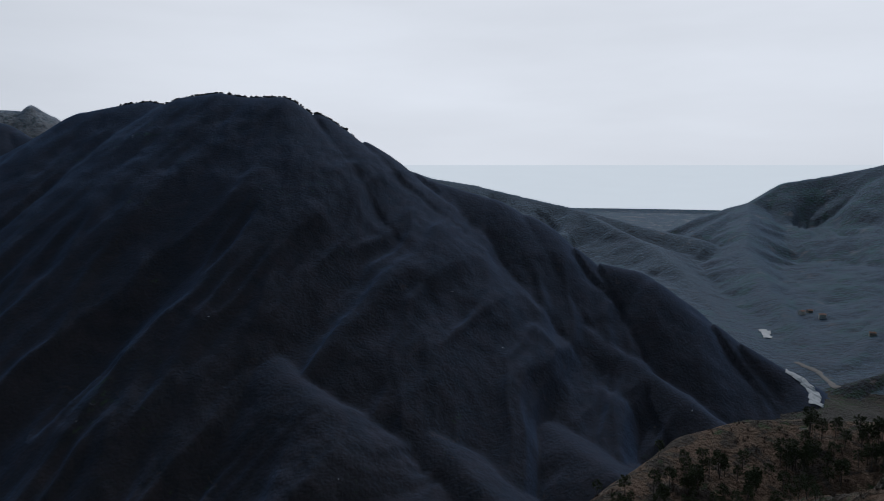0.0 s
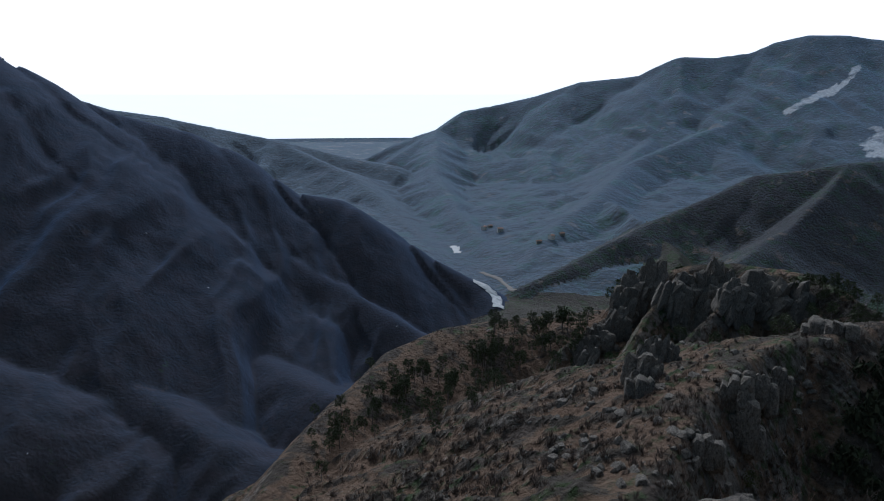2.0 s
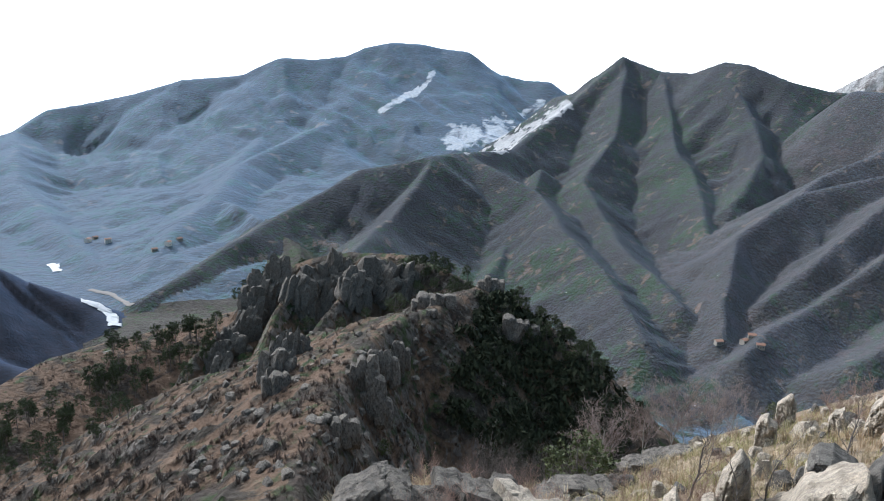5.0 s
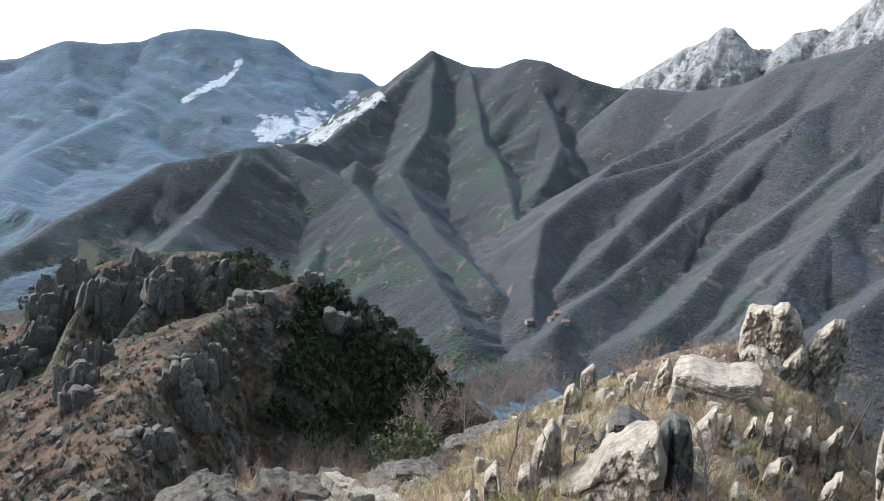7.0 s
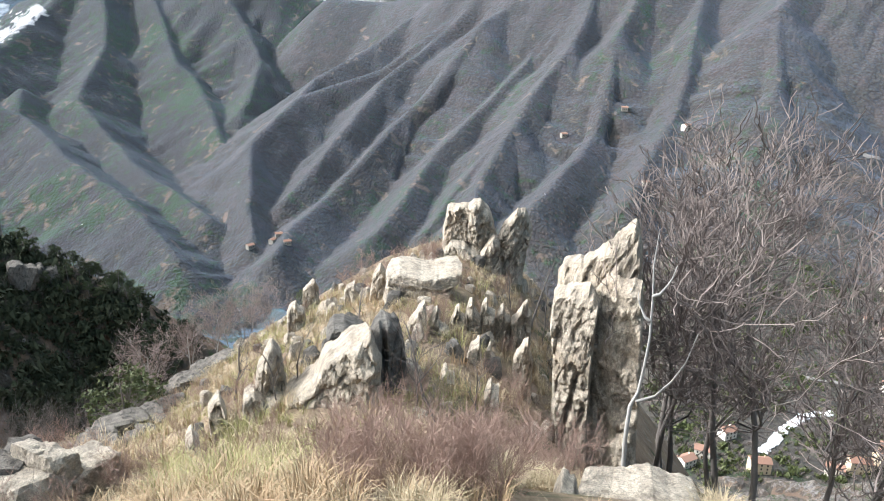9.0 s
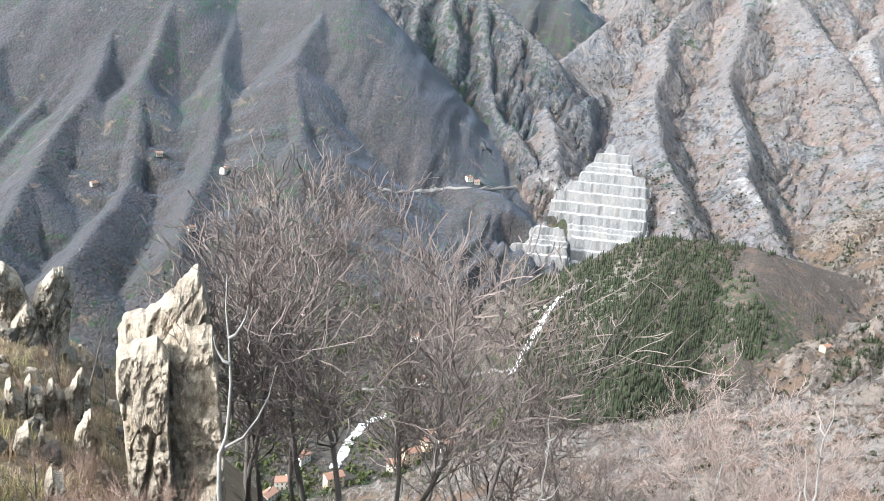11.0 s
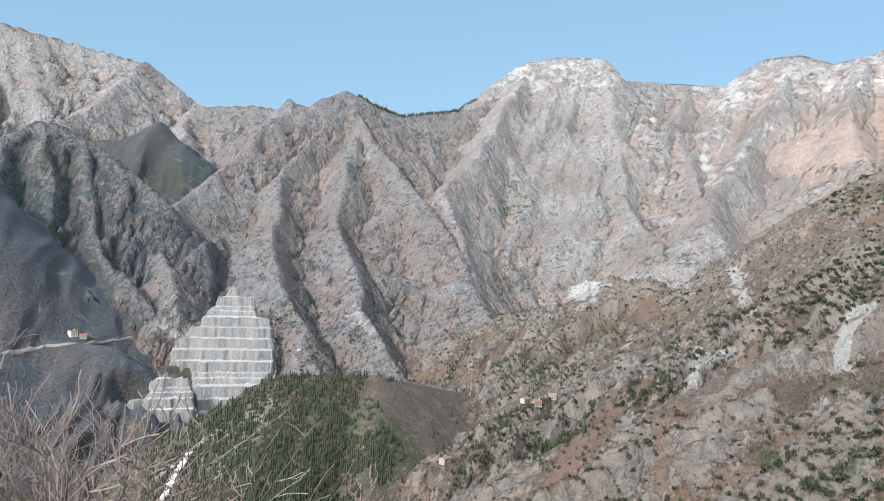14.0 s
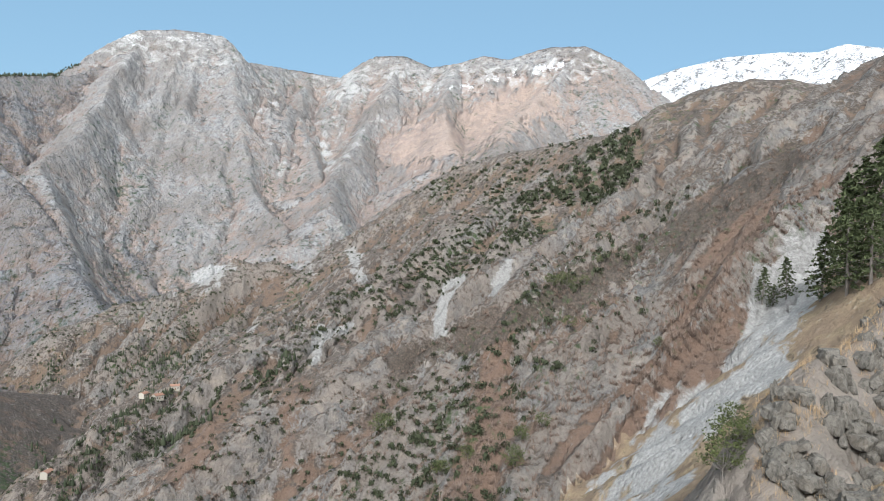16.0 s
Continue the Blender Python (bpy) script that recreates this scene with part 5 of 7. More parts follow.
# ---- rocks of the ridge top ----
PALE = "pale cream limestone "
carved_rock(PALE + "tall cracked slab rising to a sharp point", 107, 12.0, (
    ([(103.2, -31.5), (102.7, -24.4), (102.6, -20.9), (103.4, -19.6), (106.0, -18.2), (108.1, -15.9), (109.0, -15.0), (109.6, -17.2), (111.2, -31.5)], 0.35,
     dict(depth=0.7, seed=41, layer=0.36, lean=-24, proud=0.13, rough=0.1, fold=(0.5, 0.6, 0.8))),
    ([(104.2, -32.0), (102.5, -24.4), (102.7, -22.0), (104.1, -21.1), (105.7, -20.6), (106.6, -21.8), (106.5, -24.4), (106.5, -27.8), (106.8, -32.0)], -0.1,
     dict(depth=0.6, seed=42, layer=0.3, lean=-16, proud=0.1, rough=0.1, fold=(-0.1, 0.6, 0.3), cracks=((-0.55, 0.6, -0.35, 2.2, 0.05, 0.2), (-0.3, 0.5, -0.2, 1.4, 0.04, 0.16)))),
    ([(105.7, -32.0), (105.9, -24.4), (106.1, -21.8), (107.0, -20.5), (108.5, -19.9), (109.9, -19.9), (110.4, -24), (111.4, -32.0)], -0.15,
     dict(depth=0.6, seed=43, layer=0.55, lean=-10, proud=0.05, rough=0.1, fold=(0.7, 0.6, 0.8), cracks=((0.35, 0.2, 0.3, 1.0, 0.05, 0.15),)))))
carved_rock(PALE + "wedge boulder with a shaded split side", 84, 9.6, (
    ([(77.6, -33.4), (78.6, -31.6), (81.5, -29.7), (82.7, -27.7), (84.1, -26.8), (86.9, -25.1), (87.9, -27.6), (88.3, -33.4)], 0,
     dict(depth=0.9, seed=44, layer=0.32, lean=40, proud=0.1, rough=0.07, fold=(0.52, 0.55, 1.3), cracks=((-0.5, 0.1, 0.1, 0.7, 0.03, 0.1),))),
    # the block turned from the sun: its shade is put in by darker stone
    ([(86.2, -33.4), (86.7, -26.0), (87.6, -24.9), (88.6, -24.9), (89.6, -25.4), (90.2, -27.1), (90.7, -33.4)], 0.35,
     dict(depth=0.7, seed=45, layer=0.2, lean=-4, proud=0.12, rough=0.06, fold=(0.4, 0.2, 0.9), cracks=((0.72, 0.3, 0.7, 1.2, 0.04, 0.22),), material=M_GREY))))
carved_rock(PALE + "upright fin of rock in dry grass", 77.5, 10.4, (
    ([(76.2, -32.6), (76.6, -29.2), (77.0, -27.3), (78.3, -25.8), (79.1, -26.7), (79.5, -30.1), (79.6, -32.6)], 0.15,
     dict(depth=0.5, seed=46, layer=0.18, lean=-12, proud=0.1, rough=0.06, fold=(0.0, 0.4, 0.9))),
    ([(75.2, -32.8), (75.6, -29.6), (76.5, -29.3), (77.4, -29.9), (77.6, -32.8)], -0.15, dict(depth=0.5, seed=47, layer=0.16, lean=6, proud=0.1, rough=0.05, fold=(0.0, 0.5, 0.9))),
    ([(77.2, -32.9), (77.3, -30.0), (78.6, -29.7), (79.3, -30.2), (79.4, -32.9)], -0.1, dict(depth=0.5, seed=48, layer=0.2, lean=0, proud=0.09, rough=0.05, fold=(0.1, 0.3, 0.9)))))
carved_rock(PALE + "tower with a notched flat top", 95.5, 27, (
    ([(92.9, -20.8), (92.9, -17.4), (93.3, -15.1), (94.4, -14.9), (95.0, -15.0), (95.4, -14.6), (96.1, -14.4), (96.7, -15.2), (97.2, -16.4), (97.6, -18.0), (97.8, -20.8)], 0.1,
     dict(depth=1.3, seed=49, layer=0.5, lean=-8, proud=0.06, rough=0.2, fold=(0.2, 0.35, 0.6), cracks=((-0.25, 0.6, -0.2, 2.6, 0.05, 0.06), (0.45, 0.8, 0.35, 2.4, 0.05, 0.06)))),
    ([(92.4, -21.0), (92.8, -19.2), (93.6, -18.0), (94.8, -18.1), (96.0, -18.8), (96.4, -21.0)], -0.6, dict(depth=1.2, seed=51, layer=0.35, lean=30, proud=0.16, rough=0.12, fold=(0.0, 0.3, 0.4))),
    ([(95.6, -21.0), (96.2, -18.8), (97.3, -17.2), (97.8, -18.0), (98.2, -21.0)], -0.7, dict(depth=0.9, seed=52, layer=0.3, lean=-24, proud=0.15, rough=0.1, fold=(0.8, 0.4, 1.0)))))
carved_rock(PALE + "block leaning beside the tower rock", 99, 27, (
    ([(97.4, -20.4), (97.4, -18.0), (98.0, -16.3), (99.1, -15.0), (99.9, -15.2), (100.5, -17.1), (100.1, -18.6), (99.6, -20.4)], 0, dict(depth=1.2, seed=53, layer=0.3, lean=-30, proud=0.12, rough=0.18, fold=(-0.2, 0.4, 0.8))),))
carved_rock("flat layered limestone slab lying across other rocks", 91.2, 19, (
    ([(88.0, -20.9), (88.2, -20.4), (89.3, -20.0), (92.0, -20.15), (94.8, -20.0), (94.6, -20.4), (92.4, -20.75), (89.8, -20.9)], -0.4, dict(depth=1.7, seed=54, layer=0.09, lean=86, proud=0.09, rough=0.05, fold=(0.2, 0.25, 0.3))),
    ([(87.6, -21.3), (88.3, -20.85), (90.4, -20.8), (93.6, -20.6), (94.4, -21.0), (92.2, -21.4), (89.8, -21.7)], -0.1, dict(depth=1.5, seed=66, layer=0.1, lean=84, proud=0.1, rough=0.06, fold=(0.0, 0.25, 0.3))),
    ([(88.3, -22.6), (88.4, -21.4), (91.0, -21.2), (93.4, -21.4), (93.2, -22.6)], 0.1, dict(depth=1.3, seed=55, layer=0.12, lean=88, proud=0.1, rough=0.07)),
    ([(86.3, -24.4), (86.9, -21.2), (87.6, -20.2), (88.4, -21.4), (88.5, -24.4)], 0.2, dict(depth=0.8, seed=56, layer=0.2, lean=-10, proud=0.12, rough=0.08, fold=(0.0, 0.4, 0.6))),
    ([(90.6, -24.6), (90.9, -22.6), (92.4, -22.2), (93.9, -22.3), (94.4, -24.6)], -0.1, dict(depth=1.0, seed=57, layer=0.24, lean=-6, proud=0.14, rough=0.1, fold=(0.0, 0.4, 0.6)))))
carved_rock("thin layered limestone slab behind a wedge boulder", 84.6, 11.2, (
    ([(83.0, -24.8), (83.6, -24.3), (84.6, -24.2), (86.6, -25.0), (86.2, -25.8), (84.4, -26.0), (83.4, -25.7)], 0, dict(depth=0.8, seed=58, layer=0.08, lean=80, proud=0.06, rough=0.04, material=M_GREY)),
    ([(83.4, -30.0), (83.8, -26.0), (86.2, -25.9), (86.6, -30.0)], 0.1, dict(depth=0.6, seed=59, layer=0.2, lean=0, proud=0.1, rough=0.06))))
for k, (label, az0, az1, low, high, dist, mat) in enumerate((
        ("grey lichened limestone boulder at the ridge edge", 46.0, 53.8, -37.0, -28.9, 6.8, M_DARKROCK), ("grey lichened limestone boulder at the ridge edge", 50.0, 57.0, -37.5, -32.0, 6.3, M_DARKROCK),
        ("low cream limestone hump with grass round it", 54.4, 60.4, -36.0, -29.8, 7.0, M_DARKROCK), ("low cream limestone hump with grass round it", 57.8, 64.6, -36.5, -30.8, 6.8, M_ROCK),
        ("low cream limestone ledge under dry grass", 49.5, 55.5, -40.0, -34.4, 5.4, M_ROCK), ("low cream limestone ledge under dry grass", 53.5, 60.0, -40.5, -34.8, 5.5, M_DARKROCK))):
    rock_seen("boulder", label, az0, az1, low, high, 130 + k, dist, sub=4, taper=0.5, layer=0.2, fins=0.1, rough=0.07, depth=0.9, facets=12, sink=0.35, slabs=3, material=mat, turn=k * 31 % 60)
carved_rock("pale layered rock end with a steep tip", 105.6, 5.1, (
    ([(103.6, -40.5), (104.4, -37.2), (105.1, -35.7), (106.4, -36.2), (107.4, -40.5)], -0.1, dict(depth=0.4, seed=64, layer=0.12, lean=-30, proud=0.05, rough=0.04, fold=(0.0, 0.5, 0.7), step=0.02)),
    ([(105.8, -40.5), (106.6, -36.3), (110.0, -35.8), (113.2, -35.3), (117.7, -35.5), (119.0, -40.5)], 0.25, dict(depth=0.8, seed=65, layer=0.1, lean=82, proud=0.05, rough=0.05, step=0.025))))
for k, (az0, az1, low, high, dist) in enumerate((
        (89.8, 92.0, -28, -23.2, 14.5), (91.6, 94.0, -28.5, -23.6, 14.5), (93.8, 95.2, -26, -23.4, 16), (95.0, 96.6, -26, -22.8, 16), (96.4, 97.8, -25.6, -22.7, 16.2),
        (97.8, 99.2, -25.5, -23.0, 16.4), (99.2, 101.0, -25.3, -22.8, 16.5), (95.4, 97.0, -29.2, -26.0, 13.4), (97.0, 98.2, -28.8, -26.6, 13.6),
        (99.6, 101.4, -28.8, -25.6, 13.6), (88.0, 90.0, -29.5, -27.0, 12.5),
        (84.5, 86.0, -23.0, -21.6, 22), (81.0, 82.4, -22.6, -21.2, 25), (79.6, 81.2, -24.2, -23.0, 20), (83.0, 86.2, -26.8, -25.0, 12.5),
        (92.8, 94.6, -30.5, -28.4, 11.5), (97.2, 98.6, -31.0, -29.4, 11), (72.6, 74.2, -31, -29.6, 10), (70.5, 71.8, -33.5, -32.2, 8))):
    rng = random.Random(600 + k)
    tip, lift = rng.uniform(0.3, 0.75), 0.35
    edge = [(az0 + (az1 - az0) * u, low + (high + lift - low) * h) for u, h in
            ((0.0, -0.2), (-0.02, 0.5), (tip * 0.35, 0.72 + rng.uniform(-0.1, 0.15)), (tip - 0.1, 0.95), (tip + 0.08, 1.0), (tip + 0.16, 0.74), (0.95, rng.uniform(0.4, 0.7)), (1.04, -0.2))]
    carved_rock(PALE + "fin standing in dry grass", (az0 + az1) / 2, dist, ((edge, 0, dict(depth=0.5, seed=610 + k, layer=0.16, lean=rng.uniform(-25, 15), proud=0.1, rough=0.06,
                fold=(rng.uniform(-0.05, 0.15), 0.4, 0.8), step=0.05)),), "fins in the grass")
for k, (az0, az1, low, high, dist) in enumerate(((61.0, 64.4, -30, -28.6, 16), (63.6, 66.6, -29, -27.6, 17), (65.6, 68.6, -28.3, -26.6, 18), (68.2, 70.4, -27.2, -25.4, 20),
                                                 (70.2, 73.0, -26.2, -24.4, 22), (67.0, 69.0, -29.6, -28.2, 15), (72.6, 75.0, -24.8, -23.4, 24), (64.5, 66.2, -31, -29.6, 14))):
    rock("boulder", "weathered grey ledge along the ridge edge", (az0 + az1) / 2, dist, radians(az1 - az0) * dist * 1.2, 0.55, 70 + k, sub=3, taper=0.4, layer=0.16, depth=0.9, fins=0.12, sink=0.5, slabs=3, group="edge ledges",
              material=M_DARKROCK, turn=25)

random.seed(21)
for k in range(210):
    az, dist = random.uniform(66, 106), 8.5 + 24 * random.random() ** 0.8
    wide = random.uniform(0.16, 0.5) * (1.5 if k % 5 == 0 else 1.0)
    rock("stone", "pale limestone stone half sunk in grass", az, dist, wide, wide * random.uniform(0.5, 1.0), 800 + k % 60, depth=random.uniform(0.6, 1.0), sub=3,
         taper=0.6, layer=0.12, fins=0.1, sink=0.4, turn=random.uniform(0, 180), lean=random.uniform(-15, 15), group="stones in the grass", material=M_GREY if k % 3 == 0 else M_ROCK)
# ---- fins and ledges of the rocky hill ----
random.seed(5)
for k in range(64):
    run, t = k % 3, random.random()
    a0, e0, a1, e1 = ((35.0, -21.8, 41.0, -14.6), (40.4, -22.6, 46.2, -14.4), (42.0, -16.0, 51.5, -15.6))[run]
    az, el = a0 + (a1 - a0) * t + random.uniform(-0.5, 0.5), e0 + (e1 - e0) * t + random.uniform(-0.6, 0.6)
    p = surface(az, el, 48)
    dist = min(math.hypot(p.x, p.y), 205)
    high = random.uniform(5, 11) * (0.6 if run == 2 else 0.35 + 0.5 * t)
    rock("limestone_fin", "jagged grey limestone fin on the rocky hill", az, dist, random.uniform(4.5, 9) * (1.0 if run == 2 else 0.5 + 0.5 * t), high * 1.5, 200 + k, depth=0.6, sink=0.5, sub=3, taper=1.0, slabs=4,
         layer=0.6, fins=0.12, rough=0.05, turn=random.uniform(-40, 40), lean=random.uniform(-8, 22), group="hill fins", material=M_DARKROCK)
for k in range(110):
    p = surface(random.uniform(33, 53), random.uniform(-30, -18.5), 48)
    dist = math.hypot(p.x, p.y)
    if 45 < dist < 200:
        rock("ledge_stone", "small grey limestone ledge in brown grass", math.degrees(math.atan2(p.x, p.y)), dist, random.uniform(0.7, 2.2), random.uniform(0.25, 0.8), 300 + k,
             depth=0.9, sub=3, taper=1.0, facets=14, sink=0.6, layer=0.3, fins=0.12, rough=0.06, group="hill ledges", material=M_DARKROCK, turn=random.uniform(-60, 60))
for az, el, w, h in ((53.2, -16.9, 6, 3.2), (54.4, -16.7, 4, 2.6), (58.4, -15.4, 5, 3.4), (61.0, -19.4, 6, 5.0), (53.6, -17.6, 1.8, 1.5), (47.6, -23.5, 5, 6), (49.4, -22.6, 4, 6),
                     (48.6, -25.5, 4.5, 7), (46.0, -27.5, 4, 4), (50.8, -21.5, 3.0, 5.0)):
    p = surface(az, el, 48)
    rock("crag", "grey limestone crag on a grassy crest", az, min(math.hypot(p.x, p.y), 155), w, h, int(az * 10), sub=3, slabs=4, taper=1.0, facets=14, layer=0.5, fins=0.12, rough=0.06,
         group="hill crags", material=M_DARKROCK)
# ---- stones of the near outcrop ----
for k in range(90):
    az, el = random.uniform(212.5, 221), random.uniform(-18.5, -2.5)
    p = surface(az, el)
    dist = math.hypot(p.x, p.y)
    if dist < 62:
        rock("outcrop_stone", "rough grey limestone stone among tufts of grass", az, dist, random.uniform(0.5, 1.7), random.uniform(0.35, 1.1), 400 + k, depth=0.9, sub=3,
             taper=0.6, layer=0.25, fins=0.12, rough=0.07, facets=14, sink=0.5, slabs=2 + k % 3, group="outcrop stones", material=M_GREY, turn=random.uniform(-90, 90),
             lean=random.uniform(-40, 40))


# ---- bare trees and shrubs ----
def tube(verts, faces, a, b, ra, rb, sides):
    axis = (b - a)
    u = axis.orthogonal().normalized()
    w = axis.normalized().cross(u)
    k = len(verts)
    for q, r in ((a, ra), (b, rb)):
        for s in range(sides):
            c = 2 * math.pi * s / sides
            verts.append(q + (u * math.cos(c) + w * math.sin(c)) * r)
    for s in range(sides):
        t = (s + 1) % sides
        faces.append((k + s, k + t, k + sides + t, k + sides + s))


def ring_of(verts, at, way, r, sides):
    u = way.orthogonal().normalized()
    w = way.normalized().cross(u)
    verts += [at + (u * math.cos(2 * math.pi * k / sides) + w * math.sin(2 * math.pi * k / sides)) * r for k in range(sides)]


def grow(rng, woody, fine, start, way, length, radius, level, levels, wild, thin=0.0008, reach=(0.34, 0.58)):
    """A branch of bent pieces that sends off thinner ones. Trunk and limbs are meshes of their own, the twigs one."""
    pieces = 5 if level < 2 else 3
    sides = 6 if level == 0 else 4 if level == 1 else 3
    p, d, r = start, way.normalized(), radius
    if level < 2:
        woody.append(([], []))
    verts, faces = woody[-1] if level < 2 else fine
    first = len(verts)
    ring_of(verts, p, d, r, sides)
    shoots = []
    for i in range(pieces):
        d = (d + Vector((rng.uniform(-1, 1), rng.uniform(-1, 1), rng.uniform(-0.6, 1))) * wild * (0.16 if level == 0 else 0.3)).normalized()
        q, r2 = p + d * (length / pieces), max(thin, r * (0.84 if level < 2 else 0.74))
        k = first + i * sides
        ring_of(verts, q, d, r2, sides)
        faces += [(k + s, k + (s + 1) % sides, k + sides + (s + 1) % sides, k + sides + s) for s in range(sides)]
        if level < levels and (i > 0 or level > 0):
            for _ in range((2, 2, 2, 1)[min(level, 3)]):
                side = d.orthogonal().normalized()
                side.rotate(Matrix.Rotation(rng.uniform(0, 6.28), 3, d))
                out_way = d * rng.uniform(0.5, 1.0) + side * rng.uniform(0.5, 1.0) + Vector((0, 0, 0.25))
                shoots.append((q, out_way, length * rng.uniform(*reach), max(thin, r2 * rng.uniform(0.42, 0.6))))
        p, r = q, r2
    for shoot in shoots:
        grow(rng, woody, fine, *shoot, level + 1, levels, wild, thin, reach)


def bare_tree(name, label, seed, bark, twig, levels=3, lean=(0.1, 0.0), wild=1.0, thick=0.012, stems=1, thin=0.0008, reach=(0.34, 0.58), spread=0.5):
    """A leafless tree one metre high, to be copied about: trunk or stems with limbs, and a crown of fine twigs."""
    rng = random.Random(seed)
    fine, trunks = ([], []), []
    for s in range(stems):
        tilt = Vector((lean[0] + (rng.uniform(-spread, spread) if stems > 1 else 0), lean[1] + (rng.uniform(-spread, spread) if stems > 1 else 0), 1))
        trunks.append([])
        grow(rng, trunks[-1], fine, Vector((rng.uniform(-0.08, 0.08) * (stems > 1), rng.uniform(-0.08, 0.08) * (stems > 1), -0.04)), tilt, 0.75 * rng.uniform(0.8, 1.0), thick,
             0, levels, wild, thin, reach)
    top = max([v.z for woody in trunks for vs, _ in woody for v in vs] + [v.z for v in fine[0]])
    root = new(name)
    for woody in trunks:
        stem = None
        for k, (vs, fs) in enumerate(woody):
            if stem and "shrub" in name:             # thin shrub stems keep their side shoots in the crown
                base = len(fine[0])
                fine[0].extend(vs)
                fine[1].extend(tuple(i + base for i in f) for f in fs)
                continue
            called = "limb" if k else "trunk" if stems == 1 else "stem"
            made = part(called, mesh_of(called, [v / top for v in vs], fs, bark, False), stem or root)
            stem = stem or made
    if fine[0]:
        quads, tris = [f for f in fine[1] if len(f) == 4], [f for f in fine[1] if len(f) == 3]
        part("crown", mesh_of("crown", [v / top for v in fine[0]], quads + tris, twig, True), root, "fine leafless twigs")
    return tagged(root, label, "shrub" if "shrub" in name else "tree", "")


def plant(kinds, places):
    """Sets the given kinds out over the places: azimuth, distance, height or scale, turn."""
    first = {}
    for k, (which, az, dist, scale, turn) in enumerate(places):
        thing = kinds[which]
        p = over(az, dist)
        m = pose(p.x, p.y, p.z - 0.05, 0, 0, turn)
        if which not in first:
            first[which] = True
            thing.scale = (scale,) * 3
            thing.matrix_basis = m @ Matrix.Scale(scale, 4)
        else:
            c = copy_thing(thing, m)
            c.scale = (scale,) * 3


TREES = [bare_tree("bare_tree", "leafless grey tree with dense fine twigs", 11 + s, M_BARK, M_HAZEL, (3, 3, 4)[s], ((-0.1, 0.12, 0.0)[s], 0.05), 1.45, 0.0105, 1 + s % 2, (0.0015, 0.0015, 0.0009)[s], (0.36, 0.6), 0.3) for s in range(3)]
for t in TREES:
    tagged(t, group="leafless trees below the ridge")


def tree_top(az, dist, top):
    """The height of a tree that reaches an elevation."""
    return dist * math.tan(radians(top)) - over(az, dist).z


SPOTS = [(113.6, 14.5, -11.0), (115.6, 14, -7.8), (119.2, 14.5, -7.0), (121.8, 14, -8.0), (125.2, 15, -9.2), (129.0, 18, -13.0), (133.4, 23, -13.6), (137.8, 25, -15.0),
         (118.0, 21, -11.0), (142.5, 22, -22.0)]
plant(TREES, [(k % 3, az, d, tree_top(az, d, top) * 1.08, k * 67) for k, (az, d, top) in enumerate(SPOTS)])
SAP = bare_tree("sapling", "thin crooked leafless sapling on the grassy edge", 31, M_BARK, M_TWIG, 2, (-0.25, 0.0), 1.4, 0.014)
SAP2 = bare_tree("sapling", "thin crooked leafless sapling among rocks", 33, M_BARK, M_TWIG, 2, (0.1, 0.1), 1.4, 0.011)
plant([SAP, SAP2], [(0, 75.6, 12.5, 2.6, 20), (1, 79.6, 10.2, 1.7, 80), (1, 81.2, 10.6, 1.9, 200), (0, 86.4, 15.5, 2.0, 140), (1, 92.6, 9.4, 2.4, 10), (0, 94.4, 9.0, 2.1, 250),
                    (1, 99.5, 22, 2.6, 60), (0, 101.4, 22, 3.4, 100), (1, 102.6, 21, 3.2, 300), (1, 90.2, 26, 1.9, 50), (0, 88.8, 27, 1.6, 250), (1, 97.6, 10, 1.8, 130),
                    (0, 83.8, 11, 1.6, 10), (1, 86.9, 27, 1.5, 200)])


def dead_trunk(name, label):
    """A bent barkless trunk one metre high with a few broken boughs."""
    root = new(name)
    line = [(0, -0.03), (0.006, 0.14), (0.0, 0.3), (0.002, 0.42), (0.022, 0.47), (0.03, 0.56), (0.036, 0.66), (0.03, 0.8), (0.022, 0.9), (0.026, 1.0)]
    v, f = [], []
    for i, (x, z) in enumerate(line):
        ring_of(v, Vector((x, 0.01 * math.sin(i * 2.1), z)), Vector((0.01, 0, 1)), 0.009 * (1 - i / 10.5), 7)
    f += [(7 * i + k, 7 * i + (k + 1) % 7, 7 * i + 7 + (k + 1) % 7, 7 * i + 7 + k) for i in range(len(line) - 1) for k in range(7)]
    part("trunk", mesh_of("trunk", v, f, M_PALEBARK, False), root)
    for x, z, side, long in ((0.02, 0.44, 1, 0.24), (0.03, 0.72, -1, 0.07), (0.03, 0.8, 1, 0.09)):
        v, f, p = [], [], Vector((x, 0, z))
        for i in range(5):
            ring_of(v, p, Vector((side, 0.01, 0.8)), 0.0055 * (1 - i / 5.5), 5)
            p = p + Vector((side * long * (0.22 - 0.04 * i), 0.02 * (i % 2), long * (0.12 + 0.09 * i)))
        f += [(5 * i + k, 5 * i + (k + 1) % 5, 5 * i + 5 + (k + 1) % 5, 5 * i + 5 + k) for i in range(4) for k in range(5)]
        part("bough", mesh_of("bough", v, f, M_PALEBARK, False), root)
    return tagged(root, label, "tree")


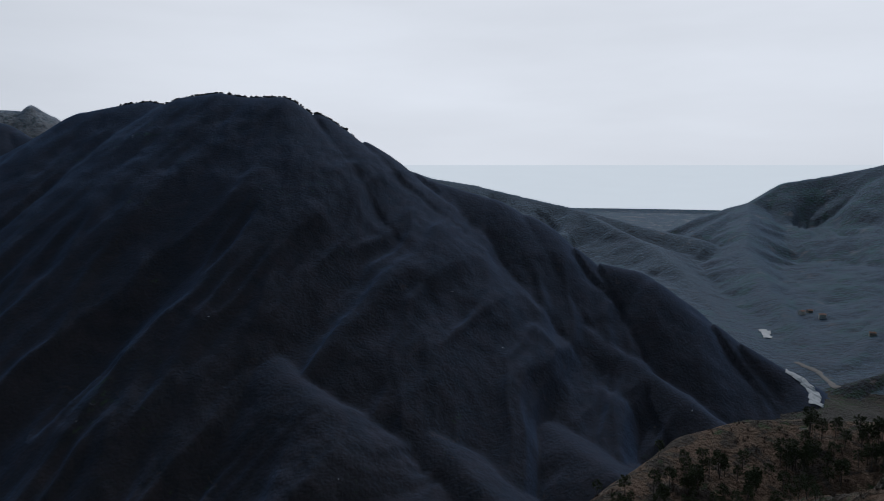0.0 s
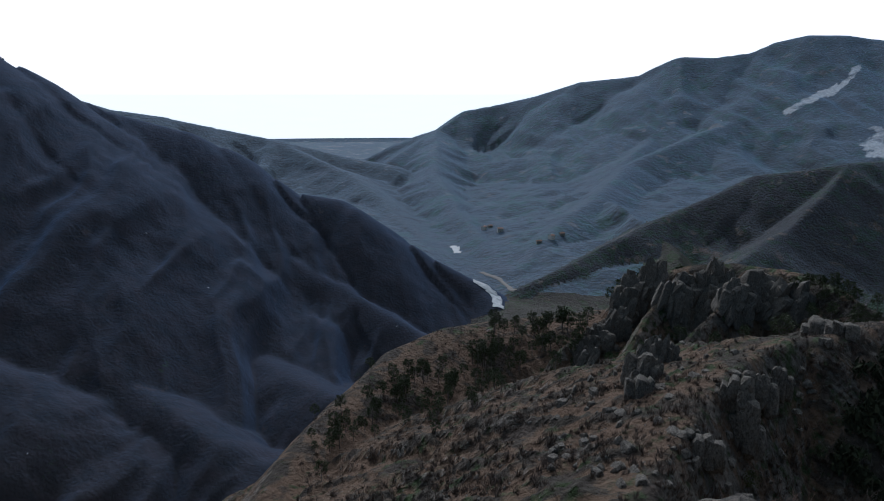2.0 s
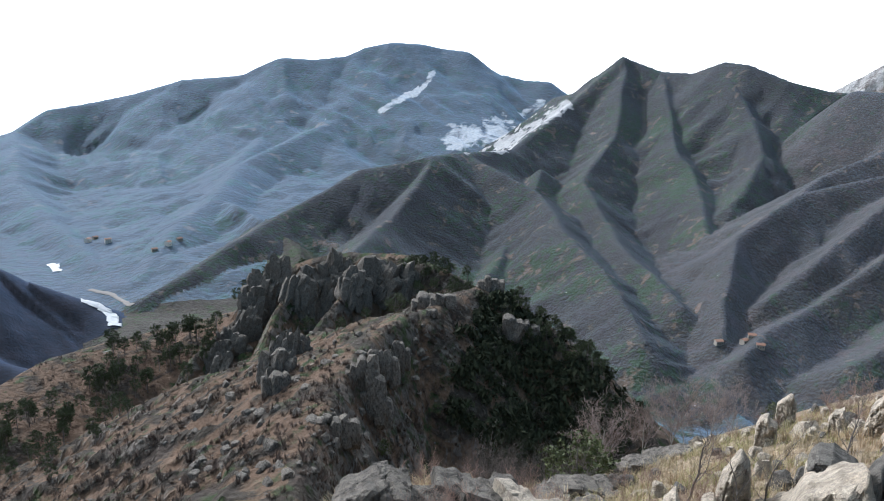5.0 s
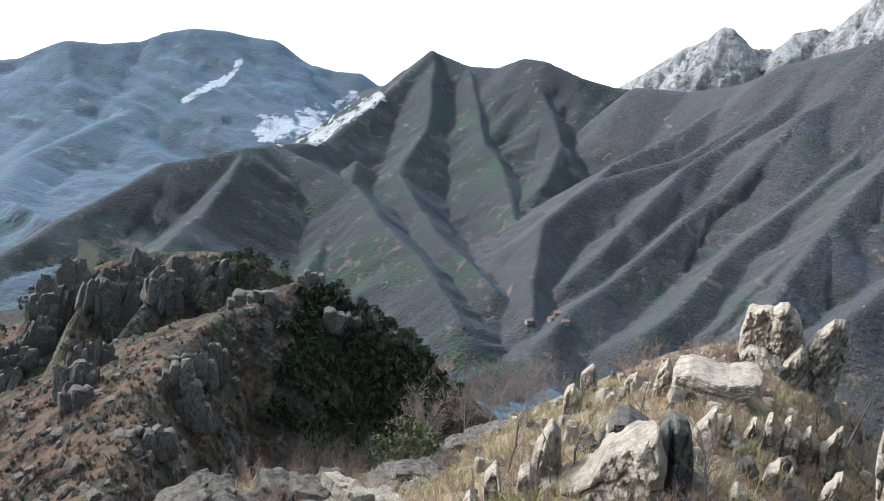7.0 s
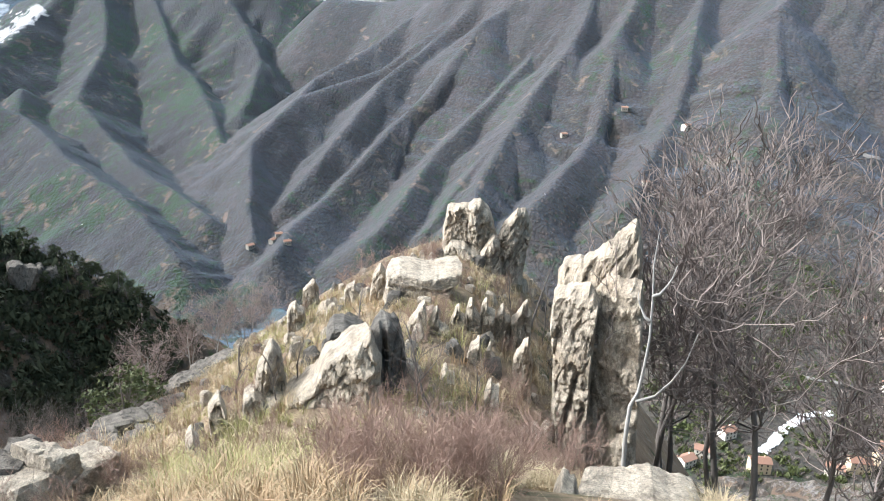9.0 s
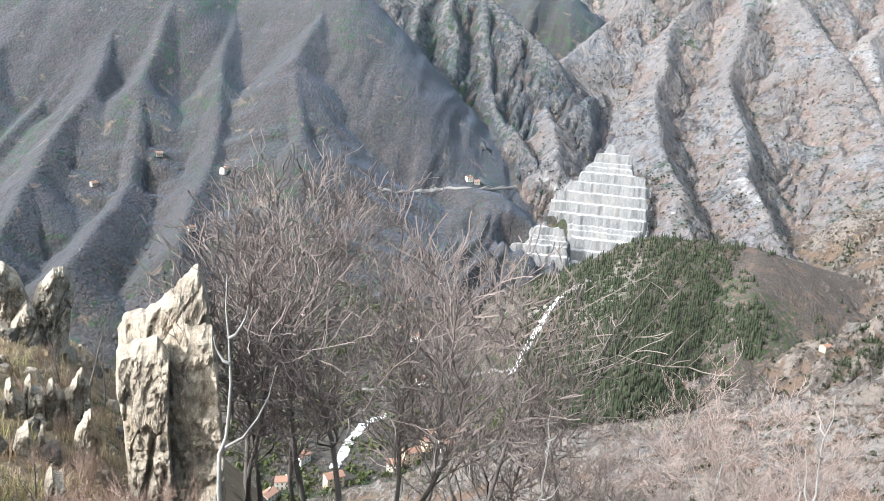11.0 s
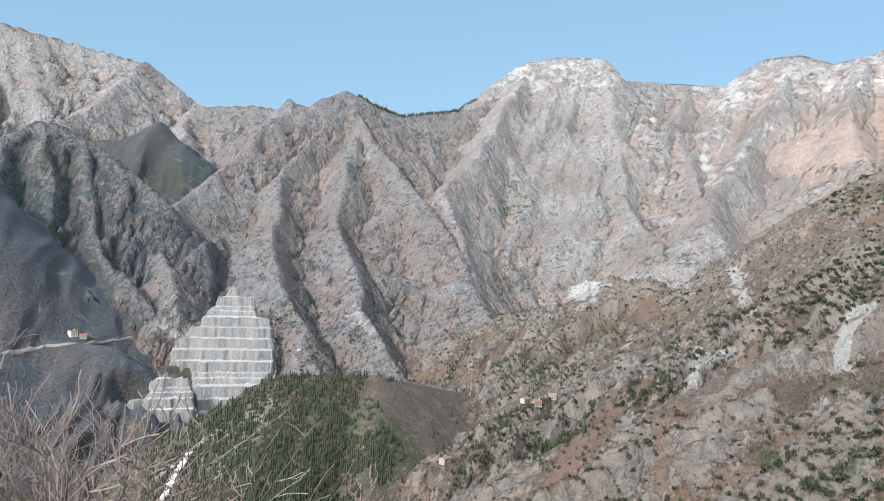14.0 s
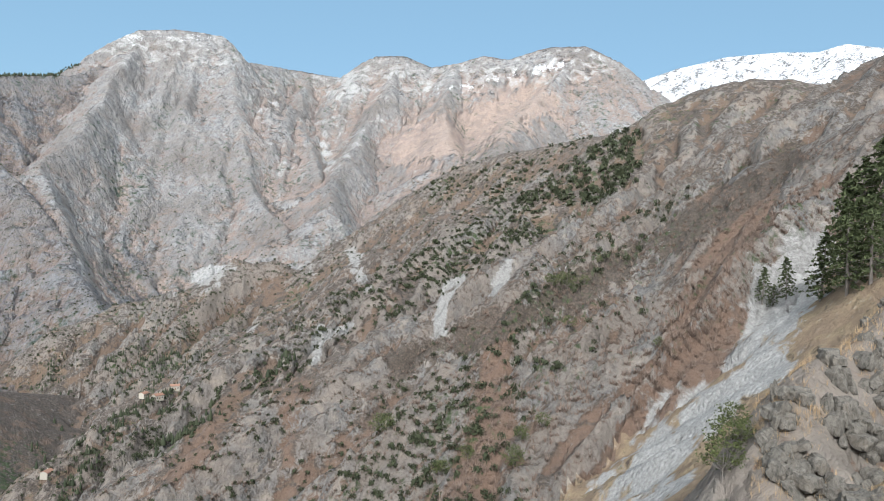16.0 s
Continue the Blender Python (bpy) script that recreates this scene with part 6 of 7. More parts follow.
SNAG = dead_trunk("dead_snag", "pale barkless dead trunk with few broken boughs")
plant([SNAG], [(0, 111.4, 8.4, tree_top(111.4, 8.4, -15.6), -112), (0, 139.5, 13, tree_top(139.5, 13, -24.5), 160), (0, 160.6, 11, tree_top(160.6, 11, -19.6), 300)])
PINK = bare_tree("bare_tree", "leafless tree with pale pinkish twigs", 52, M_PALEBARK, M_PINKTWIG, 4, (0.0, 0.1), 1.2, 0.009, 1, 0.0009, (0.36, 0.58), 0.3)
plant([PINK], [(0, 155.0, 13, tree_top(155, 13, -16.8), 0), (0, 158.4, 12, tree_top(158.4, 12, -19.0), 90), (0, 150.2, 15, tree_top(150.2, 15, -22.0), 190), (0, 162.6, 13, tree_top(162.6, 13, -22.5), 250),
               (0, 145.0, 17, tree_top(145, 17, -22.5), 30), (0, 69.2, 27, 4.2, 60), (0, 71.8, 30, 4.6, 120), (0, 73.6, 28, 4.2, 200), (0, 66.6, 36, 4.4, 250), (0, 75.2, 29, 3.4, 15), (0, 76.8, 31, 3.6, 145), (0, 78.4, 30, 2.8, 280)])
SHRUBS = [bare_tree("bare_shrub", "low tangle of thin reddish leafless stems", 61 + s, M_REDTWIG, M_REDTWIG, 2, (0.0, 0.0), 1.5, 0.007, 5, 0.0018) for s in range(2)]
SHRUBS += [bare_tree("bare_shrub", "grey-brown leafless shrub thicket in the gully", 65, M_TWIG, M_TWIG, 2, (0.0, 0.0), 1.4, 0.007, 5)]
random.seed(9)
where = [(k % 2, random.uniform(87, 104), random.uniform(3.8, 7.6), random.uniform(0.45, 0.9), random.uniform(0, 360)) for k in range(46)]
where += [(k % 2, random.uniform(100, 109), random.uniform(6.5, 10), random.uniform(0.7, 1.3), random.uniform(0, 360)) for k in range(10)]
where += [(k % 2, random.uniform(82, 99), random.uniform(22, 30), random.uniform(0.8, 1.5), random.uniform(0, 360)) for k in range(16)]
where += [(2, random.uniform(52, 66), random.uniform(22, 48), random.uniform(2.2, 3.6), random.uniform(0, 360)) for k in range(34)]
where += [(2, random.uniform(55, 67), random.uniform(120, 145), random.uniform(2.5, 4.5), random.uniform(0, 360)) for k in range(26)]
where += [(2, random.uniform(140, 166), random.uniform(9, 16), random.uniform(1.0, 1.7), random.uniform(0, 360)) for k in range(8)]
where += [(k % 2, random.uniform(70, 104), random.uniform(10, 30), random.uniform(0.4, 1.0), random.uniform(0, 360)) for k in range(36)]
where += [(k % 2, random.uniform(52, 80), random.uniform(5, 11), random.uniform(0.4, 0.8), random.uniform(0, 360)) for k in range(26)]
plant(SHRUBS, where)


# ---- conifers ----
def tuft(verts, faces, at, size, rng, down=0.0):
    """A spray of needles: three crossing blades."""
    for _ in range(3):
        a = Vector((rng.uniform(-1, 1), rng.uniform(-1, 1), rng.uniform(-0.6, 0.6) - down)).normalized() * size
        b = a.orthogonal().normalized() * size * 0.45
        b.rotate(Matrix.Rotation(rng.uniform(0, 6.28), 3, a.normalized()))
        k = len(verts)
        verts += [at - a * 0.4 + b, at - a * 0.4 - b, at + a]
        faces.append((k, k + 1, k + 2))


def conifer(name, label, seed, kind, material):
    """A tree one metre high: trunk, boughs and a crown of needle sprays."""
    rng = random.Random(seed)
    tv, tf, cv, cf = [], [], [], []
    lean = Vector((rng.uniform(-0.05, 0.05), rng.uniform(-0.05, 0.05), 0))
    for i in range(6):
        a, b = Vector((0, 0, i / 6 - 0.03)) + lean * i / 6, Vector((0, 0, (i + 1) / 6)) + lean * (i + 1) / 6
        tube(tv, tf, a, b, 0.022 * (1 - i / 7), 0.022 * (1 - (i + 1) / 7), 6)
    if kind == "pine":
        for _ in range(26):
            z, c = rng.uniform(0.4, 0.97), rng.uniform(0, 6.28)
            reach = 0.24 * math.sqrt(max(0.05, 1 - ((z - 0.6) / 0.4) ** 2)) * rng.uniform(0.6, 1.1)
            tip = Vector((math.cos(c) * reach, math.sin(c) * reach, z)) + lean * z
            tube(tv, tf, Vector((0, 0, z - 0.07)) + lean * z, tip, 0.006, 0.003, 3)
            for _ in range(12):
                tuft(cv, cf, tip + Vector((rng.gauss(0, 0.05), rng.gauss(0, 0.05), rng.gauss(0.0, 0.035))), rng.uniform(0.03, 0.055), rng)
    elif kind == "fir":
        for i in range(46):
            z, c = 0.1 + 0.88 * (i / 46) ** 0.9, i * 2.4 + rng.uniform(-0.4, 0.4)
            reach = 0.32 * (1 - z) ** 0.8 * rng.uniform(0.75, 1.1) + 0.015
            tip = Vector((math.cos(c) * reach, math.sin(c) * reach, z - reach * 0.22)) + lean * z
            root = Vector((0, 0, z)) + lean * z
            tube(tv, tf, root, tip, 0.005, 0.002, 3)
            for s in range(8):
                q = root.lerp(tip, 0.25 + 0.75 * s / 7)
                tuft(cv, cf, q + Vector((rng.gauss(0, 0.012), rng.gauss(0, 0.012), rng.gauss(0, 0.01))), rng.uniform(0.025, 0.05), rng, 0.35)
    else:
        for _ in range(26):
            c, z = rng.uniform(0, 6.28), rng.uniform(0.3, 0.95)
            reach = 0.5 * math.sqrt(max(0.05, 1 - ((z - 0.6) / 0.42) ** 2)) * rng.uniform(0.4, 1.0)
            tip = Vector((math.cos(c) * reach, math.sin(c) * reach, z))
            tube(tv, tf, Vector((0, 0, 0.25)), tip, 0.008, 0.003, 3)
            for _ in range(16):
                tuft(cv, cf, tip + Vector((rng.gauss(0, 0.09), rng.gauss(0, 0.09), rng.gauss(0, 0.07))), rng.uniform(0.03, 0.06), rng)
    root = new(name)
    part("trunk", mesh_of("trunk", tv, tf, M_BARK, False), root)
    part("crown", mesh_of("crown", cv, cf, material, True), root)
    return tagged(root, label, "bush" if "bush" in name else "tree")


PINES = [tagged(conifer("pine_tree", "slender dark green pine on a brown hillside", s, "pine", M_PINE), group="pines of the rocky hill") for s in (1, 2, 3)]
FIRS = [tagged(conifer("fir_tree", "dense dark green conifer with drooping boughs", s, "fir", M_PINE), group="conifers") for s in (4, 5)]
BUSHES = [conifer("evergreen_bush", "round dark evergreen bush on a stony edge", 6, "bush", M_LEAF)]
random.seed(12)
spots = []
for k in range(120):
    t = random.random()
    az, el = 13.0 + 22 * t + random.gauss(0, 1.0), -27.4 + 8.8 * t + random.gauss(0, 1.1) - 0.8 * math.sin(3.14 * t)
    p = surface(az, el, 48)
    d = math.hypot(p.x, p.y)
    if d < 300:
        spots.append((k % 3, az, d, random.uniform(3.0, 5.6) * d / 150, random.uniform(0, 360)))
spots += [(k % 3, az, d, h, k * 50) for k, (az, d, h) in enumerate(((38.6, 207, 7), (39.4, 212, 8), (40.2, 214, 8), (41.0, 214, 7), (41.8, 216, 6), (43.0, 216, 7), (44.0, 218, 7), (37.8, 205, 6),
                                                                    (46.0, 150, 5), (40.5, 135, 5), (43.4, 160, 5), (48.0, 160, 4.5), (34.0, 190, 6), (36.0, 200, 6)))]
PINE_SPOTS = spots
for k in range(46):                                  # pines and thickets behind the dome and down its far flank
    az = 50.5 + 8.5 * (k / 46) + random.uniform(-0.3, 0.3)
    spots_d = 190 - (az - 50.5) * 2.2 + random.uniform(-4, 5)
    PINE_SPOTS.append((k % 3, az, spots_d, random.uniform(3.0, 5.2), random.uniform(0, 360)))
for k in range(40):
    az = random.uniform(60, 68.5)
    PINE_SPOTS.append((k % 3, az, random.uniform(136, 150), random.uniform(2.6, 4.2), random.uniform(0, 360)))
plant(PINES, PINE_SPOTS)
spots = []
for az, low, top, d in ((217.6, 1.0, 8.8, 128), (218.2, 1.5, 10.4, 126), (217.6, 0.5, 7.2, 120), (219.6, 2.5, 11.5, 124), (220.6, 3, 12, 122), (216.0, 1.2, 6.2, 132), (212.2, 1.4, 4.2, 150),
                        (213.8, -0.2, 3.0, 146), (212.9, -0.6, 1.2, 150), (209.3, 0.4, 2.0, 170), (219.0, 2.2, 8.4, 118)):
    spots.append((int(az) % 2, az, d, max(2.5, d * (math.tan(radians(top)) - math.tan(radians(low)))), az * 13))
plant(FIRS, spots)
bush = [(0, 66.5, 20.5, 2.2, 0), (0, 67.6, 22, 1.6, 90), (0, 81.4, 27, 1.0, 40), (0, 56.0, 40, 2.0, 0), (0, 49.5, 92, 2.5, 50), (0, 50.6, 150, 5, 20)]
for az, el, size in ((197.6, -2.6, 4), (197.9, -4.2, 5), (196.6, -3.6, 4.4), (199.2, -3.0, 3.4), (198.2, -6.2, 4), (183.2, -15.6, 6), (184.0, -15.2, 4), (194.2, -17.2, 4), (194.8, -15.8, 3),
                     (196.4, -14.4, 3), (210.6, -13.0, 2.0), (210.3, -14.6, 2.4), (210.0, -16.2, 2.4), (211.2, -13.8, 1.6), (200.3, -1.0, 3), (188.4, -18.4, 4), (190.5, -16.8, 3), (205.0, -7.5, 2)):
    p = surface(az, el)
    bush.append((0, az, math.hypot(p.x, p.y), size, az * 31))
plant(BUSHES, bush)


# ---- scrub, woods and grass that nobody could count ----
def scatter(name, label, category, places, shape, material):
    """Many small growths in one mesh. places: x, y, z, size, turn; shape: vertices and faces of one."""
    sv, sf = np.array(shape[0], np.float32), np.array(shape[1], np.int32)
    pl = np.array(places, np.float32)
    rs = np.random.RandomState(len(pl))
    n = len(pl)
    c, s = np.cos(pl[:, 4]), np.sin(pl[:, 4])
    jit = 1 + 0.35 * (rs.rand(n, len(sv), 1).astype(np.float32) - 0.5)
    v = sv[None] * jit * pl[:, 3][:, None, None] * np.stack([0.8 + 0.4 * rs.rand(n), 0.8 + 0.4 * rs.rand(n), 0.8 + 0.5 * rs.rand(n)], 1)[:, None, :]
    x, y = v[..., 0] * c[:, None] - v[..., 1] * s[:, None], v[..., 0] * s[:, None] + v[..., 1] * c[:, None]
    v = np.stack([x, y, v[..., 2]], -1) + pl[:, None, :3]
    f = sf[None] + (np.arange(n) * len(sv))[:, None, None]
    me = bpy.data.meshes.new(name)
    me.vertices.add(n * len(sv))
    me.vertices.foreach_set("co", v.ravel().astype(np.float32))
    width = sf.shape[1]
    me.loops.add(f.size)
    me.loops.foreach_set("vertex_index", f.ravel().astype(np.int32))
    me.polygons.add(n * len(sf))
    me.polygons.foreach_set("loop_start", np.arange(0, f.size, width, dtype=np.int32))
    me.update(calc_edges=True)
    me.materials.append(material)
    return tagged(new(name, me), label, category, kind="stuff")


def seen_places(count, a0, a1, e0, e1, size, keep, seed, low=0.0):
    rng = random.Random(seed)
    out = []
    tries = 0
    while len(out) < count and tries < count * 12:
        tries += 1
        az, el = rng.uniform(a0, a1), rng.uniform(e0, e1)
        j = int(round((az + 36) * 6))
        rows = np.flatnonzero(EL[:, j] >= el)
        if not len(rows):
            continue
        i = rows[0]
        if keep(NAMES[WHO[i, j]] if WHO[i, j] >= 0 else "floor", i, j, rng):
            out.append((GX[i, j], GY[i, j], GZ[i, j] + low, size * rng.choice((0.55, 0.7, 0.85, 1.0, 1.0, 1.25, 1.5)), rng.uniform(0, 6.28)))
    return out


def patchy(cut, names, scale=0):
    return lambda n, i, j, rng: n in names and N2[i, j] * 0.6 + N1[i, j] * 0.6 + rng.uniform(-0.25, 0.25) > cut


v0, f0 = icosphere(1)
SHRUB = ((v0 * np.array([1, 1, 0.8]) + np.array([0, 0, 0.4])), f0)
ring = [(math.cos(a) * 0.34, math.sin(a) * 0.34, 0.0) for a in np.linspace(0, 6.28, 7)[:-1]]
mid = [(math.cos(a + 0.5) * 0.26, math.sin(a + 0.5) * 0.26, 0.42) for a in np.linspace(0, 6.28, 7)[:-1]]
leaf_rng = np.random.RandomState(17)
LEAFY = ([], [])
for _ in range(30):                                  # a ragged bush of leafy sprays
    way = leaf_rng.normal(size=3)
    way = way / np.linalg.norm(way) * leaf_rng.uniform(0.35, 1.0) ** 0.5
    at = np.array([way[0] * 0.85, way[1] * 0.85, 0.45 + 0.55 * way[2]])
    LEAFY[1].append(tuple(range(len(LEAFY[0]), len(LEAFY[0]) + 3)))
    LEAFY[0].extend(tuple(at + leaf_rng.normal(size=3) * 0.3) for _ in range(3))
TWIGGY = ([], [])
for _ in range(18):                                  # a fan of thin bare stems
    c, out, high = leaf_rng.uniform(0, 6.28), leaf_rng.uniform(0.15, 0.8), leaf_rng.uniform(0.5, 1.1)
    foot = np.array([leaf_rng.normal() * 0.1, leaf_rng.normal() * 0.1, -0.1])
    side = np.array([-math.sin(c), math.cos(c), 0]) * 0.045
    tip = foot + np.array([math.cos(c) * out, math.sin(c) * out, high])
    TWIGGY[1].append(tuple(range(len(TWIGGY[0]), len(TWIGGY[0]) + 3)))
    TWIGGY[0].extend((tuple(foot - side), tuple(foot + side), tuple(tip)))
SPIRE = (ring + mid + [(0, 0, 1.25)] * 1, [(i, (i + 1) % 6, 6 + i) for i in range(6)] + [((i + 1) % 6, 6 + (i + 1) % 6, 6 + i) for i in range(6)]
         + [(6 + i, 6 + (i + 1) % 6, 12) for i in range(6)])
ROCKY = ("quarry_mountain", "white_mountain", "brown_slopes")
scatter("hillside_scrub", "scattered dark green scrub on limestone slopes", "scrub", seen_places(5200, 136, 196, -21, 5.5, 1.7, patchy(-0.05, ROCKY), 1), LEAFY, M_SCRUB)
scatter("hillside_scrub", "sparse dark bushes on brown slopes", "scrub", seen_places(700, 160, 216, -22, 6, 0.9, patchy(0.1, ("brown_spur", "brown_slopes")), 2), LEAFY, M_SCRUB)
scatter("conifer_wood", "dense dark green conifers covering a conical hill", "wood", seen_places(6500, 136, 156, -32, -10.4, 3.9,
        lambda n, i, j, rng: n == "pine_hill" and AZD[0, j] < 153 + N2[i, j] * 9 and 0.6 * N2[i, j] + rng.uniform(-0.25, 0.25) > -0.22, 3), SPIRE, M_NEEDLE)
scatter("conifer_wood", "dark evergreen thicket on a crag ridge", "wood", seen_places(420, 185, 203, 3.5, 9.6, 3.2, patchy(-0.1, ("brown_slopes",)), 4), LEAFY, M_SCRUB)
scatter("conifer_wood", "patches of dark conifers on brown slopes", "wood", seen_places(700, 158, 182, -20, -9, 3.6, patchy(0.22, ("brown_slopes", "pine_hill")), 5), SPIRE, M_NEEDLE)

scatter("hillside_scrub", "dark evergreen thicket on the shaded side of the rocky hill", "scrub", seen_places(1500, 53, 72, -33, -16, 0.95,
        lambda n, i, j, rng: n == "rocky_hill" and RAD[i] > 100 and AZD[0, j] > 56 + 5 * N3[i, j] and N3[i, j] + rng.uniform(-0.3, 0.3) > -0.25, 6), LEAFY, M_SCRUB)

scatter("bare_scrub", "low leafless brown shrubs on the rocky hill", "scrub", seen_places(2600, 11, 66, -33, -14, 0.9,
        lambda n, i, j, rng: n == "rocky_hill" and N3[i, j] + 0.5 * N2[i, j] + rng.uniform(-0.4, 0.4) > 0.05, 13), TWIGGY, M_DARKTWIG)
scatter("bare_wood", "leafless trees and scrub over the valley floor", "wood", seen_places(3500, 100, 140, -36, -14, 3.0,
        lambda n, i, j, rng: n in ("floor", "ribbed_mountain") and RAD[i] > 250 and rng.uniform(-0.4, 0.4) + N2[i, j] > -0.2, 16), TWIGGY, M_HAZEL)
scatter("evergreen_wood", "green scrub round the village", "wood", seen_places(1400, 104, 140, -36, -16, 2.4,
        lambda n, i, j, rng: n == "floor" and RAD[i] > 250 and rng.uniform(-0.4, 0.4) + N2[i, j] > 0.1, 17), LEAFY, M_LEAF)
SLOPES = ("brown_spur", "rocky_spur", "brown_slopes")
scatter("bare_scrub", "leafless brown shrubs covering the slopes", "scrub", seen_places(9000, 146, 224, -32, 8, 1.1,
        lambda n, i, j, rng: n in SLOPES and RAD[i] < 700 and COVER[i, j, 2] < 0.4 and 0.7 * N3[i, j] + 0.5 * N2[i, j] + rng.uniform(-0.3, 0.3) > -0.1, 11), TWIGGY, M_BROWNTWIG)
scatter("hillside_scrub", "olive evergreen shrubs on the lower brown slopes", "scrub", seen_places(1000, 148, 196, -32, -11, 0.7,
        lambda n, i, j, rng: n in SLOPES and RAD[i] < 700 and 0.6 * N2[i, j] + 0.4 * N3[i, j] + rng.uniform(-0.6, 0.6) > 0.2, 12), LEAFY, M_SCRUB)
scatter("hill_stones", "many small grey stones lying in the grass of the rocky hill", "stones", seen_places(1500, 12, 56, -33, -15, 0.26,
        lambda n, i, j, rng: n == "rocky_hill" and STEEP[i, j] < 1.3 and N3[i, j] + rng.uniform(-0.5, 0.5) > 0.0, 9, -0.2), (v0 * np.array([1, 0.8, 0.75]), f0), M_GREY)
crest = []
rng = random.Random(8)
for k in range(260):
    az = rng.uniform(-24, -7)
    j = int(round((az + 36) * 6))
    i = int(np.argmax(np.where(RAD < 1450, EL[:, j], -99)))
    crest.append((GX[i, j] + rng.uniform(-2, 2), GY[i, j], GZ[i, j] - 1.0, rng.uniform(1.2, 3.0), rng.uniform(0, 6.28)))
scatter("summit_wood", "row of small bare trees along the wooded summit", "wood", crest, SHRUB, M_TWIG)

saddle = []
for k in range(420):                                 # a line of conifers along the saddle
    az = rng.uniform(150.8, 160.2)
    j = int(round((az + 36) * 6))
    i = int(np.argmax(np.where((RAD > 2000) & (RAD < 2900), EL[:, j], -99)))
    saddle.append((GX[i, j] + rng.uniform(-8, 8), GY[i, j] + rng.uniform(-4, 4), GZ[i, j] - 1.0, rng.uniform(5, 9), rng.uniform(0, 6.28)))
scatter("conifer_wood", "thin dark line of conifers along the high saddle", "wood", saddle, SPIRE, M_NEEDLE)

# dry grass of the ridge top


def tussock_mesh(name, label, spots, material):
    """Tufts of bent blades, each blade a narrow strip that ends in a point."""
    rs = np.random.RandomState(len(spots))
    sp = np.array(spots, np.float64)
    sp = np.repeat(sp, sp[:, 4].astype(int), axis=0)
    n = len(sp)
    a, size = rs.uniform(0, 6.28, n), sp[:, 3]
    out = np.stack([np.cos(a), np.sin(a), np.zeros(n)], 1)
    up = np.array([0, 0, 1.0])
    base = sp[:, :3] - up * 0.03 + out * (size * rs.uniform(0, 0.25, n))[:, None]
    long, bend = size * rs.uniform(0.7, 1.35, n), rs.uniform(0.2, 0.9, n)
    side = np.stack([-out[:, 1], out[:, 0], out[:, 2]], 1) * np.where(np.hypot(sp[:, 0], sp[:, 1]) < 8.2, 0.0013 + 0.005 * size, 0.0025 + 0.008 * size)[:, None]
    midp = base + up * (long * 0.6)[:, None] + out * (long * bend * 0.3)[:, None]
    tip = base + up * (long * (0.95 - 0.35 * bend))[:, None] + out * (long * bend * 0.85)[:, None]
    verts = np.stack([base - side, base + side, midp + side * 0.7, midp - side * 0.7, tip], 1).reshape(-1, 3)
    faces = (np.array([(0, 1, 2), (0, 2, 3), (3, 2, 4)])[None] + (np.arange(n) * 5)[:, None, None]).reshape(-1, 3)
    return tagged(new(name, mesh_of(name, verts, faces, material, True)), label, "grass", kind="stuff")


# where bare rock keeps the grass away
CLEAR = ((46, 65, 4.0, 7.4), (103, 119.5, 3.6, 5.7), (104, 111, 10.8, 12.4), (82, 88, 8.6, 10.0))


def tussock_spots(count, a0, a1, d0, d1, size, blades, seed):
    rng = random.Random(seed)
    out = []
    while len(out) < count:
        az, d = rng.uniform(a0, a1), d0 + (d1 - d0) * rng.random() ** 0.8
        p = over(az, d)
        patch = float(fbm(np.array([p.x / 1.3]), np.array([p.y / 1.3]), 3, seed + 40)[0])
        if patch + rng.uniform(-0.35, 0.35) < -0.05 or any(a < az < b and c < d < e for a, b, c, e in CLEAR):
            continue
        out.append((p.x, p.y, p.z, size * rng.uniform(0.5, 1.2) * (1 + 0.6 * patch), blades))
    return out


tussock_mesh("dry_grass", "long pale straw-coloured grass on the ridge top", tussock_spots(1500, 40, 122, 2.2, 8, 0.27, 32, 1) + tussock_spots(2600, 60, 108, 8, 32, 0.3, 11, 2), M_GRASS)
tussock_mesh("dry_grass", "rust-coloured dry grass between pale tufts", tussock_spots(480, 48, 116, 2.4, 8, 0.27, 28, 3) + tussock_spots(1600, 62, 106, 8, 30, 0.3, 10, 4), M_OCHRE)
tussock_mesh("green_grass", "tufts of half-green grass near the boulders", tussock_spots(260, 70, 92, 4.5, 9.8, 0.28, 26, 5) + tussock_spots(1300, 62, 98, 9, 30, 0.3, 10, 6), M_GREENGRASS)
tussock_mesh("dry_grass", "dry tufts growing on the grey outcrop", tussock_spots(1800, 212, 223, 36, 60, 0.45, 9, 7), M_OCHRE)


M_RUBBLE = plain_material("marble_rubble", (0.21, 0.21, 0.206), (0.33, 0.325, 0.317), 0.5, 0.9)


# ---- houses, quarry, streams and roads ----
def box(verts, faces, x0, x1, y0, y1, z0, z1):
    k = len(verts)
    verts += [(x0, y0, z0), (x1, y0, z0), (x1, y1, z0), (x0, y1, z0), (x0, y0, z1), (x1, y0, z1), (x1, y1, z1), (x0, y1, z1)]
    faces += [(k, k + 3, k + 2, k + 1), (k + 4, k + 5, k + 6, k + 7), (k, k + 1, k + 5, k + 4), (k + 1, k + 2, k + 6, k + 5), (k + 2, k + 3, k + 7, k + 6), (k + 3, k, k + 4, k + 7)]


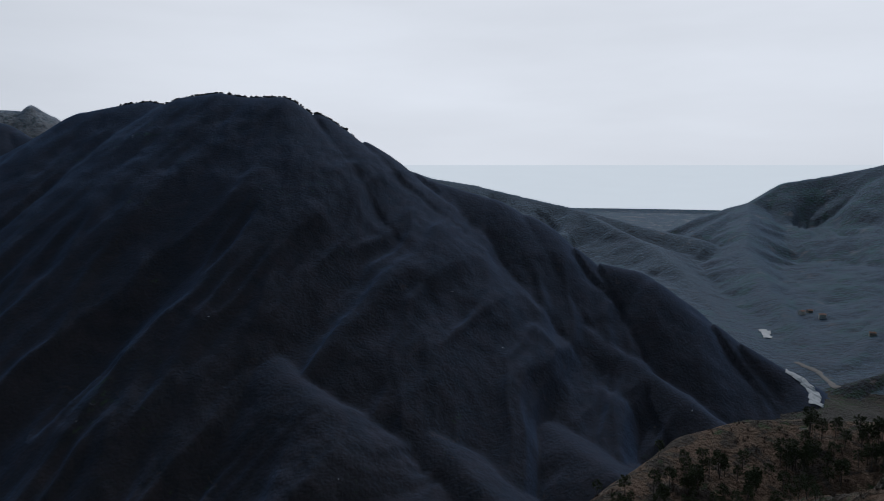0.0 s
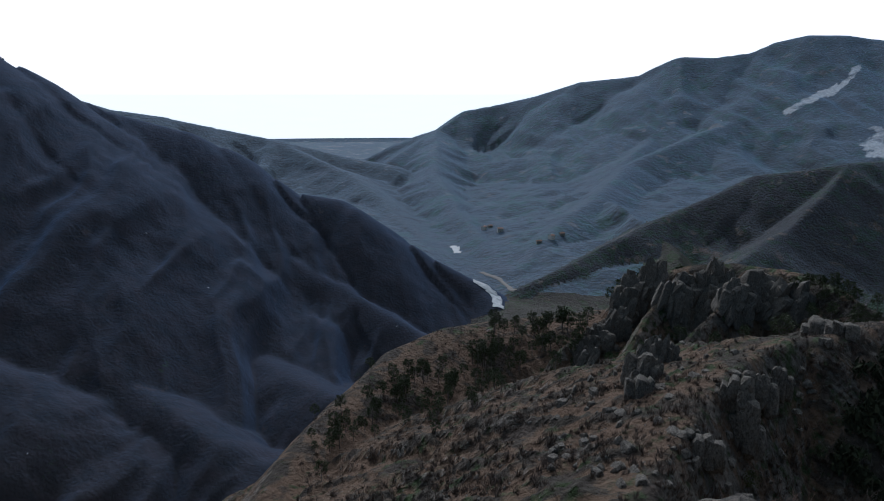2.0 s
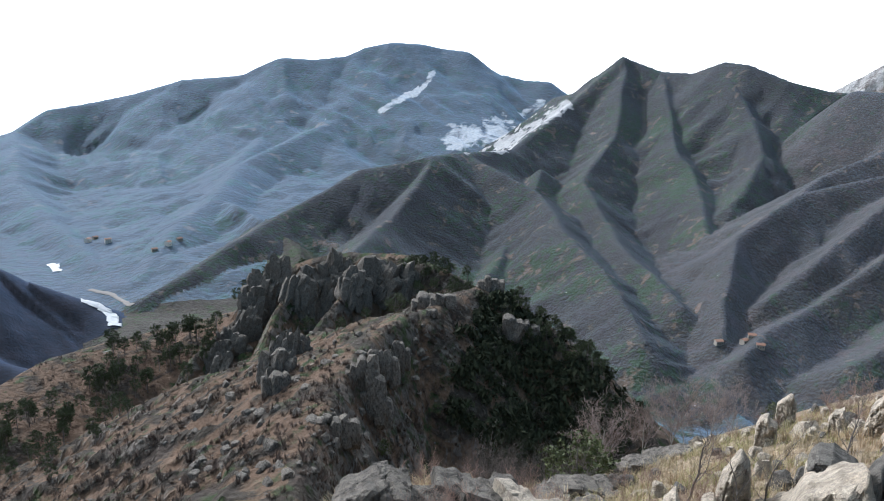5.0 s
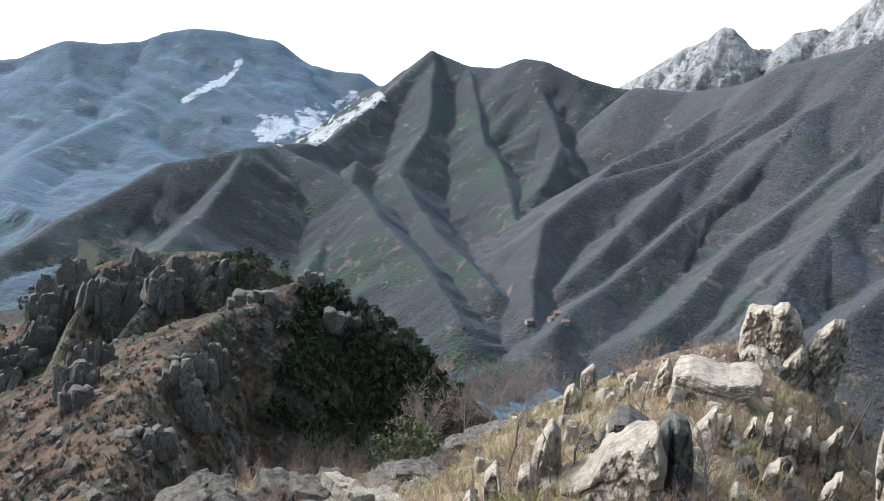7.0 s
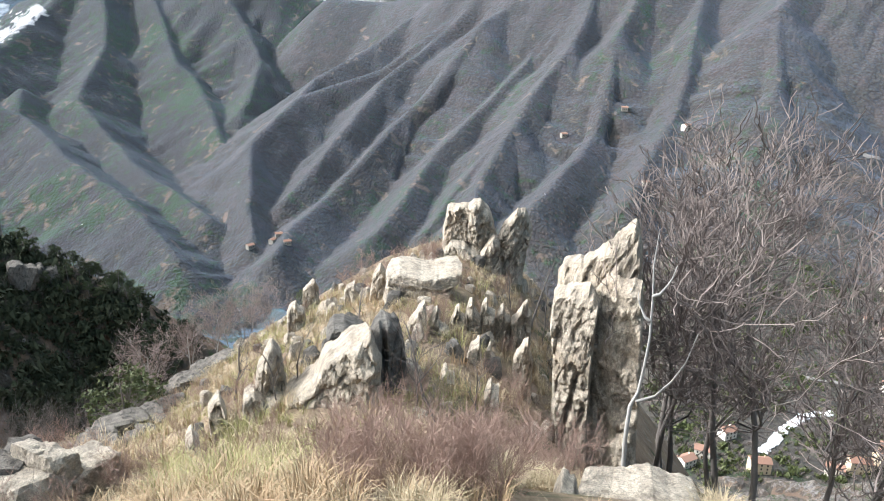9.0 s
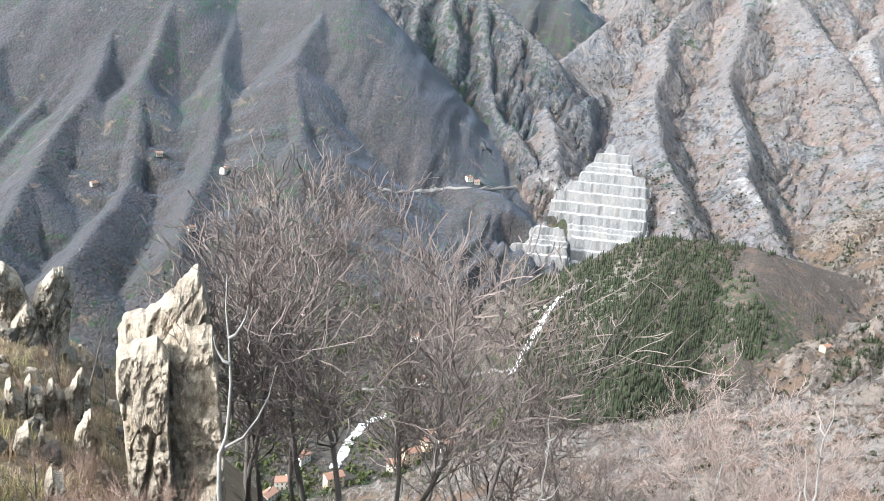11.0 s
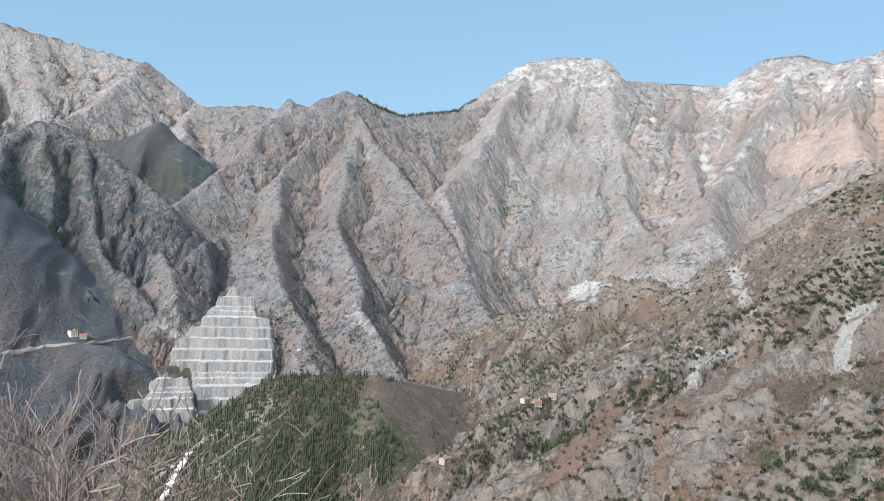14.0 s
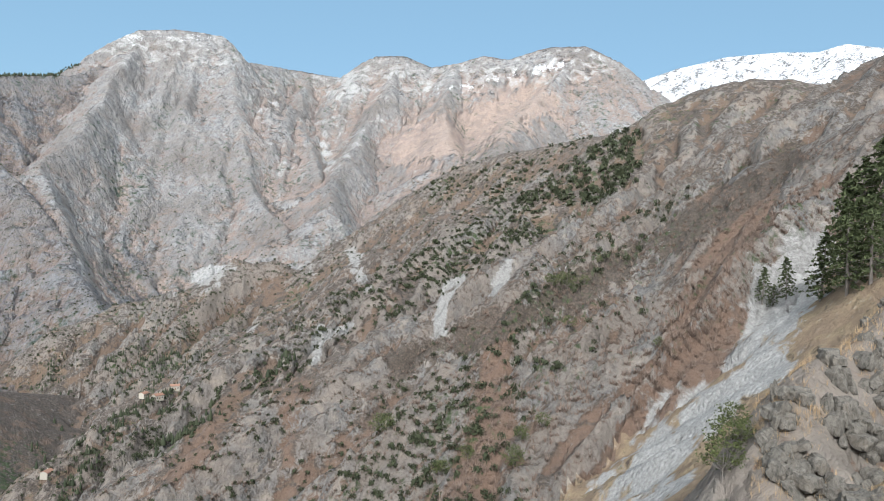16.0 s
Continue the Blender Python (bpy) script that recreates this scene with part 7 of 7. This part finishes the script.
def house(label, w, d, h, wall, rows=2):
    """A plain stone house with a gabled tile roof, windows, a door and a chimney."""
    root = new("house")
    v, f = [], []
    box(v, f, -w / 2, w / 2, -d / 2, d / 2, -2.0, h)
    k = len(v)
    v += [(-w / 2, -d / 2, h), (-w / 2, d / 2, h), (-w / 2, 0, h + d * 0.22), (w / 2, -d / 2, h), (w / 2, d / 2, h), (w / 2, 0, h + d * 0.22)]
    f += [(k, k + 2, k + 1), (k + 3, k + 4, k + 5)]
    body = part("wall", mesh_of("wall", v, f, wall), root)
    v, f = [], []
    o, rise = 0.5, d * 0.22
    for s in (-1, 1):
        k = len(v)
        e, r = (s * (d / 2 + o), h - rise * o / (d / 2)), (0, h + rise)
        v += [(-w / 2 - o, e[0], e[1] + 0.05), (w / 2 + o, e[0], e[1] + 0.05), (w / 2 + o, r[0], r[1] + 0.05), (-w / 2 - o, r[0], r[1] + 0.05),
              (-w / 2 - o, e[0], e[1] + 0.3), (w / 2 + o, e[0], e[1] + 0.3), (w / 2 + o, r[0], r[1] + 0.3), (-w / 2 - o, r[0], r[1] + 0.3)]
        f += [(k, k + 1, k + 2, k + 3), (k + 4, k + 7, k + 6, k + 5), (k, k + 4, k + 5, k + 1), (k + 1, k + 5, k + 6, k + 2), (k + 3, k + 2, k + 6, k + 7), (k, k + 3, k + 7, k + 4)]
    roof = part("roof", mesh_of("roof", v, f, M_ROOF), root)
    v, f = [], []
    box(v, f, -0.4, 0.4, -0.4, 0.4, 0, 1.5)
    part("chimney", mesh_of("chimney", v, f, wall), roof, at=pose(w * 0.25, d * 0.15, h + rise * 0.6))
    v, f = [], []
    box(v, f, -0.5, 0.5, -0.08, 0.08, 0, 1.4)
    glass = mesh_of("window", v, f, M_GLASS)
    for side in (-1, 1):
        for r in range(rows):
            for c in range(3):
                if r == 0 and c == 1 and side == -1:
                    continue
                part("window", glass, root, at=pose((c - 1) * w * 0.3, side * (d / 2), 1.0 + r * 2.7))
    v, f = [], []
    box(v, f, -0.6, 0.6, -0.1, 0.1, 0, 2.1)
    part("door", mesh_of("door", v, f, M_WOOD), root, at=pose(0, -d / 2, 0))
    return tagged(root, label, "house", "houses in the valley")


HOUSES = [house("pale plastered house with a red tile roof", 11, 8, 6.2, M_PLASTER), house("ochre plastered house with a red tile roof", 13, 8.5, 8.6, M_OCHREWALL, 3),
          house("low stone house with a tile roof on a slope", 9, 7, 4.0, M_STONEWALL, 1)]
lots = [(116.3, -32.2, 0), (118.0, -30.4, 0), (120.9, -32.2, 1), (129.4, -28.8, 1), (129.1, -29.3, 1), (130.6, -29.2, 0), (131.2, -28.0, 2), (115.2, -33.2, 0),
        (127.6, -30.2, 1), (126.2, -31.0, 0), (126.7, -18.0, 2), (126.0, -20.2, 2), (127.4, -21.0, 0), (128.2, -24.4, 0), (102.4, -9.4, 2), (106.8, -7.2, 2), (111.5, -8.3, 0), (109.0, -12.6, 2),
        (79.2, -17.4, 2), (78.6, -17.9, 2), (76.9, -18.3, 2), (79.8, -18.2, 2), (165.3, -12.2, 2), (166.3, -12.1, 2), (167.5, -11.8, 2), (159.2, -17.0, 2), (130.9, -7.8, 0), (131.5, -8.0, 2),
        (27.3, -10.8, 0), (27.9, -10.6, 2), (28.6, -10.9, 0), (32.8, -11.5, 0), (33.6, -11.2, 2), (31.9, -11.8, 2)]
first = {}
for k, (az, el, kind) in enumerate(lots):
    p = surface(az, el, 300)
    m = pose(p.x, p.y, p.z + 0.4, 0, 0, (k * 47) % 70 - az)
    if kind not in first:
        first[kind] = HOUSES[kind]
        HOUSES[kind].matrix_basis = m
    else:
        copy_thing(HOUSES[kind], m)


def quarry_steps(root, cut, a0, a1, d0, d1, seed):
    """The steps of a quarry, each a mesh of its own: an uneven upright face and the ledge above it."""
    na, nd = int((a1 - a0) * 20 / 2.2), int((d1 - d0) / 1.6)
    az, d = np.meshgrid(np.linspace(a0, a1, na), np.linspace(d0, d1, nd))
    wob = 8 * fbm(az * 0.47 + d / 70, az * 0.83, 4, seed) + 0.4 * fbm(az * 4.1 + d / 19, az * 5.3, 3, seed + 4)
    s = (d - cut.start + wob) / cut.step
    level = np.floor(s)
    frac = s - level
    rise = cut.incline * cut.step
    high = np.where(TABLE[level.astype(np.int32) & 255, seed] > 0.8, 0.55, 1.0)
    z = cut.plane(cut.start) + (level + high * np.clip(frac / 0.22, 0, 1) + (1 - high) * np.clip((frac - 0.5) / 0.25, 0, 1)) * rise
    z = z + 0.4 * fbm(az * 6 + d / 5, az * 5 - d / 7, 4, seed + 8)
    ins = cut.inside(az, d) + 13 * fbm(az * 1.3, d / 26, 4, seed + 6)
    base = cut.plane(d) - 14
    z = base + (z - 5 - base) * smooth(-2, 4, ins)
    x, y = d * np.sin(np.radians(az)), d * np.cos(np.radians(az))
    for k in range(int(level.min()), int(level.max()) + 1):
        q = [(i * na + j, i * na + j + 1, (i + 1) * na + j + 1, (i + 1) * na + j) for i in range(nd - 1) for j in range(na - 1) if level[i, j] == k and ins[i, j] > -3]
        if len(q) < 30:
            continue
        used, loops = np.unique(np.array(q).ravel(), return_inverse=True)
        part("bench", mesh_of("bench", np.stack([x.flat[used], y.flat[used], z.flat[used]], 1), loops.reshape(-1, 4).tolist(), M_QUARRY), root)
        ledge = root.children[-1].data
        ledge.materials.append(M_RUBBLE)
        for face in ledge.polygons:
            face.material_index = 1 if face.normal.z > 0.75 else 0


quarry = tagged(new("marble_quarry"), "terraced pale marble quarry cut into the mountain foot", "quarry")
quarry_steps(quarry, CUTS[0], 136.8, 145.8, 1040, 1310, 3)
side = tagged(new("marble_quarry"), "smaller grey stepped quarry face in shade", "quarry")
quarry_steps(side, CUTS[1], 134.2, 139.8, 1000, 1090, 5)


def ribbon(name, label, category, places, width, material, lift=1.0, seed=1):
    """A stream bed or road laid on the ground along azimuths and elevations, with an uneven edge."""
    rng = random.Random(seed)
    pts = []
    for (a0, e0), (a1, e1) in zip(places[:-1], places[1:]):
        for s in range(10):
            pts.append(surface(a0 + (a1 - a0) * s / 10, e0 + (e1 - e0) * s / 10, 90 if width < 3 else 300))
    pts = [p for p in pts if p.length < 4000]
    for _ in range(2):
        pts = [pts[0]] + [(a + b * 2 + c) / 4 for a, b, c in zip(pts, pts[1:], pts[2:])] + [pts[-1]]
    verts, faces = [], []
    for i, p in enumerate(pts):
        q = pts[min(i + 1, len(pts) - 1)] - pts[max(i - 1, 0)]
        n = Vector((-q.y, q.x, 0)).normalized()
        for s in (-1, -0.3, 0.3, 1):
            e = p + n * width * 0.5 * s * rng.uniform(0.7, 1.25)
            z = max(height_at(e.x, e.y), p.z - 3) + lift * (0.6 if abs(s) == 1 else 1.0)
            verts.append((e.x, e.y, z))
        for s in (-1, 1):
            e = Vector(verts[-4 if s < 0 else -1])
            verts.append((e.x, e.y, e.z - 3.0))
        if i:
            k, j = (i - 1) * 6, i * 6
            for a, b in ((0, 1), (1, 2), (2, 3), (4, 0), (3, 5)):
                faces.append((k + a, k + b, j + b, j + a))
    ob = new(name, mesh_of(name, verts, faces, material, True))
    return tagged(ob, label, category, kind="structure")


ribbon("stream_1", "white stony river bed at the valley bottom", "river", [(28.7, -17.2), (28.4, -16.3), (28.0, -15.8), (27.2, -15.2), (26.4, -14.8)], 16, M_STONES, 1.5)
ribbon("stream_2", "short bright bend of the river", "river", [(25.2, -12.7), (25.0, -12.4), (24.8, -12.1)], 14, M_STONES, 1.5)
ribbon("stream_3", "white stony torrent below the quarry", "river", [(135.9, -23.0), (136.5, -21.8), (137.3, -20.0), (138.3, -18.0), (139.2, -16.6)], 8, M_STONES, 3.0)
ribbon("stream_4", "white river bed beside the village", "river", [(120.8, -31.0), (121.5, -30.0), (122.3, -28.8), (123.4, -27.6), (125.5, -26.9)], 8, M_STONES, 1.2)
ribbon("road_1", "narrow pale road crossing the valley side", "road", [(122.7, -25.1), (126, -24.7), (130, -24.0), (133.0, -23.2), (136.0, -22.6)], 5, M_ROAD, 1.0)
ribbon("road_2", "pale road climbing to the quarry", "road", [(136.6, -18.4), (138.6, -17.0), (140.4, -15.6), (141.4, -15.0)], 6, M_ROAD, 1.0)
ribbon("road_3", "thin road cut across the wooded slope", "road", [(123.5, -9.2), (127, -8.9), (131, -8.4), (135, -8.2)], 5, M_ROAD, 1.0)
ribbon("path_1", "worn pale path across the hill", "path", [(57.6, -19.2), (58.4, -19.9), (59.3, -20.6), (60.2, -21.2)], 1.6, M_ROAD, 0.35)
ribbon("road_4", "pale track along the valley floor", "road", [(30.0, -15.8), (28.6, -14.8), (27.0, -14.2)], 7, M_ROAD, 1.0)

# the sea beyond the plain, as far off as the horizon
sv, sf = [], []
for i in range(61):
    a = radians(-40 + i * 2)
    for z in (-330, -150, -2):
        sv.append((4960 * math.sin(a), 4960 * math.cos(a), z))
    if i:
        k = (i - 1) * 3
        sf += [(k, k + 3, k + 4, k + 1), (k + 1, k + 4, k + 5, k + 2)]
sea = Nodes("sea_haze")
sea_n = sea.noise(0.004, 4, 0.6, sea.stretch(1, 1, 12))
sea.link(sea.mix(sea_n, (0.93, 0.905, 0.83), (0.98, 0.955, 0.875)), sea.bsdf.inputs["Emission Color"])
# emission stands in for daylight on the hazy sea; the backdrop is no lamp
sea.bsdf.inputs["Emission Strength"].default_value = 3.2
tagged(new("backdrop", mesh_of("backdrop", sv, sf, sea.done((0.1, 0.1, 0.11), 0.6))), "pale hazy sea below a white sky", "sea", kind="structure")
